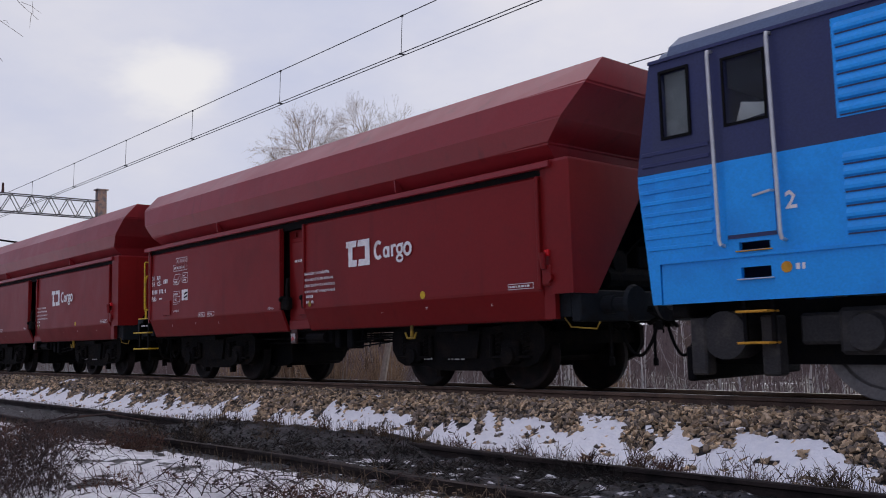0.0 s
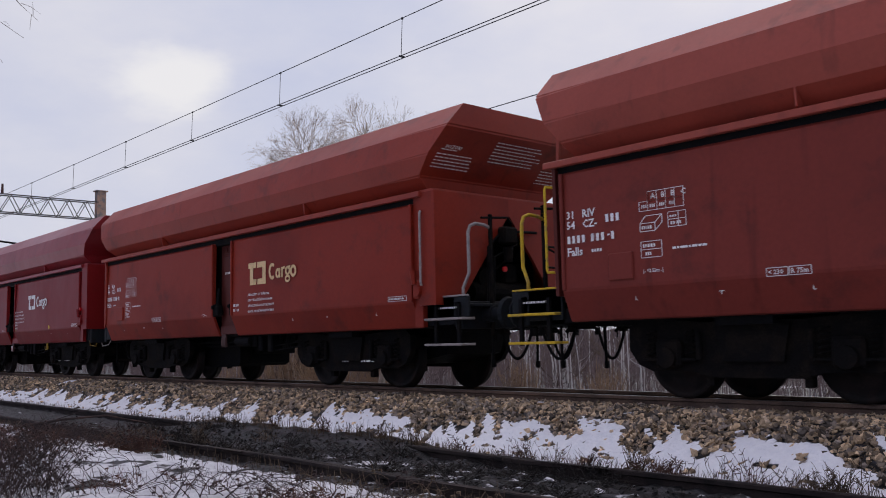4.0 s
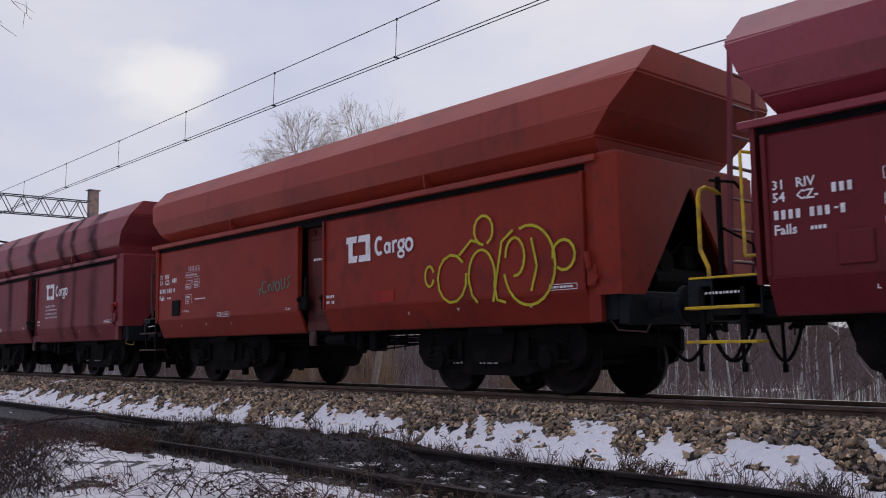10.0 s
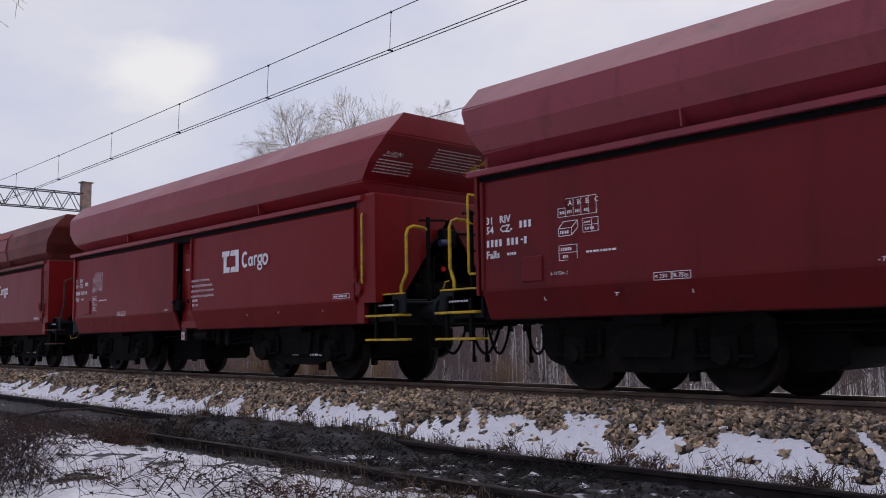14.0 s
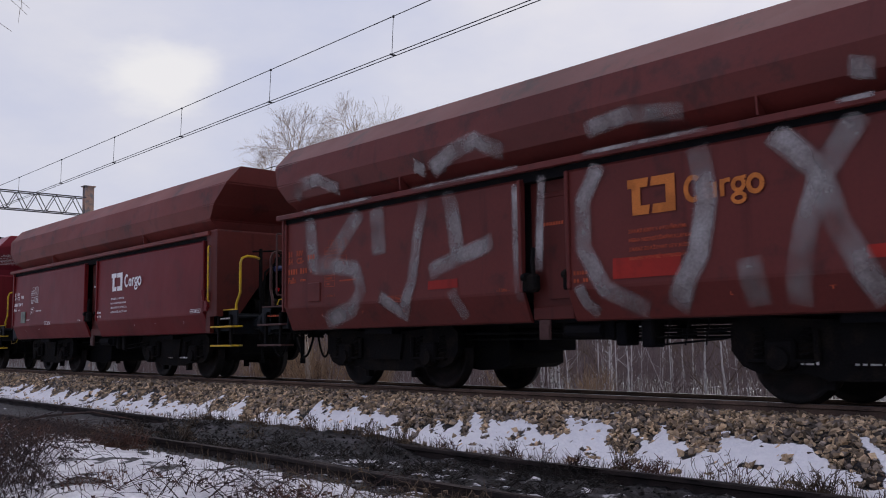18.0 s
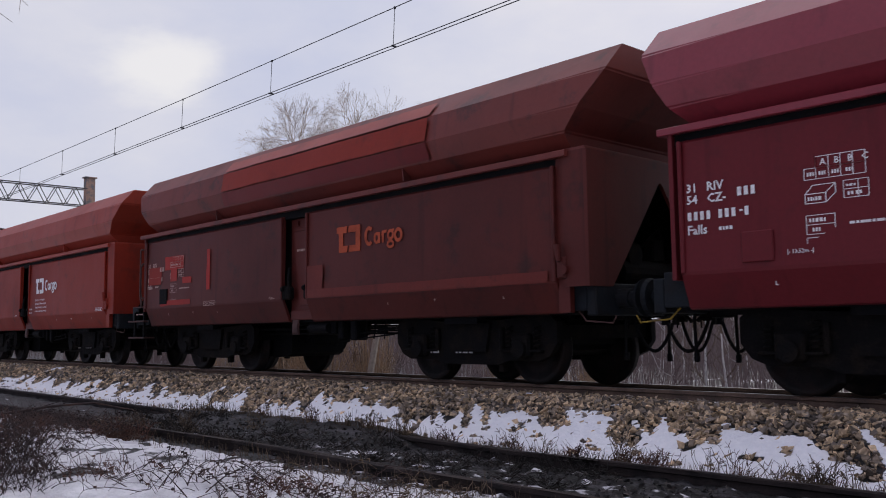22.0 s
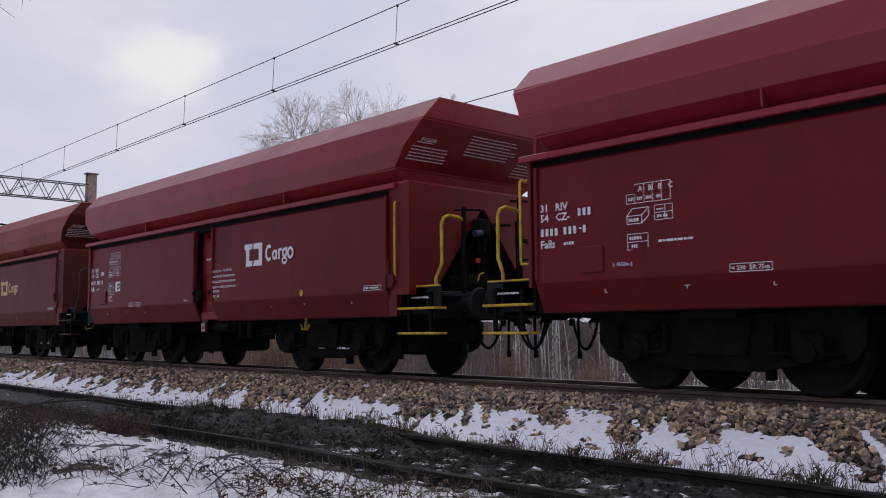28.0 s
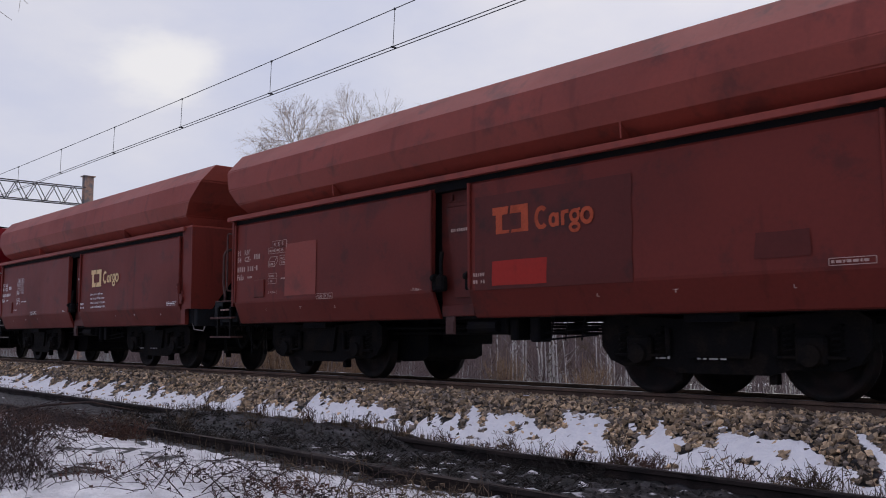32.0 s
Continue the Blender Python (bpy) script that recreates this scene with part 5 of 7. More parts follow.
def build_wagon(k, spec):
    flip = spec.get("flip", False)
    a, b = ends(flip)
    g = lay(flip)
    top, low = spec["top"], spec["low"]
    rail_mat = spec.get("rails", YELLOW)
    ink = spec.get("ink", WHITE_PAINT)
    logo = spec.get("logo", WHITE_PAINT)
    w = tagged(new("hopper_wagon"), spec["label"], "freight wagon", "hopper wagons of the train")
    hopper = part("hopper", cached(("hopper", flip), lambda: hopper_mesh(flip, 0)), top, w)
    # wagons with "ends": a darker end colour holds soot and the end's shade
    for s in (-1, 1):
        part("hopper_end", cached(("hopper_end", flip, s), lambda: hopper_mesh(flip, s)), P_SOOTY_SHADE_TOP if "ends" in spec else top, w)
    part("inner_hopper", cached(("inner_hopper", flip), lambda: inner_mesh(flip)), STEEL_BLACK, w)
    part("coal_load", cached(("coal_load", flip, k % 5), lambda: load_mesh(flip, 1.7 * (k % 5))) if spec.get("coal", 0) else
         cached(("coal_load", flip, "low"), lambda: load_mesh(flip, 40.0)), COAL, w, "black coal heaped in the open top")
    for side in (-1, 1):
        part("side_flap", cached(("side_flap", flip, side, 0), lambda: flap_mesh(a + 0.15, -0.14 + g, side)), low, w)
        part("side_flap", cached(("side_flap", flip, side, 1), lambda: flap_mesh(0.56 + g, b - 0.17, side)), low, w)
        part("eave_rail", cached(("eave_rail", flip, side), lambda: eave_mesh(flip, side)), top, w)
        # added black filler that stands in for the shadow gap below the eave
        part("hinge_beam", cached(("hinge_beam", flip, side), lambda: box(B(), a + 0.05, b - 0.1, *sorted((side * 1.24, side * 1.445)), 2.62, 2.765)), STEEL_BLACK, w, "black strip standing in for shade under the eave")
        for x in (a + 3.1, b - 3.0):
            part("rib", cached(("rib", x, side), lambda: rib_mesh(x, side)), top, w)
        # default P_DARK puts the recess's shade into the colour of pocket and panel
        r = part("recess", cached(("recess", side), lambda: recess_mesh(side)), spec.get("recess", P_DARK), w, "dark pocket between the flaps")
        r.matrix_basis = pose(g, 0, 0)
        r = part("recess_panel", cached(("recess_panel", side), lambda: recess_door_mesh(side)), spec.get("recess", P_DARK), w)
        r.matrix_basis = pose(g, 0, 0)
    for x in (-0.11, 0.53):
        r = part("flap_lock", cached(("flap_lock", x), lambda: flap_lock_mesh(x)), BOGIE, w, "grimy dark flap lock")
        r.matrix_basis = pose(g, 0, 0)
    for x, o in ((a + 0.12, -1), (b + 0.24, 1)):
        for s in (-1, 1):
            for name, kind in (("end_panel", "panel"), ("end_wing", "wing"), ("corner_post", "post"))[:3 if o > 0 else 1]:
                # "ends" likewise darkens the end walls, shade included in the paint
                part(name, cached((name, x, o, s), lambda: end_plate_mesh(x, o, s, kind)), spec.get("ends", low), w)
        part("end_sill", cached(("end_sill", x, o), lambda: box(B(), *sorted((x - o * 0.45, x + o * 0.05)), -1.49, 1.49, 2.79, 2.835, 0.006)), top, w)
        part("valve_gear", cached(("valve_gear", x, o), lambda: machinery_mesh(x, o)), BOGIE, w)
        bx = o * (HALF - 0.62)
        beam = part("buffer_beam", cached(("buffer_beam", o), lambda: beam_mesh(bx, o)), BEAM, w, "dark grey buffer beam")
        for y in (-0.875, 0.875):
            part("buffer", cached(("buffer", o, y), lambda: buffer_mesh(bx, o, y)), BEAM, beam)
        part("screw_coupling", cached(("screw_coupling", o), lambda: coupling_mesh(bx, o)), STEEL_BLACK, w)
        for y, length in ((-0.68, 0.46), (0.24, 0.50)):
            part("spare_hose", cached(("spare_hose", o, y), lambda: free_hose_mesh(bx, o, y, length)), STEEL_BLACK, w)
        for y in (-0.45, 0.62):
            part("angle_cock", cached(("angle_cock", o, y), lambda: cock_mesh(bx, o, y)), BOGIE, w)
        for y, d, r in ((-0.45, 0.40, 0.60), (0.62, 0.43, 0.48)):
            part("air_hose", cached(("air_hose", o, y), lambda: hose_mesh(bx, o, y, d, r)), STEEL_BLACK, w)
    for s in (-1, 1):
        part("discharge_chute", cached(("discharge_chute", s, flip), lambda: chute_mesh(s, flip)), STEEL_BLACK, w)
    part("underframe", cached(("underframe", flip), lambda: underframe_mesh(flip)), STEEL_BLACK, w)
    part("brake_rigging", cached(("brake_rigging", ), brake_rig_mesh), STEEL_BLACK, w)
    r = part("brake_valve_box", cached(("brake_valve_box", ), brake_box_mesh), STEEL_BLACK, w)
    r.matrix_basis = pose(g, 0, 0)
    r = part("docket_holder", cached(("docket_holder", ), lambda: box(box(B(), 0.03, 0.18, -1.415, -1.40, 0.70, 0.86, 0.004), 0.02, 0.19, -1.40, -1.37, 0.68, 0.92, 0.004)), BROWN_RAIL, w, "rusty docket holder")
    r.matrix_basis = pose(g, 0, 0)
    r = part("release_lever", cached(("release_lever", ), lever_mesh), BOGIE, w, "grimy dark release lever")
    r.matrix_basis = pose(g, 0, 0)
    # platform end
    px, po = (b, 1) if flip else (a, -1)
    part("platform", cached(("platform", px, po), lambda: platform_mesh(px, po)), BEAM, w, "dark brake platform")
    part("grab_rail", cached(("grab_rail", "corner", px), lambda: handrail_mesh("corner", px, po)), rail_mat, w)
    part("platform_rail", cached(("platform_rail", px), lambda: handrail_mesh("platform", px, po)), rail_mat, w)
    part("platform_edge", cached(("platform_edge", px), lambda: box(B(), *sorted((px + po * 0.02, px + po * 0.80)), -1.37, -1.33, 1.302, 1.325, 0.004)), rail_mat, w)
    part("handbrake_column", cached(("handbrake_column", px), lambda: tube(tube(box(B(), *sorted((px + po * 0.70, px + po * 0.75)), -0.84, -0.78, 0.75, 2.46, 0.01), [(px + po * 0.72, -0.98, 2.40), (px + po * 0.72, -0.45, 2.44), (px + po * 0.70, -0.35, 2.36)], 0.018, seg=6), [(px + po * 0.72, -0.80, 1.9), (px + po * 0.45, -0.62, 1.7), (px + po * 0.40, -0.60, 1.25)], 0.016, seg=6)), BOGIE, w)
    for z in (1.005, 0.655):
        part("step", cached(("step", px, z), lambda: step_mesh(px, po, z)), rail_mat, w)
    for u in (0.16, 0.62):
        part("step_hanger", cached(("step_hanger", px, u), lambda: hanger_mesh(px, po, u)), STEEL_BLACK, w)
    ladder(w, px, po, not flip, STEEL_BLACK if flip or rail_mat is BROWN_RAIL else spec.get("ladder", top))
    if flip:
        end_x = b + 0.33
        part("brake_pipe", cached(("brake_pipe", ), lambda: tube(tube(B(), [(end_x + 0.05, -0.55, 1.25), (end_x + 0.04, -0.50, 2.05), (end_x + 0.04, -0.20, 2.30), (end_x + 0.04, 0.55, 2.32)], 0.022, seg=7), [(end_x + 0.06, -0.42, 1.25), (end_x + 0.06, -0.40, 1.9), (end_x + 0.05, 0.1, 2.12)], 0.016, seg=7)), STEEL_BLACK, w)
        part("distributor", cached(("distributor", ), lambda: tube(box(B(), end_x, end_x + 0.16, -0.28, 0.02, 2.10, 2.36, 0.03), [(end_x + 0.08, -0.13, 2.06), (end_x + 0.08, -0.13, 1.84)], 0.08, 0.06, seg=12)), BOGIE, w, "grimy air distributor valve")
        if rail_mat is YELLOW:
            part("valve_body", cached(("valve_body", ), lambda: tube(B(), [(end_x + 0.14, -0.34, 2.12), (end_x + 0.14, -0.20, 2.14)], 0.055, seg=12)), LOCO_NAVY, w, "dark blue valve body")
            part("cock_handle", cached(("cock_handle", ), lambda: tube(B(), [(end_x + 0.16, -0.30, 1.42), (end_x + 0.16, -0.26, 1.52), (end_x + 0.16, -0.18, 1.54)], 0.012, seg=6)), YELLOW, w, "small yellow cock handle")
        part("end_tag", cached(("end_tag", ), lambda: tube(B(), [(end_x + 0.15, -0.30, 1.72), (end_x + 0.18, -0.30, 1.72)], 0.040, seg=10)), RED_GLASS, w, "red round tag")
    part("platform_lettering", cached(("platform_lettering", px), lambda: bars(B(), min(px + po * 0.20, px + po * 0.62), 1.14, -1.3635, (0.03, 0.03, 0.015, 0.03, 0.03, 0.015, 0.03, 0.03, 0.03, 0.03), 0.026, 0.015)), ink, w)["kind"] = "stuff"
    # the other end's hand bar under the beam
    qx, qo = (a, -1) if flip else (b, 1)
    part("shunter_grip", cached(("shunter_grip", qx), lambda: tube(B(), [(qx + qo * 0.0, -1.30, 0.92), (qx + qo * 0.12, -1.32, 0.80), (qx + qo * 0.5, -1.32, 0.77), (qx + qo * 0.55, -1.32, 0.85)], 0.010, seg=6)), YELLOW_DIRTY if rail_mat is YELLOW else rail_mat, w)
    for x in (b - 0.08, ):
        part("latch", cached(("latch", x), lambda: latch_mesh(x)), low, w)
    if spec.get("lamps", True) and not flip:
        for y, x in ((-1.50, b - 0.06), (-1.12, b + 0.02)):
            part("marker", cached(("marker", x), lambda: box(B(), x - 0.035, x + 0.035, y - 0.035, y + 0.035, 1.66, 1.74, 0.01)), RED_GLASS, w, "red tail marker")
    if spec.get("cock", False):
        part("shut_off_cock", cached(("shut_off_cock", ), yellow_cock_mesh), YELLOW_DIRTY, w, "yellow air cock")
    # lettering on the side that faces the siding
    lx, lz = 0.56 + spec.get("logo_dx", 0.75) + g, spec.get("logo_top", 2.40) - 0.40
    e = part("emblem", cached(("emblem", ), emblem_mesh), logo, w)
    e.matrix_basis = pose(lx, 0, lz)
    e = part("wordmark", cached(("wordmark", ), wordmark_mesh), spec.get("word", logo), w)
    e.matrix_basis = pose(lx, 0, lz)
    if spec.get("warn", True):
        wx, wz = (spec["warn_at"][0] + g, spec["warn_at"][1]) if "warn_at" in spec else (lx, lz - 0.19)
        e = part("warning_text", WARNING, ink, w)
        e["kind"] = "stuff"
        e.matrix_basis = pose(wx, face_y(1.5), wz)
    for name, data, x, y, z in (("class_code", CODE_A, -5.36, face_y(2.1), 2.10), ("class_letters", CODE_B, -5.36, face_y(1.7), 1.66),
                                ("length_mark", LENGTH_TXT, -4.30, face_y(1.4), 1.39), ("pivot_mark", PIVOT_TXT, -0.58, face_y(1.4), 1.285), ("line_letters", LINE_TXT, -4.37 + spec.get("table_dx", 0.0) + 0.195, face_y(2.4), 2.395 if spec.get("table") == "new" else 2.19), ("curve_mark", CURVE_TXT, -3.145 if spec.get("table") == "new" else -2.635, face_y(1.3), 1.267), ("gauge_mark", GAUGE_TXT, -2.775 if spec.get("table") == "new" else -2.865, face_y(1.3), 1.267)):
        e = part(name, data, ink, w)
        e["kind"] = "stuff"
        e.matrix_basis = pose(x + g, y, z)
    for name, data, x, z in (("number_lettering", cached(("number_lettering", ), number_bars_mesh), -5.36, 1.80), ("stencil_lettering", cached(("stencil_lettering", spec.get("table", "old")), lambda: small_marks_mesh(spec.get("table", "old"))), 0, 0),
                             ("load_table", cached(("load_table", spec.get("table", "old")), lambda: load_table_mesh(spec.get("table", "old"))), -4.37 + spec.get("table_dx", 0.0), -0.07)):
        e = part(name, data, ink, w)
        e["kind"] = "stuff"
        e.matrix_basis = pose(x + g, 0, z)
        if name == "load_table" and spec.get("table") != "new":
            e.matrix_basis = pose(x + g, 0, 0.225) @ Matrix.Diagonal((0.92, 1, 0.80, 1))
    if spec.get("table") == "new":
        bm = B()
        for z in (1.715, 1.785):
            bm.faces.new([bm.verts.new(v) for v in ((0.53, face_y(2.1) - 0.003, z), (0.685, face_y(2.1) - 0.003, z + 0.035), (0.685, face_y(2.1) - 0.003, z + 0.075), (0.53, face_y(2.1) - 0.003, z + 0.03))])
        e = part("sign_stripe", cached(("sign_stripe", ), lambda: bm), STEEL_BLACK, w, "black slanted stripes on a white sign")
        e.matrix_basis = pose(-4.37 + g, 0, -0.07)
    e = part("hatch", cached(("hatch", ), lambda: box(B(), -4.93, -4.60, -1.525, -1.49, 1.33, 1.64, 0.012)), spec.get("hatch", low), w)
    e.matrix_basis = pose(g + spec.get("hatch_dx", 0.17), 0, 0)
    if spec.get("end_text"):
        e = part("end_notice", cached(("end_notice", ), end_text_mesh), ink, w)
        e["kind"] = "stuff"
        lean = math.atan2(0.36, 0.365)
        on_slope = Matrix.Translation((b + 0.285, 0, 3.315)) @ Matrix.Rotation(lean, 4, 'Y') @ Matrix.Translation((0.012, 0, -3.19))
        e.matrix_basis = on_slope
        if spec.get("signs"):
            for y, z in ((0.66, 3.47), (0.52, 3.35)):
                bm = B()
                bm.faces.new([bm.verts.new(p) for p in ((0.004, y - 0.08, z - 0.06), (0.004, y + 0.08, z - 0.06), (0.004, y, z + 0.08))])
                part("warning_sign", bm, YELLOW, w, "yellow triangular warning sign").matrix_basis = on_slope
            bm = ring_bm(0.42, 3.22, 0.07)
            part("warning_sign", bm, ORANGE_PAINT, w, "round orange warning sign").matrix_basis = on_slope
        e = part("notice_heading", HEADING, ink, w)
        e["kind"] = "stuff"
        e.matrix_basis = on_slope @ Matrix.Translation((0, -1.33, 3.33)) @ Matrix.Rotation(radians(90), 4, 'Z')
    for i, (x0, x1, z0, z1, mat) in enumerate(spec.get("patches", ())):
        part("paint_patch", coat(x0 + g, x1 + g, z0, z1, 0.010 + 0.0012 * i), mat, w)
    for x0, x1 in spec.get("streaks", ()):
        part("soot_streak", coat(x0 + g - 0.16, x1 + g + 0.16, 0.95, 4.0, 0.006), SOOT, w, "dark coal run-off streak")
    if spec.get("cock"):
        for x, z, r, m in ((3.60, 1.315, 0.055, YELLOW), (0.76, 1.32, 0.045, YELLOW_DIRTY)):
            e = part("inspection_mark", cached(("inspection_mark", r), lambda: bm_disc(r)), m, w, "small round yellow inspection mark")
            e.matrix_basis = pose(x + g, face_y(1.3), z)
    if spec.get("docket"):
        e = part("docket_plate", box(B(), 0.04, 0.17, -1.422, -1.417, 0.70, 0.85, 0.002), DOCKET_PAPER, w, "grimy pale consignment docket with a red mark")
        e.matrix_basis = pose(g, 0, 0)
        part("docket_mark", strip(B(), [(0.07, 0.73), (0.105, 0.80), (0.14, 0.745)], 0.03, -1.424), RED_GLASS, e)
    if spec.get("tag"):
        graffiti(w, spec["tag"])
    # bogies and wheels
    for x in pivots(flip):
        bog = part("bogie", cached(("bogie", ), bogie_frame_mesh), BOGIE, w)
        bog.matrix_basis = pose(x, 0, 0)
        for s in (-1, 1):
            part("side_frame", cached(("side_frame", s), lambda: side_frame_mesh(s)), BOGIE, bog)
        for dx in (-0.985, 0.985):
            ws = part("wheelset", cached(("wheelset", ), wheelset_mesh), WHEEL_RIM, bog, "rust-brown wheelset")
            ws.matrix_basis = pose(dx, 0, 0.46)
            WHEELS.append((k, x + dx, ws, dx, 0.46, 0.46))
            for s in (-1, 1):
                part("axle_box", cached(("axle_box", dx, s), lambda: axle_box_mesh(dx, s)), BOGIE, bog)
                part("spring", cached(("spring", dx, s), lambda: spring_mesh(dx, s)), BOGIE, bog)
    tagged(part("bogie_plate", cached(("bogie_plate", ), lambda: bars(bars(B(), 3.10, 0.40, -1.08, (0.03, 0.08, 0.03), 0.032, 0.02), 3.62, 0.40, -1.08, (0.04, 0.04, 0.10, 0.07), 0.032, 0.03)), WHITE_PAINT, w), kind="stuff")
    return w


WHEELS = []
TRAIN = []

# _TOP: the flap paint made lighter (SOOTY apart), with sky light put into it
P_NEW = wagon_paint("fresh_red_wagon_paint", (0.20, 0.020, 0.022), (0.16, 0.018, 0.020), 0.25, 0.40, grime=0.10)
P_NEW_TOP = wagon_paint("fresh_red_skylit_hopper", (0.25, 0.034, 0.046), (0.21, 0.038, 0.050), 0.5, 0.33, grime=0.15)
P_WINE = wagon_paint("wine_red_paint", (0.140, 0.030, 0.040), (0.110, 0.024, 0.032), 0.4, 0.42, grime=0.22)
P_WINE_TOP = wagon_paint("wine_red_skylit_hopper", (0.24, 0.062, 0.092), (0.19, 0.054, 0.078), 0.5, 0.35, grime=0.22)
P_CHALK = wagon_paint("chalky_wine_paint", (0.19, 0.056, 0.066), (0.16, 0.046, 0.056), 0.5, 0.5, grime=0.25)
P_CHALK_TOP = wagon_paint("chalky_wine_skylit_hopper", (0.25, 0.080, 0.094), (0.21, 0.066, 0.080), 0.5, 0.45, grime=0.25)
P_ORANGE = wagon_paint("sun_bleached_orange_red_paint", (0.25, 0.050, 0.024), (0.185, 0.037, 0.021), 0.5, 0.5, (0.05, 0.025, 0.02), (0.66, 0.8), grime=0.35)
P_ORANGE_TOP = wagon_paint("sun_bleached_orange_red_skylit_hopper", (0.29, 0.068, 0.033), (0.225, 0.054, 0.032), 0.5, 0.5, grime=0.3)
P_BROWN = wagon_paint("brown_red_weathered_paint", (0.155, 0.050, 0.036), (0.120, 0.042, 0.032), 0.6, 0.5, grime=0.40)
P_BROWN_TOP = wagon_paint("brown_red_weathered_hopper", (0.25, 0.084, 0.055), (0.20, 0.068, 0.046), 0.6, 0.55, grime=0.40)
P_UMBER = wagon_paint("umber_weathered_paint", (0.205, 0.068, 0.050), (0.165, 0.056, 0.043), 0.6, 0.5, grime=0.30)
P_UMBER_TOP = wagon_paint("umber_weathered_skylit_hopper", (0.33, 0.120, 0.078), (0.27, 0.098, 0.066), 0.6, 0.55, grime=0.30)
P_DARK = wagon_paint("dark_brown_grime_and_shade_paint", (0.100, 0.038, 0.030), (0.080, 0.034, 0.028), 0.6, 0.5, grime=0.5)
P_DARK_TOP = wagon_paint("dark_brown_grimy_skylit_hopper", (0.165, 0.058, 0.043), (0.120, 0.048, 0.038), 0.6, 0.55, grime=0.55)
P_SOOTY_SHADE = wagon_paint("sooty_brown_and_end_shade_paint", (0.130, 0.054, 0.046), (0.100, 0.046, 0.040), 0.6, 0.5, grime=0.4)
P_SOOTY_SHADE_TOP = wagon_paint("sooty_brown_and_end_shade_hopper", (0.125, 0.048, 0.040), (0.095, 0.040, 0.034), 0.6, 0.5, grime=0.5)
P_CRIMSON = wagon_paint("bright_crimson_paint", (0.25, 0.030, 0.046), (0.21, 0.030, 0.042), 0.3, 0.36, grime=0.12)
P_PATCH = wagon_paint("orange_touch_up_paint", (0.25, 0.042, 0.025), (0.18, 0.034, 0.024), 0.6, 0.6, grime=0.3)
P_DEEP = wagon_paint("deep_red_wagon_paint", (0.150, 0.022, 0.025), (0.120, 0.019, 0.022), 0.4, 0.42, grime=0.2)
HATCH_PALE = material("pale_green_grey_plate", (0.20, 0.23, 0.19), 0.6, 0, 0.3, 5, 40, 0.1)
P_RED = wagon_paint("bright_red_touch_up_paint", (0.36, 0.045, 0.03), (0.27, 0.04, 0.03), 0.5, 0.5, grime=0.2)

for m in (P_DEEP, P_RED, P_NEW, P_WINE, P_CHALK, P_ORANGE, P_BROWN, P_UMBER, P_DARK, P_SOOTY_SHADE, P_PATCH):
    m.node_tree.nodes["Principled BSDF"].inputs["Specular IOR Level"].default_value = 0.2
for m, v in ((P_NEW_TOP, 0.45), (P_WINE_TOP, 0.45), (P_CRIMSON, 0.45), (P_CHALK_TOP, 0.5), (P_ORANGE_TOP, 0.4), (P_BROWN_TOP, 0.4), (P_UMBER_TOP, 0.4), (P_DARK_TOP, 0.4), (P_SOOTY_SHADE_TOP, 0.3)):
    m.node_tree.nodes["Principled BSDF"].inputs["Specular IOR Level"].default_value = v

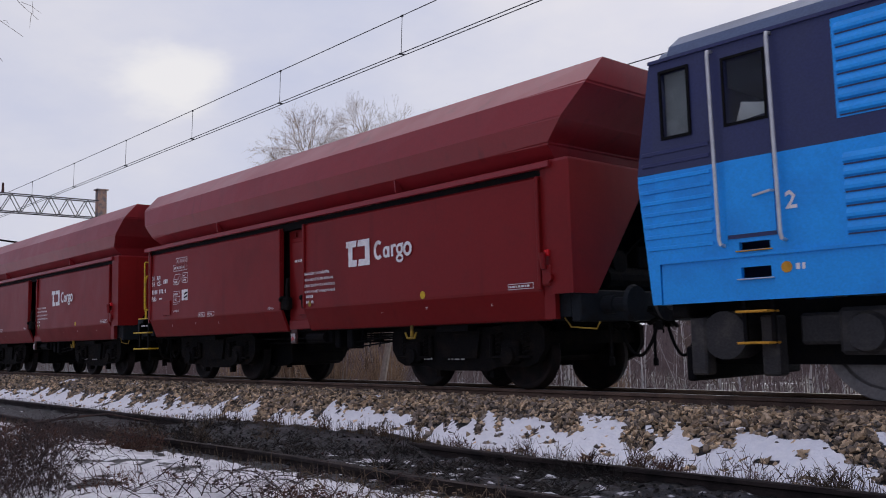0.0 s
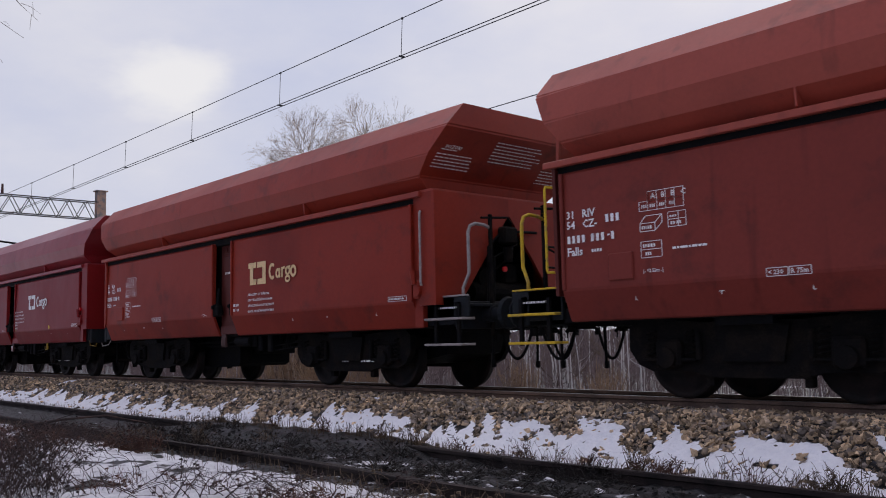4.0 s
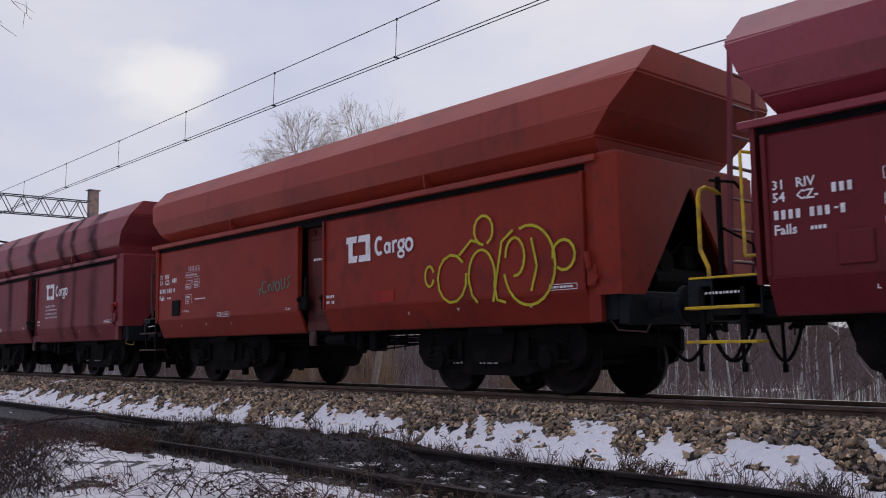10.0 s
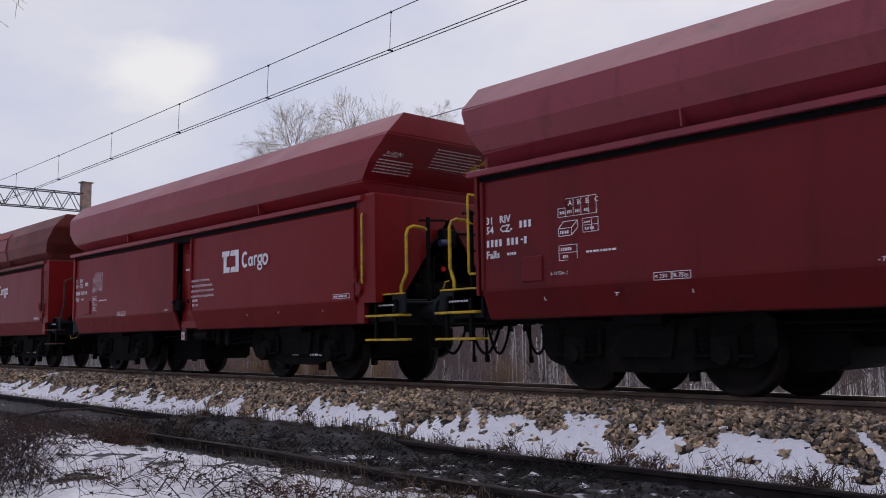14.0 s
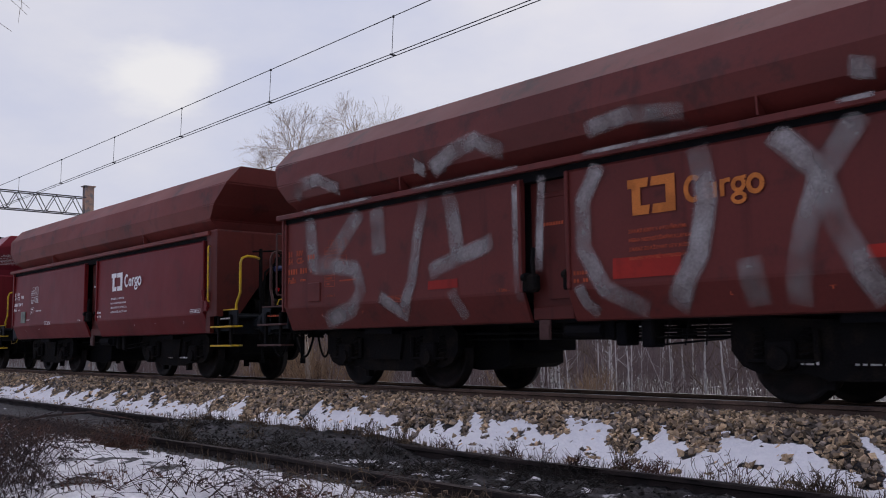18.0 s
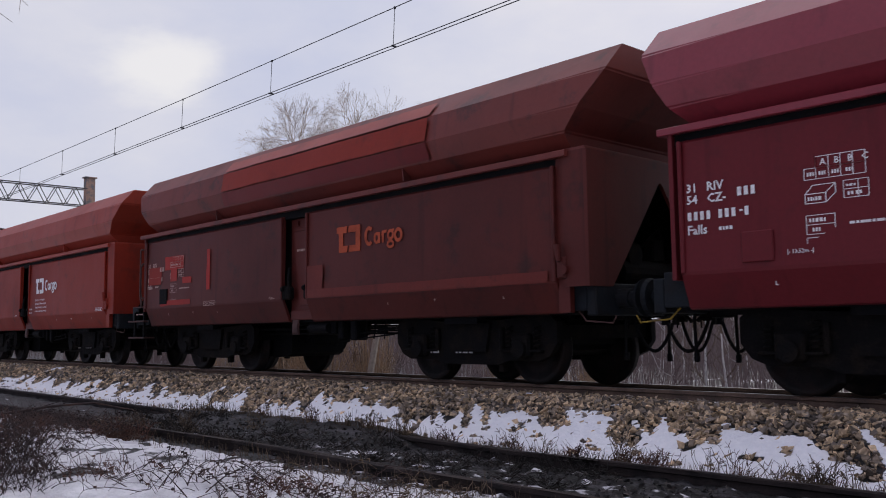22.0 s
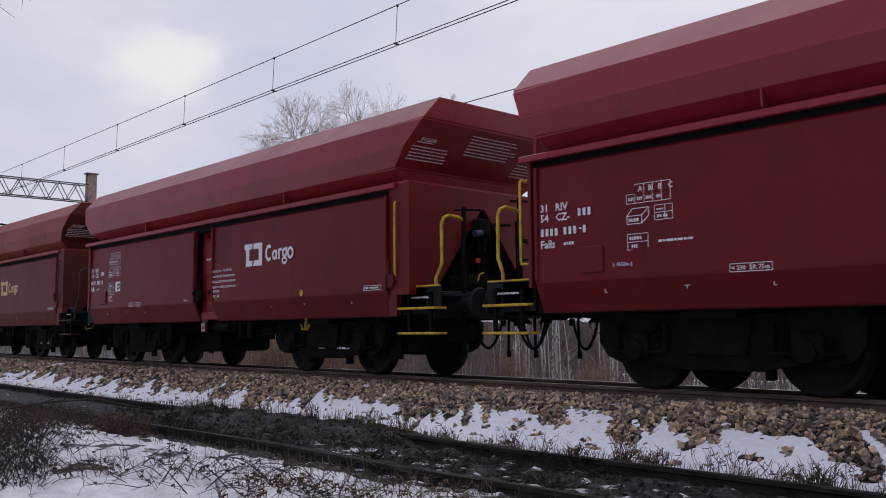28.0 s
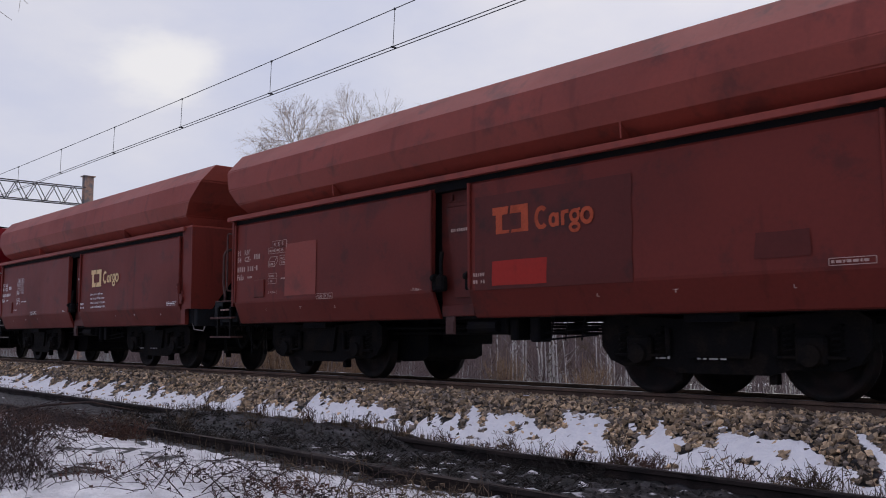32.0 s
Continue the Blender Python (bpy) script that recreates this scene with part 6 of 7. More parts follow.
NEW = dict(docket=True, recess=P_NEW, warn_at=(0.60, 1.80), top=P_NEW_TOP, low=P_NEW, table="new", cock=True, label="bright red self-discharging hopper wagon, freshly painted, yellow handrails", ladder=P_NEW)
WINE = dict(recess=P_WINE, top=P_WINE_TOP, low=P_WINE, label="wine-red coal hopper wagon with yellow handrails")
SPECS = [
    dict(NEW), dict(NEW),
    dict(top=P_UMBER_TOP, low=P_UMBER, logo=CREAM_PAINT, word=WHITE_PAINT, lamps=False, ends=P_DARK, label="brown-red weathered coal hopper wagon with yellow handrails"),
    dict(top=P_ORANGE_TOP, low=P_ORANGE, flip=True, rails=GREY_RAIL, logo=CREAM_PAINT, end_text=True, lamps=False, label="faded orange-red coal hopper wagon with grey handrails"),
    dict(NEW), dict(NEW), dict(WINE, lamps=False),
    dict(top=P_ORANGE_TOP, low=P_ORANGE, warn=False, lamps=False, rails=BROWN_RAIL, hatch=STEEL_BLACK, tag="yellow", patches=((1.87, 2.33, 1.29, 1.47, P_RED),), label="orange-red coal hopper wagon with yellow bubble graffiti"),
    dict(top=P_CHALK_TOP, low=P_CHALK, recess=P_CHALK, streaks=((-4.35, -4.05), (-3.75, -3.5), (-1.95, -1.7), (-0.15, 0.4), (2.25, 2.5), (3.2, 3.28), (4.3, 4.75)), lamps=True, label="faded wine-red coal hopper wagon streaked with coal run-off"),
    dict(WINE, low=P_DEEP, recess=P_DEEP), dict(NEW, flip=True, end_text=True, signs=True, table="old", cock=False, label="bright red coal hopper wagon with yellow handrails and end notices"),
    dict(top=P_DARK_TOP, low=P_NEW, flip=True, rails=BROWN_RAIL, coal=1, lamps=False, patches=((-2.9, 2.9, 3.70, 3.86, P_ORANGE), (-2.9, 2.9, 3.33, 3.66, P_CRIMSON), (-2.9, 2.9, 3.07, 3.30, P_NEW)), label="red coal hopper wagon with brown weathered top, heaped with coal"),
    dict(top=P_SOOTY_SHADE_TOP, low=P_SOOTY_SHADE, rails=BROWN_RAIL, coal=1, logo=ORANGE_PAINT, lamps=False, ink=REDOR_PAINT, patches=((1.22, 2.08, 1.34, 1.57, P_RED), (3.96, 4.6, 1.36, 1.48, P_RED), (-1.87, -1.29, 1.38, 1.50, P_RED)), tag="white", label="brown coal hopper wagon covered in white graffiti letters"),
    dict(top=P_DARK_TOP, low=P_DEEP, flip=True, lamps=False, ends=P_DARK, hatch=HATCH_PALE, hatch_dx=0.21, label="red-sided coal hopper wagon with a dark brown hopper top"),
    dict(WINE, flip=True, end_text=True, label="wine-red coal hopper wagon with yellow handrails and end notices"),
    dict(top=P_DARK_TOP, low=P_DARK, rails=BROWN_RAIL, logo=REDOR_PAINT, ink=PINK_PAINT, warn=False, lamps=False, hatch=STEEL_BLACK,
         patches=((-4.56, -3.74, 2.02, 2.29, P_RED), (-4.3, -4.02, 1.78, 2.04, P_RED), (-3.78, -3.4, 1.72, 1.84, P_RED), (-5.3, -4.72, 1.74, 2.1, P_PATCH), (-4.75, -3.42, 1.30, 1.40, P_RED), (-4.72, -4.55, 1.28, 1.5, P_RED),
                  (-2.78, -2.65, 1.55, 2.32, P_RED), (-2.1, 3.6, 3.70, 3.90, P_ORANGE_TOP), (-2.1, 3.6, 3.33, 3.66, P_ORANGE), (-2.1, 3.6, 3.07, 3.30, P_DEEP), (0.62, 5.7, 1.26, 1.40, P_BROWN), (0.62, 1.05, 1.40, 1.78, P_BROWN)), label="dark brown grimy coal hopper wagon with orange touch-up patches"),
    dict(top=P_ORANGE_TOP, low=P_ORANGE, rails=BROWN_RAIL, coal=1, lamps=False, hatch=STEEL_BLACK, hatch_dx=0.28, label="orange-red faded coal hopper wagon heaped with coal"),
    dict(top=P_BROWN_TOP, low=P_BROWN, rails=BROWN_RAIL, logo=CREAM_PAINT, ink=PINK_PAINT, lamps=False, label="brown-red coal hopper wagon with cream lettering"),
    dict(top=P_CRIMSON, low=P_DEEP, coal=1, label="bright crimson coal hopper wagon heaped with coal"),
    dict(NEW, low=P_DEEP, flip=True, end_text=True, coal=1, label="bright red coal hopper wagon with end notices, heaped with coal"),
    dict(top=P_BROWN_TOP, low=P_BROWN, ends=P_SOOTY_SHADE, flip=True, end_text=True, rails=BROWN_RAIL, coal=1, logo=CREAM_PAINT, lamps=False, warn=False, label="brown-red coal hopper wagon with cream lettering, heaped with coal"),
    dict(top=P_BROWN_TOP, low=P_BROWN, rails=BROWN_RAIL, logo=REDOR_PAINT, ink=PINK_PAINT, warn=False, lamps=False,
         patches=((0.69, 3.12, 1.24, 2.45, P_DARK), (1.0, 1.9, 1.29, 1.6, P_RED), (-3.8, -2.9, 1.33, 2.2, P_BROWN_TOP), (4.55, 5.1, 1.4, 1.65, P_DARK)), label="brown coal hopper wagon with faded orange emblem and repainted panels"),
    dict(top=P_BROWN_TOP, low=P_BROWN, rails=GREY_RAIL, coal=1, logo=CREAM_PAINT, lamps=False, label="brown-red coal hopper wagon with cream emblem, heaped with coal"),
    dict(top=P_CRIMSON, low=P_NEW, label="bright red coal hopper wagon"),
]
OFFSETS = (0.0, 0.0, 0.0, -0.12, 0.02, 0.0, 0.0, 0.06, 0.03, 0.04, 0.0, -0.04, 0.06, -0.12, -0.14, 0.05, 0.12, 0.12, 0.05, -0.16, -0.16, -0.03, 0.08, 0.08)
LOGO_DX = (1.22, 1.22, 0.75, 0.64, 1.22, 1.21, 0.75, 0.62, 0.72, 0.74, 1.22, 0.88, 0.88, 0.86, 0.75, 0.85, 0.52, 0.59, 0.76, 1.20, 0.63, 0.45, 0.70, 0.75)
LOGO_TOP = (2.24, 2.24, 2.37, 2.18, 2.25, 2.25, 2.41, 2.33, 2.40, 2.48, 2.30, 2.40, 2.42, 2.30, 2.47, 2.33, 2.25, 2.31, 2.43, 2.24, 2.19, 2.28, 2.22, 2.35)
TABLE_DX = {7: 0.12, 9: 0.15, 11: 0.35, 13: 0.33, 14: 0.22, 18: 0.22, 20: 0.33, 22: 0.2}    # the load table stands further along on these
for k, spec in enumerate(SPECS):
    spec["logo_dx"], spec["logo_top"] = LOGO_DX[k], LOGO_TOP[k]
    spec["table_dx"] = TABLE_DX.get(k, 0.0)
    TRAIN.append((build_wagon(k, spec), -k * PITCH - 1.4 + OFFSETS[k]))


# ---- locomotive at the head of the train ----
LOCO_BLUE = material("light_blue_locomotive_paint", (0.010, 0.33, 0.86), 0.42, 0, 0.15, 1.2, 40, 0.05, (0.010, 0.27, 0.74), (0.45, 0.7))
LOCO_ROOF = material("slate_blue_roof_paint", (0.05, 0.085, 0.17), 0.45, 0, 0.2, 1.0, 40, 0.05, (0.04, 0.06, 0.12))
LOCO_GREY = material("grimy_bogie_grey", (0.035, 0.034, 0.034), 0.7, 0, 0.4, 4, 40, 0.3, (0.06, 0.055, 0.05))
TYRE = material("bare_wheel_tyre", (0.20, 0.19, 0.18), 0.5, 0.4, 0.25, 4, 40, 0.1)
CHROME = material("brushed_steel_handrail", (0.62, 0.62, 0.60), 0.35, 0.6, 0.12, 8, 60, 0.0)
AMBER = material("amber_step_paint", (0.62, 0.30, 0.03), 0.6, 0, 0.2, 6, 60, 0.0)
REFLECTION_GREY = material("grey_window_reflection", (0.24, 0.25, 0.25), 0.8, 0, 0.2, 3, 60, 0.0, (0.17, 0.18, 0.18))
BLIND = material("pale_window_blind", (0.55, 0.54, 0.52), 0.8, 0, 0.1, 6, 60, 0.0)
GLASS = bpy.data.materials.new("cab_glass")
GLASS.use_nodes = True
gp = GLASS.node_tree.nodes["Principled BSDF"]
gp.inputs["Base Color"].default_value, gp.inputs["Roughness"].default_value = (0.85, 0.9, 0.9, 1), 0.03
gp.inputs["Transmission Weight"].default_value, gp.inputs["IOR"].default_value = 1.0, 1.3

LOCO_LEN = 15.6


def wall_with_holes(x0, x1, z0, z1, holes, y0, y1):
    """A wall along x between two depths, with rectangular openings (x0, x1, z0, z1) cut through it."""
    xs = sorted({x0, x1, *[v for h in holes for v in h[:2]]})
    zs = sorted({z0, z1, *[v for h in holes for v in h[2:]]})
    bm = B()
    for a, b in zip(xs, xs[1:]):
        for c, d in zip(zs, zs[1:]):
            if not any(h[0] <= a and b <= h[1] and h[2] <= c and d <= h[3] for h in holes):
                box(bm, a, b, y0, y1, c, d)
    bmesh.ops.remove_doubles(bm, verts=list(bm.verts), dist=1e-5)
    return bm


def build_locomotive():
    lo = tagged(new("electric_locomotive"), "blue electric locomotive with navy upper band and steel door handrails", "locomotive")
    win, dwin = (0.15, 0.46, 2.80, 3.50), (0.90, 1.32, 2.80, 3.46)
    for s in (-1, 1):
        y0, y1 = sorted((s * 1.47, s * 1.41))
        part("side_wall", wall_with_holes(0.0, LOCO_LEN, 1.45, 2.42, [(0.95, 1.28, 1.50, 1.58)] if s < 0 else [], y0, y1), LOCO_BLUE, lo)
        part("upper_wall", wall_with_holes(0.0, LOCO_LEN, 2.42, 3.64, [win, dwin], y0, y1), LOCO_NAVY, lo, "navy upper side wall")
        part("skirt", wall_with_holes(0.03, LOCO_LEN - 0.03, 1.0, 1.45, [(0.95, 1.27, 1.22, 1.33)] if s < 0 else [], *sorted((s * 1.46, s * 1.40))), LOCO_BLUE, lo)
        part("waist_rib", box(B(), 0.02, LOCO_LEN, *sorted((s * 1.465, s * 1.485)), 1.43, 1.46), LOCO_BLUE, lo)
        part("gutter", box(B(), 0.0, LOCO_LEN, *sorted((s * 1.46, s * 1.50)), 3.63, 3.665), LOCO_NAVY, lo)
    for x in (0.0, LOCO_LEN - 0.06):
        prism_bm = prism(B(), [(-1.41, 1.0), (1.41, 1.0), (1.41, 3.64), (-1.41, 3.64)], 'x', x, x + 0.06)
        part("end_wall", prism_bm, LOCO_NAVY, lo)
    part("cab_nose", prism(B(), [(0.01, 1.0), (-0.10, 1.0), (-0.22, 2.30), (-0.22, 2.42), (0.01, 2.42)], 'y', -1.465, 1.465), LOCO_BLUE, lo, "light blue raked cab end")
    part("cab_brow", prism(B(), [(0.01, 2.424), (-0.22, 2.424), (-0.21, 2.50), (-0.01, 3.62), (0.01, 3.62)], 'y', -1.465, 1.465), LOCO_NAVY, lo, "navy raked windscreen end")
    roof = B()
    prism(roof, [(-1.47, 3.64), (-1.40, 3.80), (-1.18, 3.96), (-0.7, 4.08), (0.7, 4.08), (1.18, 3.96), (1.40, 3.80), (1.47, 3.64)], 'x', 0.22, LOCO_LEN - 0.22)
    prism(roof, [(-1.44, 3.64), (-1.3, 3.78), (-1.1, 3.88), (1.1, 3.88), (1.3, 3.78), (1.44, 3.64)], 'x', 0.06, 0.24)
    part("roof", roof, LOCO_ROOF, lo, "slate blue curved roof")
    # cab ribs, louvre panels and openings
    for i in range(7):
        z = 1.58 + i * 0.125
        part("rib", box(B(), -0.13 - 0.011 * i, 0.68, -1.482, -1.462, z, z + 0.045, 0.006), LOCO_BLUE, lo)
    for z in (2.50, 2.62):
        part("rib", box(B(), -0.15, 0.68, -1.482, -1.462, z, z + 0.045, 0.006), LOCO_NAVY, lo)
    for x0 in (2.04, 4.9, 7.8, 10.7):
        for z0, n, name in ((1.56, 6, "louvre"), (2.66, 7, "louvre")):
            panel = part("louvre_panel", box(B(), x0 - 0.03, x0 + 2.4, -1.478, -1.465, z0 - 0.03, z0 + n * 0.128 + 0.02), LOCO_BLUE, lo, "light blue ribbed panel")
            for i in range(n):
                z = z0 + i * 0.128
                # navy strip drawn as the shadow beneath each louvre
                part("louvre_gap", box(B(), x0, x0 + 2.32, -1.4815, -1.476, z - 0.016, z - 0.001), LOCO_NAVY, panel, "dark painted shadow line under a louvre")
                part(name, prism(B(), [(-1.476, z), (-1.500, z + 0.02), (-1.500, z + 0.05), (-1.476, z + 0.105)], 'x', x0, x0 + 2.34), LOCO_BLUE, panel)
    part("round_vent", tube(B(), [(3.05, -1.51, 3.3), (3.05, -1.45, 3.3)], 0.26, seg=24), STEEL_BLACK, lo, "dark round vent")
    door = part("door", wall_with_holes(0.84, 1.36, 1.62, 3.56, [dwin], -1.482, -1.468), LOCO_NAVY, lo, "cab door with steel handrails")
    part("door_foot", box(B(), 0.84, 1.36, -1.486, -1.470, 1.66, 2.42), LOCO_BLUE, door, "light blue lower door panel")
    part("door_handle", tube(B(), [(1.16, -1.53, 2.02), (1.34, -1.53, 2.05), (1.36, -1.49, 2.05)], 0.014, seg=6), CHROME, door)
    for name, (x0, x1, z0, z1) in (("side_window", win), ("door_window", dwin)):
        f = part(name, wall_with_holes(x0 - 0.03, x1 + 0.03, z0 - 0.03, z1 + 0.03, [(x0, x1, z0, z1)], -1.492, -1.466), STEEL_BLACK, lo, "rubber-framed window")
        g = part("pane", box(B(), x0, x1, -1.455, -1.449, z0, z1), GLASS, f, "cab window glass")
        g.visible_shadow = False
    # added grey sheet that gives the side window its sky reflection
    part("blind", box(B(), 0.10, 0.50, -1.40, -1.395, 2.76, 3.52), REFLECTION_GREY, lo, "grey sheet standing in for sky reflected in the window")
    part("papers", prism(B(), [(0.95, 2.82), (1.02, 3.02), (1.30, 2.96), (1.30, 2.86)], 'y', -1.38, -1.375), BLIND, lo, "pale papers behind the glass")
    for x, top in ((0.76, 3.58), (1.41, 3.60)):
        part("door_rail", tube(B(), [(x, -1.47, top + 0.01), (x, -1.545, top), (x, -1.55, top - 0.05), (x + 0.02, -1.55, 1.62), (x + 0.03, -1.545, 1.57), (x + 0.03, -1.47, 1.56)], 0.020, seg=8), CHROME, lo, "steel handrail")
    for z in (1.495, 1.215):
        part("foothold", box(B(), 0.92, 1.30, -1.50, -1.40, z - 0.012, z, 0.004), AMBER if z > 1.3 else CHROME, lo, "worn foothold edge")
    for z in (0.89, 0.58):
        part("step", box(B(), 0.88, 1.22, -1.50, -1.25, z - 0.012, z + 0.012, 0.006), AMBER, lo, "amber-edged step")
    for x in (0.90, 1.20):
        part("step_hanger", box(B(), x - 0.02, x + 0.02, -1.36, -1.32, 0.56, 1.1), STEEL_BLACK, lo)
    digit = part("digit", font_mesh("2", 0.24, 0.006), WHITE_PAINT, lo, "white painted digit")
    digit.matrix_basis = pose(1.46, -1.477, 1.86)
    part("earthing_mark", tube(B(), [(1.43, -1.47, 1.30), (1.43, -1.465, 1.30)], 0.055, seg=16), AMBER, lo, "round amber mark")
    part("number_lettering", bars(B(), 1.52, 1.27, -1.463, (0.04, 0.03), 0.06), WHITE_PAINT, lo)
    # running gear
    for x in (0.55, LOCO_LEN - 0.55):
        part("buffer_beam", box(B(), x - 0.5, x - 0.3, -1.35, 1.35, 0.85, 1.2, 0.02), STEEL_BLACK, lo)
    for y in (-0.875, 0.875):
        bf = tube(B(), [(0.05, y, 1.06), (-0.28, y, 1.06)], 0.12, 0.10, seg=16)
        tube(bf, [(-0.30, y, 1.06), (-0.35, y, 1.06)], 0.23, 0.21, seg=18)
        part("buffer", bf, LOCO_GREY, lo)
    part("air_reservoir", tube(B(), [(0.62, -1.28, 0.66), (0.62, -0.4, 0.66)], 0.25, 0.25, seg=20), LOCO_GREY, lo)
    part("plough", box(B(), 0.1, 0.2, -1.2, 1.2, 0.18, 0.55, 0.02), STEEL_BLACK, lo)
    for u in (0.32, 1.12):
        part("sand_pipe", box(B(), u - 0.09, u + 0.09, -1.3, -1.1, 0.25, 0.85, 0.02), LOCO_GREY, lo)
    part("undergear", box(B(), 0.3, LOCO_LEN - 0.3, -0.9, 0.9, 0.35, 1.0), STEEL_BLACK, lo)
    for c in (3.65, LOCO_LEN - 3.65):
        bog = part("bogie", box(B(), -2.3, 2.3, -1.12, -0.98, 0.55, 0.86, 0.03), LOCO_GREY, lo, "dusty grey bogie")
        bog.matrix_basis = pose(c, 0, 0)
        part("side_beam", box(B(), -2.3, 2.3, 0.98, 1.12, 0.55, 0.86, 0.03), LOCO_GREY, bog)
        for dx in (-1.6, 1.6):
            bm = B()
            for s in (-1, 1):
                lathe(bm, [(0.08, s * 0.85), (0.2, s * 0.83), (0.22, s * 0.78), (0.50, s * 0.77), (0.52, s * 0.815), (0.625, s * 0.815), (0.63, s * 0.71), (0.655, s * 0.70), (0.652, s * 0.68), (0.2, s * 0.68), (0.08, s * 0.66)], (0, 0, 0), 40)
            tube(bm, [(0, -0.9, 0), (0, 0.9, 0)], 0.09, seg=12)
            bmesh.ops.recalc_face_normals(bm, faces=list(bm.faces))
            ws = part("wheelset", bm, TYRE, bog, "bare-rimmed driving wheels")
            ws.matrix_basis = pose(dx, 0, 0.625)
            LOCO_WHEELS.append((c + dx, ws, dx, 0.625, 0.625))
            ab = box(B(), dx - 0.28, dx + 0.28, -1.22, -1.0, 0.45, 0.90, 0.04)
            tube(ab, [(dx, -1.22, 0.66), (dx, -1.30, 0.66)], 0.20, 0.17, seg=20)
            part("axle_box", ab, LOCO_GREY, bog)
            part("damper", tube(B(), [(dx + 0.36, -1.26, 0.42), (dx + 0.36, -1.26, 0.92)], 0.05, seg=10), LOCO_GREY, bog)
    return lo


for m in (LOCO_BLUE, LOCO_NAVY, LOCO_ROOF):
    m.node_tree.nodes["Principled BSDF"].inputs["Specular IOR Level"].default_value = 0.4
LOCO_WHEELS = []
loco = build_locomotive()
LOCO_AT = 6.07


# ---- trees, brush and weeds ----
class Sticks:
    """Collects many thin tapered sticks into one mesh."""

    def __init__(self):
        self.v, self.f = [], []

    def add(self, pts, r0, r1, seg=3):
        n0 = len(self.v)
        pts = [Vector(p) for p in pts]
        m = len(pts)
        for i, p in enumerate(pts):
            d = (pts[min(i + 1, m - 1)] - pts[max(i - 1, 0)])
            d = d.normalized() if d.length > 1e-9 else Vector((0, 0, 1))
            a = d.orthogonal().normalized()
            b = d.cross(a)
            r = r0 + (r1 - r0) * i / max(1, m - 1)
            for k in range(seg):
                w = 2 * math.pi * k / seg
                self.v.append(p + r * (math.cos(w) * a + math.sin(w) * b))
        for i in range(m - 1):
            for k in range(seg):
                a, b = n0 + i * seg + k, n0 + i * seg + (k + 1) % seg
                self.f.append((a, b, b + seg, a + seg))

    def mesh(self, name):
        me = bpy.data.meshes.new(name)
        me.from_pydata([tuple(p) for p in self.v], [], self.f)
        return me


def grow(big, small, p, d, length, r, depth, rnd, spread, cut, droop=0.0, kink=0.22):
    """Grows a branch and its side shoots; thick ones go to one mesh, thin ones to the other."""
    n = 4 if depth > 1 else 3
    pts, q, w = [p.copy()], p.copy(), d.copy()
    for i in range(n):
        w = (w + Vector((rnd.uniform(-1, 1), rnd.uniform(-1, 1), rnd.uniform(-0.7, 1) - droop)) * kink).normalized()
        q = q + w * length / n
        pts.append(q.copy())
    (big if depth >= cut else small).add(pts, r, r * 0.55, 5 if depth >= cut else 3)
    if depth == 0:
        return
    k = rnd.choice((3, 4, 4, 5)) if depth > 1 else rnd.choice((3, 4, 5))
    for i in range(k):
        u = rnd.uniform(0.35, 1.0)
        j = min(n - 1, int(u * n))
        o = pts[j].lerp(pts[j + 1], u * n - j)
        side = Vector((rnd.uniform(-1, 1), rnd.uniform(-1, 1), rnd.uniform(-0.35, 0.8))).normalized()
        nd = (w * (1 - spread) + side * spread).normalized()
        grow(big, small, o, nd, length * rnd.uniform(0.5, 0.78), max(r * 0.5, 0.006), depth - 1, rnd, spread, cut, droop, kink)


def bare_tree(name, x, y, z, height, r, seed, label, depth=5, mat=None, twig=None, spread=0.55, cut=3, lean=(0, 0), limbs=9):
    t = tagged(new(name), label, "tree")
    t.location = (x, y, z)
    rnd = random.Random(seed)
    big, small = Sticks(), Sticks()
    trunk = [Vector((0, 0, -0.3))]
    n = 7
    for i in range(1, n + 1):
        u = i / n
        trunk.append(Vector((lean[0] * u + rnd.uniform(-0.03, 0.03) * height * 0.25, lean[1] * u + rnd.uniform(-0.03, 0.03) * height * 0.25, height * 0.62 * u)))
    big.add(trunk, r, r * 0.45, 8)
    for i in range(limbs):
        u = rnd.uniform(0.30, 1.0)
        j = min(n - 1, int(u * n))
        o = trunk[j].lerp(trunk[j + 1], u * n - j)
        a = rnd.uniform(0, 6.3)
        d = Vector((math.cos(a), math.sin(a), rnd.uniform(0.5, 1.4))).normalized()
        grow(big, small, o, d, height * rnd.uniform(0.20, 0.32), r * 0.4 * (1.1 - 0.5 * u), depth - 2, rnd, spread, cut)
    grow(big, small, trunk[-1], Vector((0, 0, 1)), height * 0.28, r * 0.42, depth - 1, rnd, spread, cut)
    part("trunk", big.mesh("trunk"), mat or BARK, t)
    if small.v:
        part("crown", small.mesh("crown"), twig or TWIG, t, "bare leafless twigs")
    return t


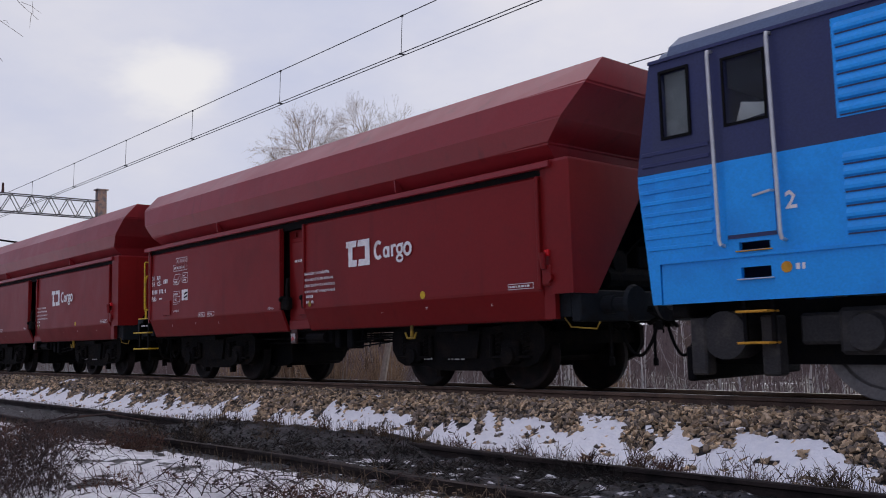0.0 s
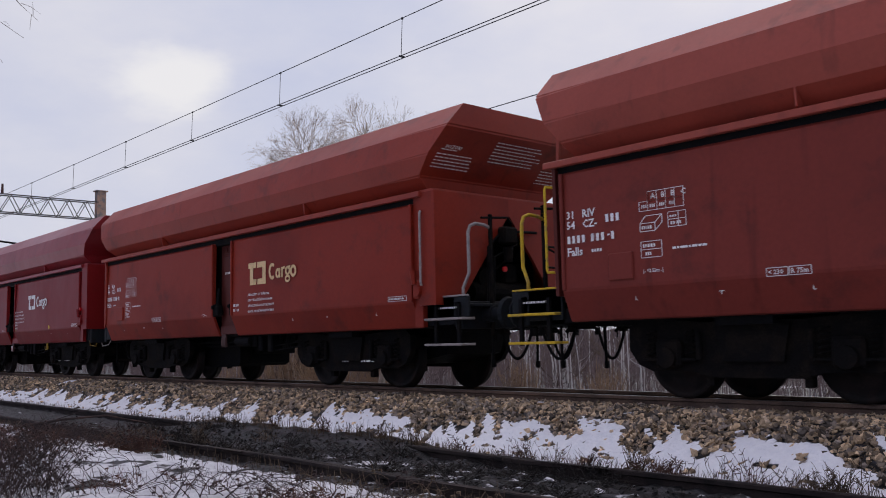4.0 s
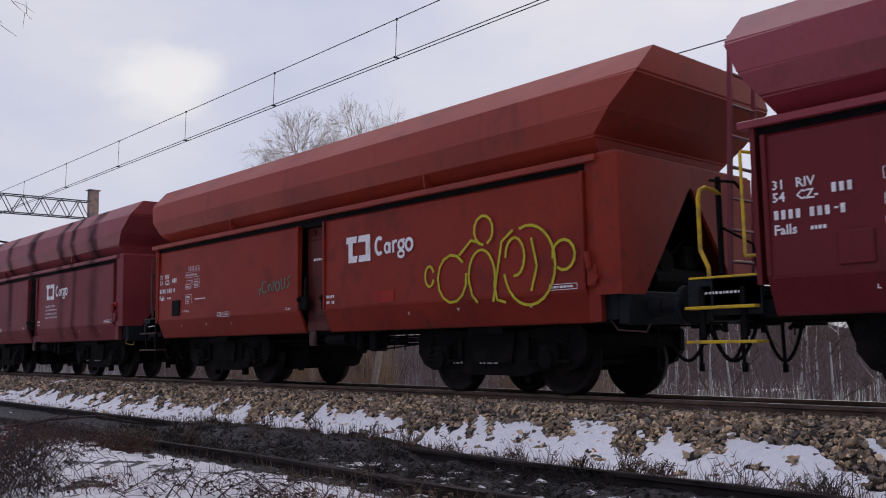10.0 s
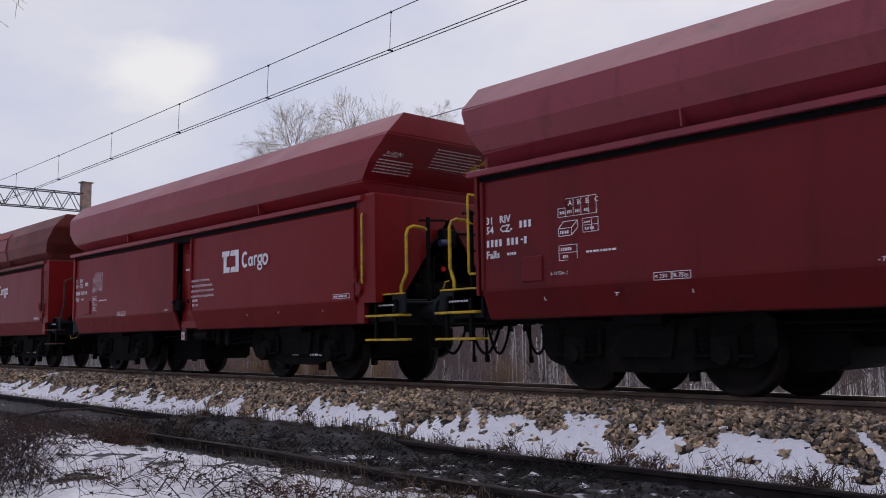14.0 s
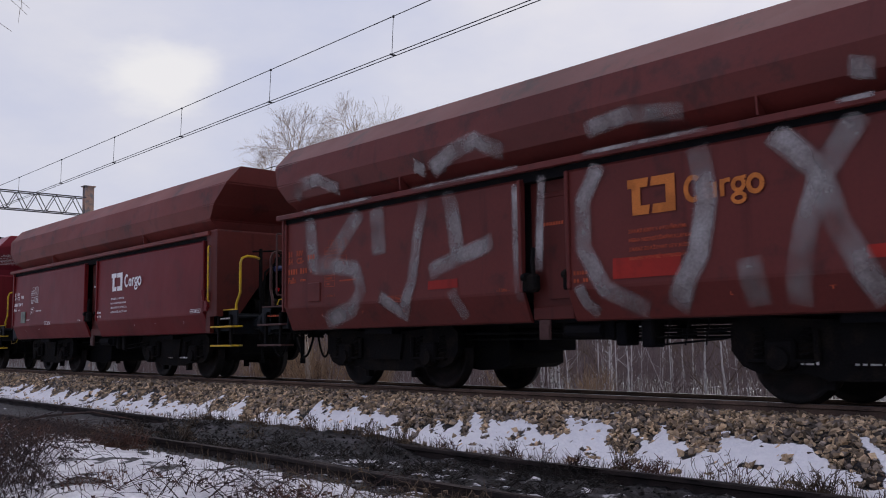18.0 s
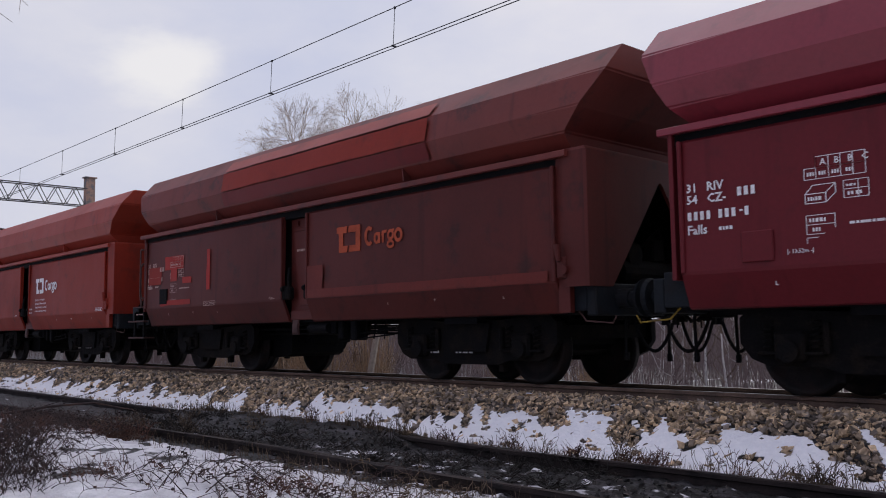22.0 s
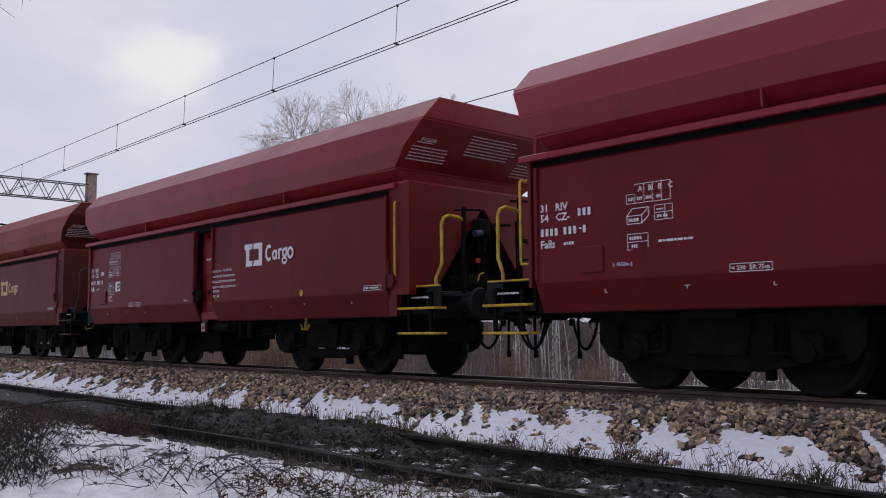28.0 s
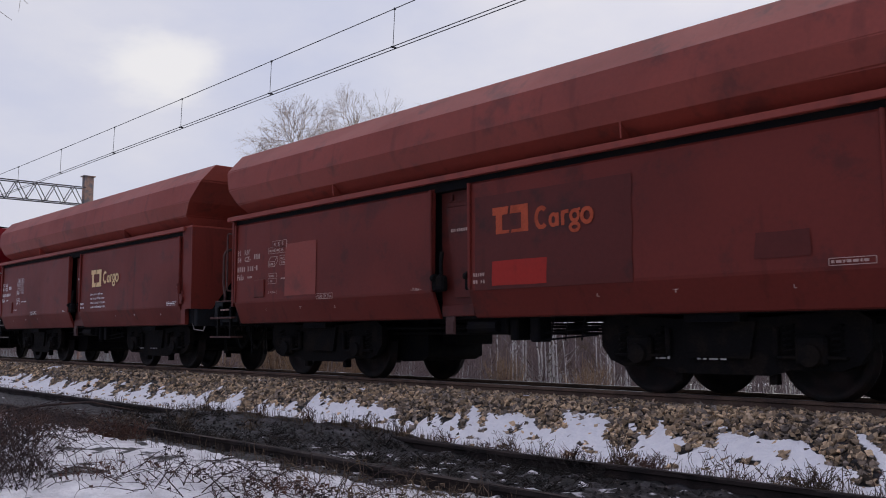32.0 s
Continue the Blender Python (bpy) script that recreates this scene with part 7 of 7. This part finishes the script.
def fork(sticks, p, d, length, r, depth, rnd, wide):
    """A branch that forks again and again into finer ones."""
    bend = Vector((rnd.uniform(-1, 1), rnd.uniform(-1, 1), rnd.uniform(-0.6, 1))) * 0.16
    m = p + (d + bend).normalized() * length * 0.5
    e = m + (d - bend * 0.6 + Vector((0, 0, 0.05))).normalized() * length * 0.5
    sticks.add([p, m, e], r, r * 0.72, 4 if depth > 3 else 3)
    if depth == 0:
        return
    for i in range(3 if rnd.random() < 0.42 else 2):
        side = Vector((rnd.uniform(-1, 1), rnd.uniform(-1, 1), rnd.uniform(-0.8, 1))).normalized()
        o = e if i < 2 else m
        fork(sticks, o, (d + side * wide * rnd.uniform(0.6, 1.2)).normalized(), length * rnd.uniform(0.66, 0.92), r * 0.70, depth - 1, rnd, wide)


def dome_tree(x, y, z, centre, radius, r, seed, label, limbs=14):
    """A tree with a rounded, finely forked bare crown about a centre so high above its foot."""
    t = tagged(new("bare_tree"), label, "tree")
    t.location = (x, y, z)
    rnd = random.Random(seed)
    big, small = Sticks(), Sticks()
    base = centre - 0.62 * radius
    trunk = [Vector((rnd.uniform(-0.12, 0.12), rnd.uniform(-0.12, 0.12), base * i / 6 - 0.3)) for i in range(7)]
    big.add(trunk, r, r * 0.6, 8)
    for i in range(limbs):
        a, e = i * 2.4 + rnd.uniform(-0.3, 0.3), radians(90 - 96 * math.sqrt((i + 0.3) / limbs))
        d = Vector((math.cos(a) * math.cos(e), math.sin(a) * math.cos(e), math.sin(e)))
        o = trunk[-1] - Vector((0, 0, 0.10 * radius * i / limbs))
        fork(small, o, d, radius * rnd.uniform(0.34, 0.42) * (1.15 if e > 0.7 else 0.9), r * 0.17, 6, rnd, 0.70)
    part("trunk", big.mesh("trunk"), BARK, t)
    part("crown", small.mesh("crown"), PALE_TWIG, t, "bare leafless branches and twigs")
    return t


dome_tree(-60.6, 40.0, -2.8, 20.7, 2.9, 0.20, 11, "tall leafless tree with a round crown behind the railway line", 20)
dome_tree(-53.6, 40.5, -2.8, 19.9, 2.7, 0.19, 12, "leafless tree with a round forked crown behind the line", 17)
dome_tree(-49.2, 40.0, -2.8, 18.7, 2.0, 0.15, 17, "slender leafless tree behind the line", 12)
dome_tree(-65.4, 40.5, -2.8, 19.4, 1.9, 0.15, 19, "small leafless tree with a rounded crown behind the line", 12)
dome_tree(-43.9, 40.5, -2.8, 19.0, 1.4, 0.12, 21, "slender leafless tree behind the line", 7)

# a tree beside the camera, of which only the hanging twigs come into the picture
near_tree = tagged(new("overhanging_tree"), "leafless tree whose thin twigs hang over the siding", "tree")
nb, ns = Sticks(), Sticks()
nb.add([(-7.6, 0.7, -0.9), (-7.65, 0.75, 1.2), (-7.8, 0.9, 3.0), (-7.7, 1.0, 4.6)], 0.13, 0.05, 8)
nb.add([(-7.75, 0.9, 2.6), (-7.6, 1.25, 3.4), (-7.4, 1.7, 3.75)], 0.04, 0.015, 6)
nr = random.Random(8)
for o, tip in (((-7.5, 1.45, 3.6), (-7.3, 2.12, 3.20)), ((-7.5, 1.5, 3.62), (-7.34, 1.98, 2.98)), ((-7.4, 1.7, 3.75), (-7.2, 2.2, 3.33)), ((-7.5, 1.4, 3.5), (-7.4, 1.86, 2.82))):
    a, b = Vector(o), Vector(tip)
    mid = a.lerp(b, 0.5) + Vector((0, 0, 0.07))
    ns.add([a, a.lerp(mid, 0.5) + Vector((0, 0, 0.04)), mid, mid.lerp(b, 0.5) - Vector((0, 0, 0.02)), b], 0.0045, 0.0016, 4)
    for i in range(4):
        p = mid.lerp(b, nr.uniform(0, 0.9))
        q = p + Vector((nr.uniform(-0.1, 0.12), nr.uniform(-0.05, 0.16), nr.uniform(-0.16, 0.12)))
        ns.add([p, p.lerp(q, 0.5) + Vector((0, 0, 0.015)), q], 0.0024, 0.0012, 3)
part("trunk", nb.mesh("trunk"), BARK, near_tree)
part("crown", ns.mesh("crown"), TWIG, near_tree, "thin hanging leafless twigs")

# birches at the foot of the embankment
BIRCHES = [(-14.6, 31, 6), (-15.1, 31.4, 5), (-14.2, 30.6, 4.6), (-13.3, 30, 4.2), (-26.0, 30, 4.8), (-26.8, 31, 4.3), (-20.2, 33, 4.5), (-18.0, 30, 5.0), (-17.2, 30.4, 4.2), (-11.5, 31, 5.4),
           (-12.2, 31.6, 4.6), (-9.9, 31, 5.0), (-23.0, 30.5, 4.4), (-16.2, 35, 5.4), (-22.1, 35.5, 5), (-30.5, 32, 4.6), (-34.5, 32, 4.2), (-19.3, 36, 5.2), (-10.8, 34, 5)]
for i, (x, y, h) in enumerate(BIRCHES):
    bare_tree("birch", x, y, -2.8, h * 1.25, 0.062, 30 + i, "slim white-barked birch below the embankment", 4, BIRCH, TWIG, 0.35, 9, (0.25 * math.sin(i * 2.1), 0))

# white saplings scattered through the scrub
br = random.Random(44)
for i in range(34):
    y = br.uniform(28, 34)
    x = -y * br.uniform(0.28, 0.95)
    b = tagged(new("birch"), "thin white-barked birch sapling in the scrub", "tree")
    b.location = (x, y, -2.8)
    st, tw = Sticks(), Sticks()
    h = br.uniform(3.6, 5.2)
    lx = br.uniform(-0.35, 0.35)
    st.add([(0, 0, -0.2), (lx * 0.3, 0, h * 0.35), (lx * 0.5, 0, h * 0.7), (lx, 0, h)], br.uniform(0.030, 0.048), 0.012, 6)
    for j in range(7):
        u = br.uniform(0.3, 0.95)
        o = Vector((lx * u * 0.8, 0, h * u))
        q = o + Vector((br.uniform(-0.6, 0.6), br.uniform(-0.3, 0.3), br.uniform(0.3, 0.8)))
        tw.add([o, o.lerp(q, 0.5) + Vector((0, 0, -0.05)), q], 0.012, 0.004, 3)
    part("trunk", st.mesh("trunk"), BIRCH, b)
    part("crown", tw.mesh("crown"), BIRCH, b, "thin pale twigs")

# grey-brown winter scrub
rnd = random.Random(5)
scrub, pale = Sticks(), Sticks()
for i in range(9000):
    y = 27 + 40 * rnd.random()
    x = -y * rnd.uniform(0.15, 2.4) if i % 5 else -y * rnd.uniform(2.2, 6.0)
    h = rnd.uniform(2.0, 4.6) * (1 + 0.25 * fbm(x, y, 0.12)) + (y - 27) * 0.02
    z = -2.95
    lx, ly = rnd.gauss(0, 0.45), rnd.uniform(-0.3, 0.3)
    (pale if rnd.random() < 0.06 else scrub).add([(x, y, z), (x + lx * 0.4, y + ly * 0.4, z + h * 0.5), (x + lx, y + ly, z + h)], rnd.uniform(0.010, 0.024), 0.005, 3)
    for j in range(4):
        u = rnd.uniform(0.25, 0.95)
        b = Vector((x + lx * u, y + ly * u, z + h * u))
        scrub.add([b, b + Vector((rnd.uniform(-0.6, 0.6), rnd.uniform(-0.3, 0.3), rnd.uniform(0.2, 0.9)))], 0.012, 0.004, 3)
SCRUB = material("grey_brown_scrub", (0.155, 0.112, 0.108), 0.95, 0, 0.35, 0.3, 8, 0.0, (0.20, 0.155, 0.15))
SCRUB_PALE = material("pale_scrub_stems", (0.5, 0.46, 0.44), 0.9, 0, 0.3, 0.4, 8, 0.0)
tagged(new("scrub", scrub.mesh("scrub")), "dense leafless grey-brown scrub beyond the line", "scrub", kind="stuff").data.materials.append(SCRUB)
tagged(new("pale_saplings", pale.mesh("pale_saplings")), "pale thin saplings among the scrub", "saplings", kind="stuff").data.materials.append(SCRUB_PALE)

# the wood's far edge closes the view under the wagons
bm = B()
prev = None
for i in range(241):
    x = -330 + i * 1.6
    h = 1.6 + 0.9 * fbm(x, 0, 0.09) + 0.4 * fbm(x, 2, 0.6)
    pair = (bm.verts.new((x, 72 + 0.8 * fbm(x, 5, 0.2), -4)), bm.verts.new((x, 72.6, h)))
    if prev:
        bm.faces.new((prev[0], pair[0], pair[1], prev[1]))
    prev = pair
tagged(part("backdrop", bm, material("distant_wood", (0.135, 0.10, 0.098), 1.0, 0, 0.5, 0.25, 3.0, 0.0, (0.19, 0.148, 0.146), (0.42, 0.6), stretch=(5, 1, 0.35))), "hazy edge of a leafless wood", "backdrop", kind="structure")

# brown bushes close behind the track
BUSH = material("brown_bush", (0.27, 0.18, 0.11), 0.95, 0, 0.4, 1.0, 12, 0.0, (0.09, 0.062, 0.045))
BUSH_PALE = material("pale_dead_stems", (0.33, 0.28, 0.23), 0.9, 0, 0.3, 1.0, 12, 0.0)
for i, (x, y, w, h) in enumerate(((-25.0, 17.5, 1.6, 3.9), (-27.5, 17.8, 1.3, 3.7), (-23.0, 18, 1.3, 3.8), (-30.5, 20.5, 1.4, 3.4), (-33.5, 20.5, 1.6, 3.5), (-20.6, 22, 0.9, 2.6), (-37.5, 20.5, 1.6, 2.6), (-17.8, 23, 1.0, 2.5))):
    b = tagged(new("bush"), "dry brown leafless bush beside the embankment", "bush")
    b.location = (x, y, -2.8)
    r = random.Random(70 + i)
    st, pa = Sticks(), Sticks()
    for j in range(170):
        a, o = r.uniform(0, 6.3), r.uniform(0, 0.35) * w
        tip = Vector((math.cos(a), math.sin(a), 0)) * r.uniform(0.1, 1) * w
        base = Vector((math.cos(a) * o, math.sin(a) * o, 0))
        hh = h * r.uniform(0.55, 1.1)
        mid = base.lerp(tip, 0.4) + Vector((0, 0, hh * 0.55))
        (pa if r.random() < 0.12 else st).add([base, mid, tip + Vector((0, 0, hh))], 0.02, 0.005, 3)
        for q in range(3):
            o2 = mid.lerp(tip + Vector((0, 0, hh)), r.random())
            st.add([o2, o2 + Vector((r.uniform(-0.3, 0.3), r.uniform(-0.3, 0.3), r.uniform(0, 0.4)))], 0.008, 0.003, 3)
    tagged(part("branch_tangle", st.mesh("branch_tangle"), BUSH, b), kind="stuff")
    tagged(part("dead_stem_tuft", pa.mesh("dead_stem_tuft"), BUSH_PALE, b), kind="stuff")
# two leaning dead trunks among them
for x, lx in ((-22.6, 1.0), (-24.6, -0.9)):
    lt = tagged(new("leaning_trunk"), "pale leaning dead trunk among brown bushes", "dead tree")
    s_ = Sticks()
    s_.add([(x, 17.0, -2.9), (x + lx * 0.6, 17.1, -0.9), (x + lx * 1.25, 17.2, 1.7)], 0.14, 0.09, 7)
    part("trunk", s_.mesh("trunk"), BUSH_PALE, lt)


# weeds along the siding
def weed(x, y, h, n, seed, mat, label, spread=0.5, kind="dry_weed", heads=0.3):
    w = tagged(new(kind), label, "weed")
    z = ground_z(x, y) + 0.01
    w.location = (x, y, z)
    r = random.Random(seed)
    st = Sticks()
    for i in range(n):
        a, o = r.uniform(0, 6.3), r.uniform(0, 0.6) * spread
        b = Vector((math.cos(a) * o, math.sin(a) * o * 0.6, -0.03))
        hh = h * r.uniform(0.35, 1.0)
        if r.random() < 0.75:
            # a low blade that bends over
            hh *= r.uniform(0.25, 0.55)
            way = r.uniform(-1, 1) * spread * 0.55
            t = b + Vector((way, r.uniform(-1, 1) * spread * 0.3, hh * r.uniform(0.4, 1.0)))
            m = b.lerp(t, 0.5) + Vector((0, 0, hh * r.uniform(0.4, 0.7)))
            q1, q2 = b.lerp(m, 0.55) + Vector((0, 0, hh * 0.1)), m.lerp(t, 0.5) + Vector((0, 0, hh * 0.14))
            st.add([b, q1, m, q2, t], 0.0032, 0.0012, 3)
            continue
        hh *= 1.35
        t = b + Vector((r.uniform(-1, 1) * spread * 0.8, r.uniform(-1, 1) * spread * 0.3, hh))
        m = b.lerp(t, 0.55) + Vector((r.uniform(-0.04, 0.04), 0, hh * 0.12))
        st.add([b, b.lerp(m, 0.5) + Vector((r.uniform(-0.012, 0.012), 0, 0)), m, m.lerp(t, 0.6) + Vector((r.uniform(-0.02, 0.02), 0, 0.01)), t], 0.0034, 0.0014, 3)
        if r.random() < heads:
            for q in range(4):
                o2 = m.lerp(t, r.random())
                st.add([o2, o2 + Vector((r.uniform(-0.06, 0.06), r.uniform(-0.04, 0.04), r.uniform(-0.01, 0.06)))], 0.004, 0.002, 3)
    tagged(part("stem_tuft", st.mesh("stem_tuft"), mat, w), kind="stuff")
    return w


wr = random.Random(12)
for x, n, h in ((-11.2, 40, 0.28), (-10.0, 45, 0.3), (-9.1, 36, 0.25), (-8.0, 50, 0.33), (-7.5, 45, 0.30), (-6.9, 30, 0.25), (-6.2, 70, 0.36), (-5.75, 80, 0.34), (-5.3, 60, 0.30), (-4.85, 90, 0.38), (-4.55, 60, 0.30), (-4.2, 60, 0.32),
                (-3.75, 70, 0.34), (-3.45, 40, 0.3), (-3.0, 90, 0.42), (-2.7, 50, 0.3), (-12.6, 36, 0.25), (-14.0, 40, 0.3), (-15.5, 40, 0.3), (-17.5, 40, 0.3)):
    weed(x + wr.uniform(-0.2, 0.2), siding_y(x) + 0.75 + wr.uniform(0.08, 0.40), h * wr.uniform(0.4, 0.95), int(2.2 * n * wr.uniform(0.4, 1.1)), wr.randrange(999), DRY if wr.random() < 0.5 else DRY_RED, "dry brown weeds in snow beside the siding rail", 0.22)
tall = weed(-2.92, siding_y(-2.92) + 1.15, 0.42, 16, 5, DRY, "dead weed with withered leaves standing in the snow", 0.2, heads=0.95)
for i in range(5):
    x = -13.0 + 2.8 * wr.random()
    weed(x, siding_y(x) + wr.uniform(-0.6, 0.5), 0.2, 70, wr.randrange(999), DRY, "dry weeds growing between the siding rails", 0.4)
SOOTY_WEED = material("sooty_dead_grass", (0.020, 0.017, 0.015), 0.9, 0.0, 0.4, 3, 30, 0.0, (0.045, 0.034, 0.027))
for i in range(64):
    x = -14.5 + 10.3 * wr.random()
    weed(x, siding_y(x) + wr.uniform(-0.62, 0.70), wr.uniform(0.10, 0.20), 60, wr.randrange(999), SOOTY_WEED, "sooty dead grass in the coal dust of the siding", 0.42)
for i in range(16):
    x = -9.5 + 7.0 * wr.random() ** 0.8
    weed(x, siding_y(x) + 0.80 + wr.uniform(0.04, 0.20), wr.uniform(0.16, 0.24), 110, wr.randrange(999), DRY_RED if i % 2 else DRY, "thick clump of red-brown dead grass beside the siding rail", 0.17)

# thin grass scattered over the shoulder and the near bank
gs = Sticks()
for i in range(2600):
    x = -24 + 22 * wr.random() ** 0.8
    y = siding_y(x) + (0.80 + abs(wr.gauss(0, 0.13)) if wr.random() < 0.7 else -0.85 - abs(wr.gauss(0, 0.3)))
    z = ground_z(x, y)
    h = wr.uniform(0.05, 0.17)
    gs.add([(x, y, z - 0.01), (x + wr.uniform(-0.05, 0.05), y + wr.uniform(-0.03, 0.03), z + h)], 0.0035, 0.0015, 3)
tagged(new("dry_grass", gs.mesh("dry_grass")), "thin dry grass poking out of the snow", "grass", kind="stuff").data.materials.append(DRY)

# brambles and bushes on the near bank
def bramble(x, y, w, h, n, seed, mat, label, arch=1.0):
    b = tagged(new("bramble"), label, "bush")
    z = ground_z(x, y)
    b.location = (x, y, z)
    r = random.Random(seed)
    st = Sticks()
    for i in range(n):
        p = Vector((r.uniform(-w, w) * 0.6, r.uniform(-0.35, 0.35), -0.05))
        L = r.uniform(0.4, 1.0) * w
        a = r.uniform(0, 6.3)
        d = Vector((math.cos(a), math.sin(a) * 0.6, 0)) * L
        hh = h * r.uniform(0.25, 1.0)
        bend, droop = r.uniform(-0.25, 0.25) * w, r.uniform(0.6, 1.0)
        pts = []
        for k in range(7):
            u = k / 6
            pts.append(p + d * u * 1.35 + Vector((bend * math.sin(3.1 * u), 0.6 * bend * math.sin(2.2 * u), hh * math.sin(math.pi * u * droop))))
        st.add(pts, r.uniform(0.003, 0.006), 0.0018, 4)
        for q in range(3):
            k = r.randrange(1, 6)
            o = pts[k]
            st.add([o, o + Vector((r.uniform(-0.15, 0.15), r.uniform(-0.1, 0.1), r.uniform(-0.03, 0.16)))], 0.0028, 0.0013, 3)
            if r.random() < 0.25:
                l = o + Vector((r.uniform(-0.05, 0.05), r.uniform(-0.05, 0.05), r.uniform(0, 0.05)))
                st.add([l, l + Vector((0.03, 0.01, 0.01)), l + Vector((0.05, 0, -0.02))], 0.012, 0.003, 3)
    tagged(part("cane_tangle", st.mesh("cane_tangle"), mat, b), kind="stuff")
    return b


CANE = material("dark_bramble_cane", (0.035, 0.025, 0.024), 0.85, 0, 0.4, 3, 30, 0.0, (0.075, 0.045, 0.036))
DARK_CANES = "tangled dark bramble bush on the snowy bank"
RED_CANES = "tangled red-brown dead canes on the bank"
ARCHES = "arching bramble canes over snow"
for x, y, w, h, n, mat, lab in ((-9.5, 2.90, 0.8, 0.38, 44, CANE, DARK_CANES), (-9.9, 3.0, 0.6, 0.42, 70, CANE, DARK_CANES), (-10.5, 3.15, 0.8, 0.40, 40, DRY_RED, RED_CANES), (-8.65, 2.60, 0.45, 0.34, 70, CANE, DARK_CANES),
                                (-11.0, 3.35, 0.7, 0.38, 70, CANE, DARK_CANES), (-9.1, 2.72, 0.5, 0.36, 70, CANE, DARK_CANES), (-8.2, 2.42, 0.45, 0.30, 60, CANE, DARK_CANES), (-11.6, 3.7, 0.9, 0.34, 60, CANE, DARK_CANES),
                                (-12.6, 4.3, 1.0, 0.30, 60, CANE, DARK_CANES), (-11.4, 4.1, 0.9, 0.30, 44, CANE, DARK_CANES), (-13.6, 4.55, 1.1, 0.26, 60, CANE, DARK_CANES), (-10.3, 3.75, 0.9, 0.28, 26, CANE, DARK_CANES),
                                (-12.2, 4.7, 0.9, 0.24, 40, CANE, DARK_CANES), (-15.0, 4.75, 1.1, 0.22, 44, CANE, DARK_CANES),
                                (-10.75, 4.42, 0.24, 0.34, 80, DRY_RED, "red-brown dead weed bush on the bank"), (-10.6, 4.34, 0.2, 0.26, 40, DRY_RED, "red-brown dead weed bush on the bank"),
                                (-11.3, 4.75, 0.4, 0.30, 30, DRY, "dry brown weed bush on the bank"),
                                (-8.1, 3.20, 0.65, 0.26, 11, CANE, ARCHES), (-7.8, 3.45, 0.87, 0.28, 14, CANE, ARCHES), (-7.4, 3.65, 0.87, 0.30, 14, CANE, ARCHES), (-7.1, 3.6, 0.87, 0.30, 17, CANE, ARCHES),
                                (-6.6, 3.65, 0.87, 0.32, 19, CANE, ARCHES), (-6.9, 4.0, 0.87, 0.28, 12, CANE, ARCHES), (-6.3, 4.05, 0.87, 0.30, 16, CANE, ARCHES), (-5.8, 3.85, 0.87, 0.32, 19, CANE, ARCHES),
                                (-5.7, 4.3, 0.72, 0.26, 19, CANE, ARCHES), (-5.4, 4.4, 0.5, 0.24, 30, DRY, "dry weeds over snow beside the near rail"),
                                (-6.6, 4.45, 0.5, 0.22, 18, DRY, "dry weeds over snow beside the near rail"), (-4.9, 4.5, 0.5, 0.22, 24, DRY, "dry weeds over snow beside the near rail"),
                                (-8.0, 3.35, 0.22, 0.18, 26, DRY_RED, RED_CANES), (-6.2, 3.9, 0.3, 0.20, 30, DRY_RED, RED_CANES)):
    bramble(x, y, w, h, n, int(abs(x) * 100), mat, lab)

# a fallen branch leans over the bank
fb = tagged(new("fallen_branch"), "long thin fallen branch across the snowy bank", "branch")
fs = Sticks()
fs.add([(-12.6, 3.2, -0.50), (-12.4, 3.7, -0.28), (-12.25, 4.2, -0.22), (-12.1, 4.7, -0.20), (-12.0, 5.25, -0.34)], 0.022, 0.010, 6)
fs.add([(-12.3, 4.1, -0.22), (-12.0, 4.4, -0.1), (-11.85, 4.6, -0.05)], 0.008, 0.003, 4)
part("branch", fs.mesh("branch"), CANE, fb)


# ---- what moves ----
def seated(dx, z, turn=0.0):
    """The pose of a wheelset on the canted rails, turned about its axle."""
    return pose(dx, 0, z - 0.75 * math.sin(radians(CANT))) @ Matrix.Rotation(radians(-CANT), 4, 'X') @ Matrix.Rotation(turn, 4, 'Y')


def motions():
    """The train rolls past, slowing down; its wheels turn while their wagon is near."""
    for thing, offset in TRAIN:
        walk(thing, [(t, pose(run(t) + offset, TRACK_Y, 0)) for t in range(0, 33)])
    walk(loco, [(t, pose(run(t) + LOCO_AT, TRACK_Y, 0)) for t in range(0, 33)])
    wheels = [(-k * PITCH - 1.4 + u, ws, dx, z, r) for k, u, ws, dx, z, r in WHEELS] + [(LOCO_AT + u, ws, dx, z, r) for u, ws, dx, z, r in LOCO_WHEELS]
    for base, ws, dx, z, r in wheels:
        rows, t, rows0 = [(0.0, seated(dx, z))], 0.0, 0.0
        while t < SECONDS - 0.05:
            near = -48 < run(t) + base < 8
            step = 0.0667 if near else 0.2
            t2 = min(SECONDS, t + step)
            if near:
                rows.append((t2, seated(dx, z, (run(t2) - run(rows0)) / r)))
            else:
                rows0 = t2
                if -48 < run(t2) + base < 8:
                    rows.append((t2, rows[-1][1]))
            t = t2
        if rows[-1][0] < SECONDS:
            rows.append((SECONDS, rows[-1][1]))
        walk(ws, rows)


motions()
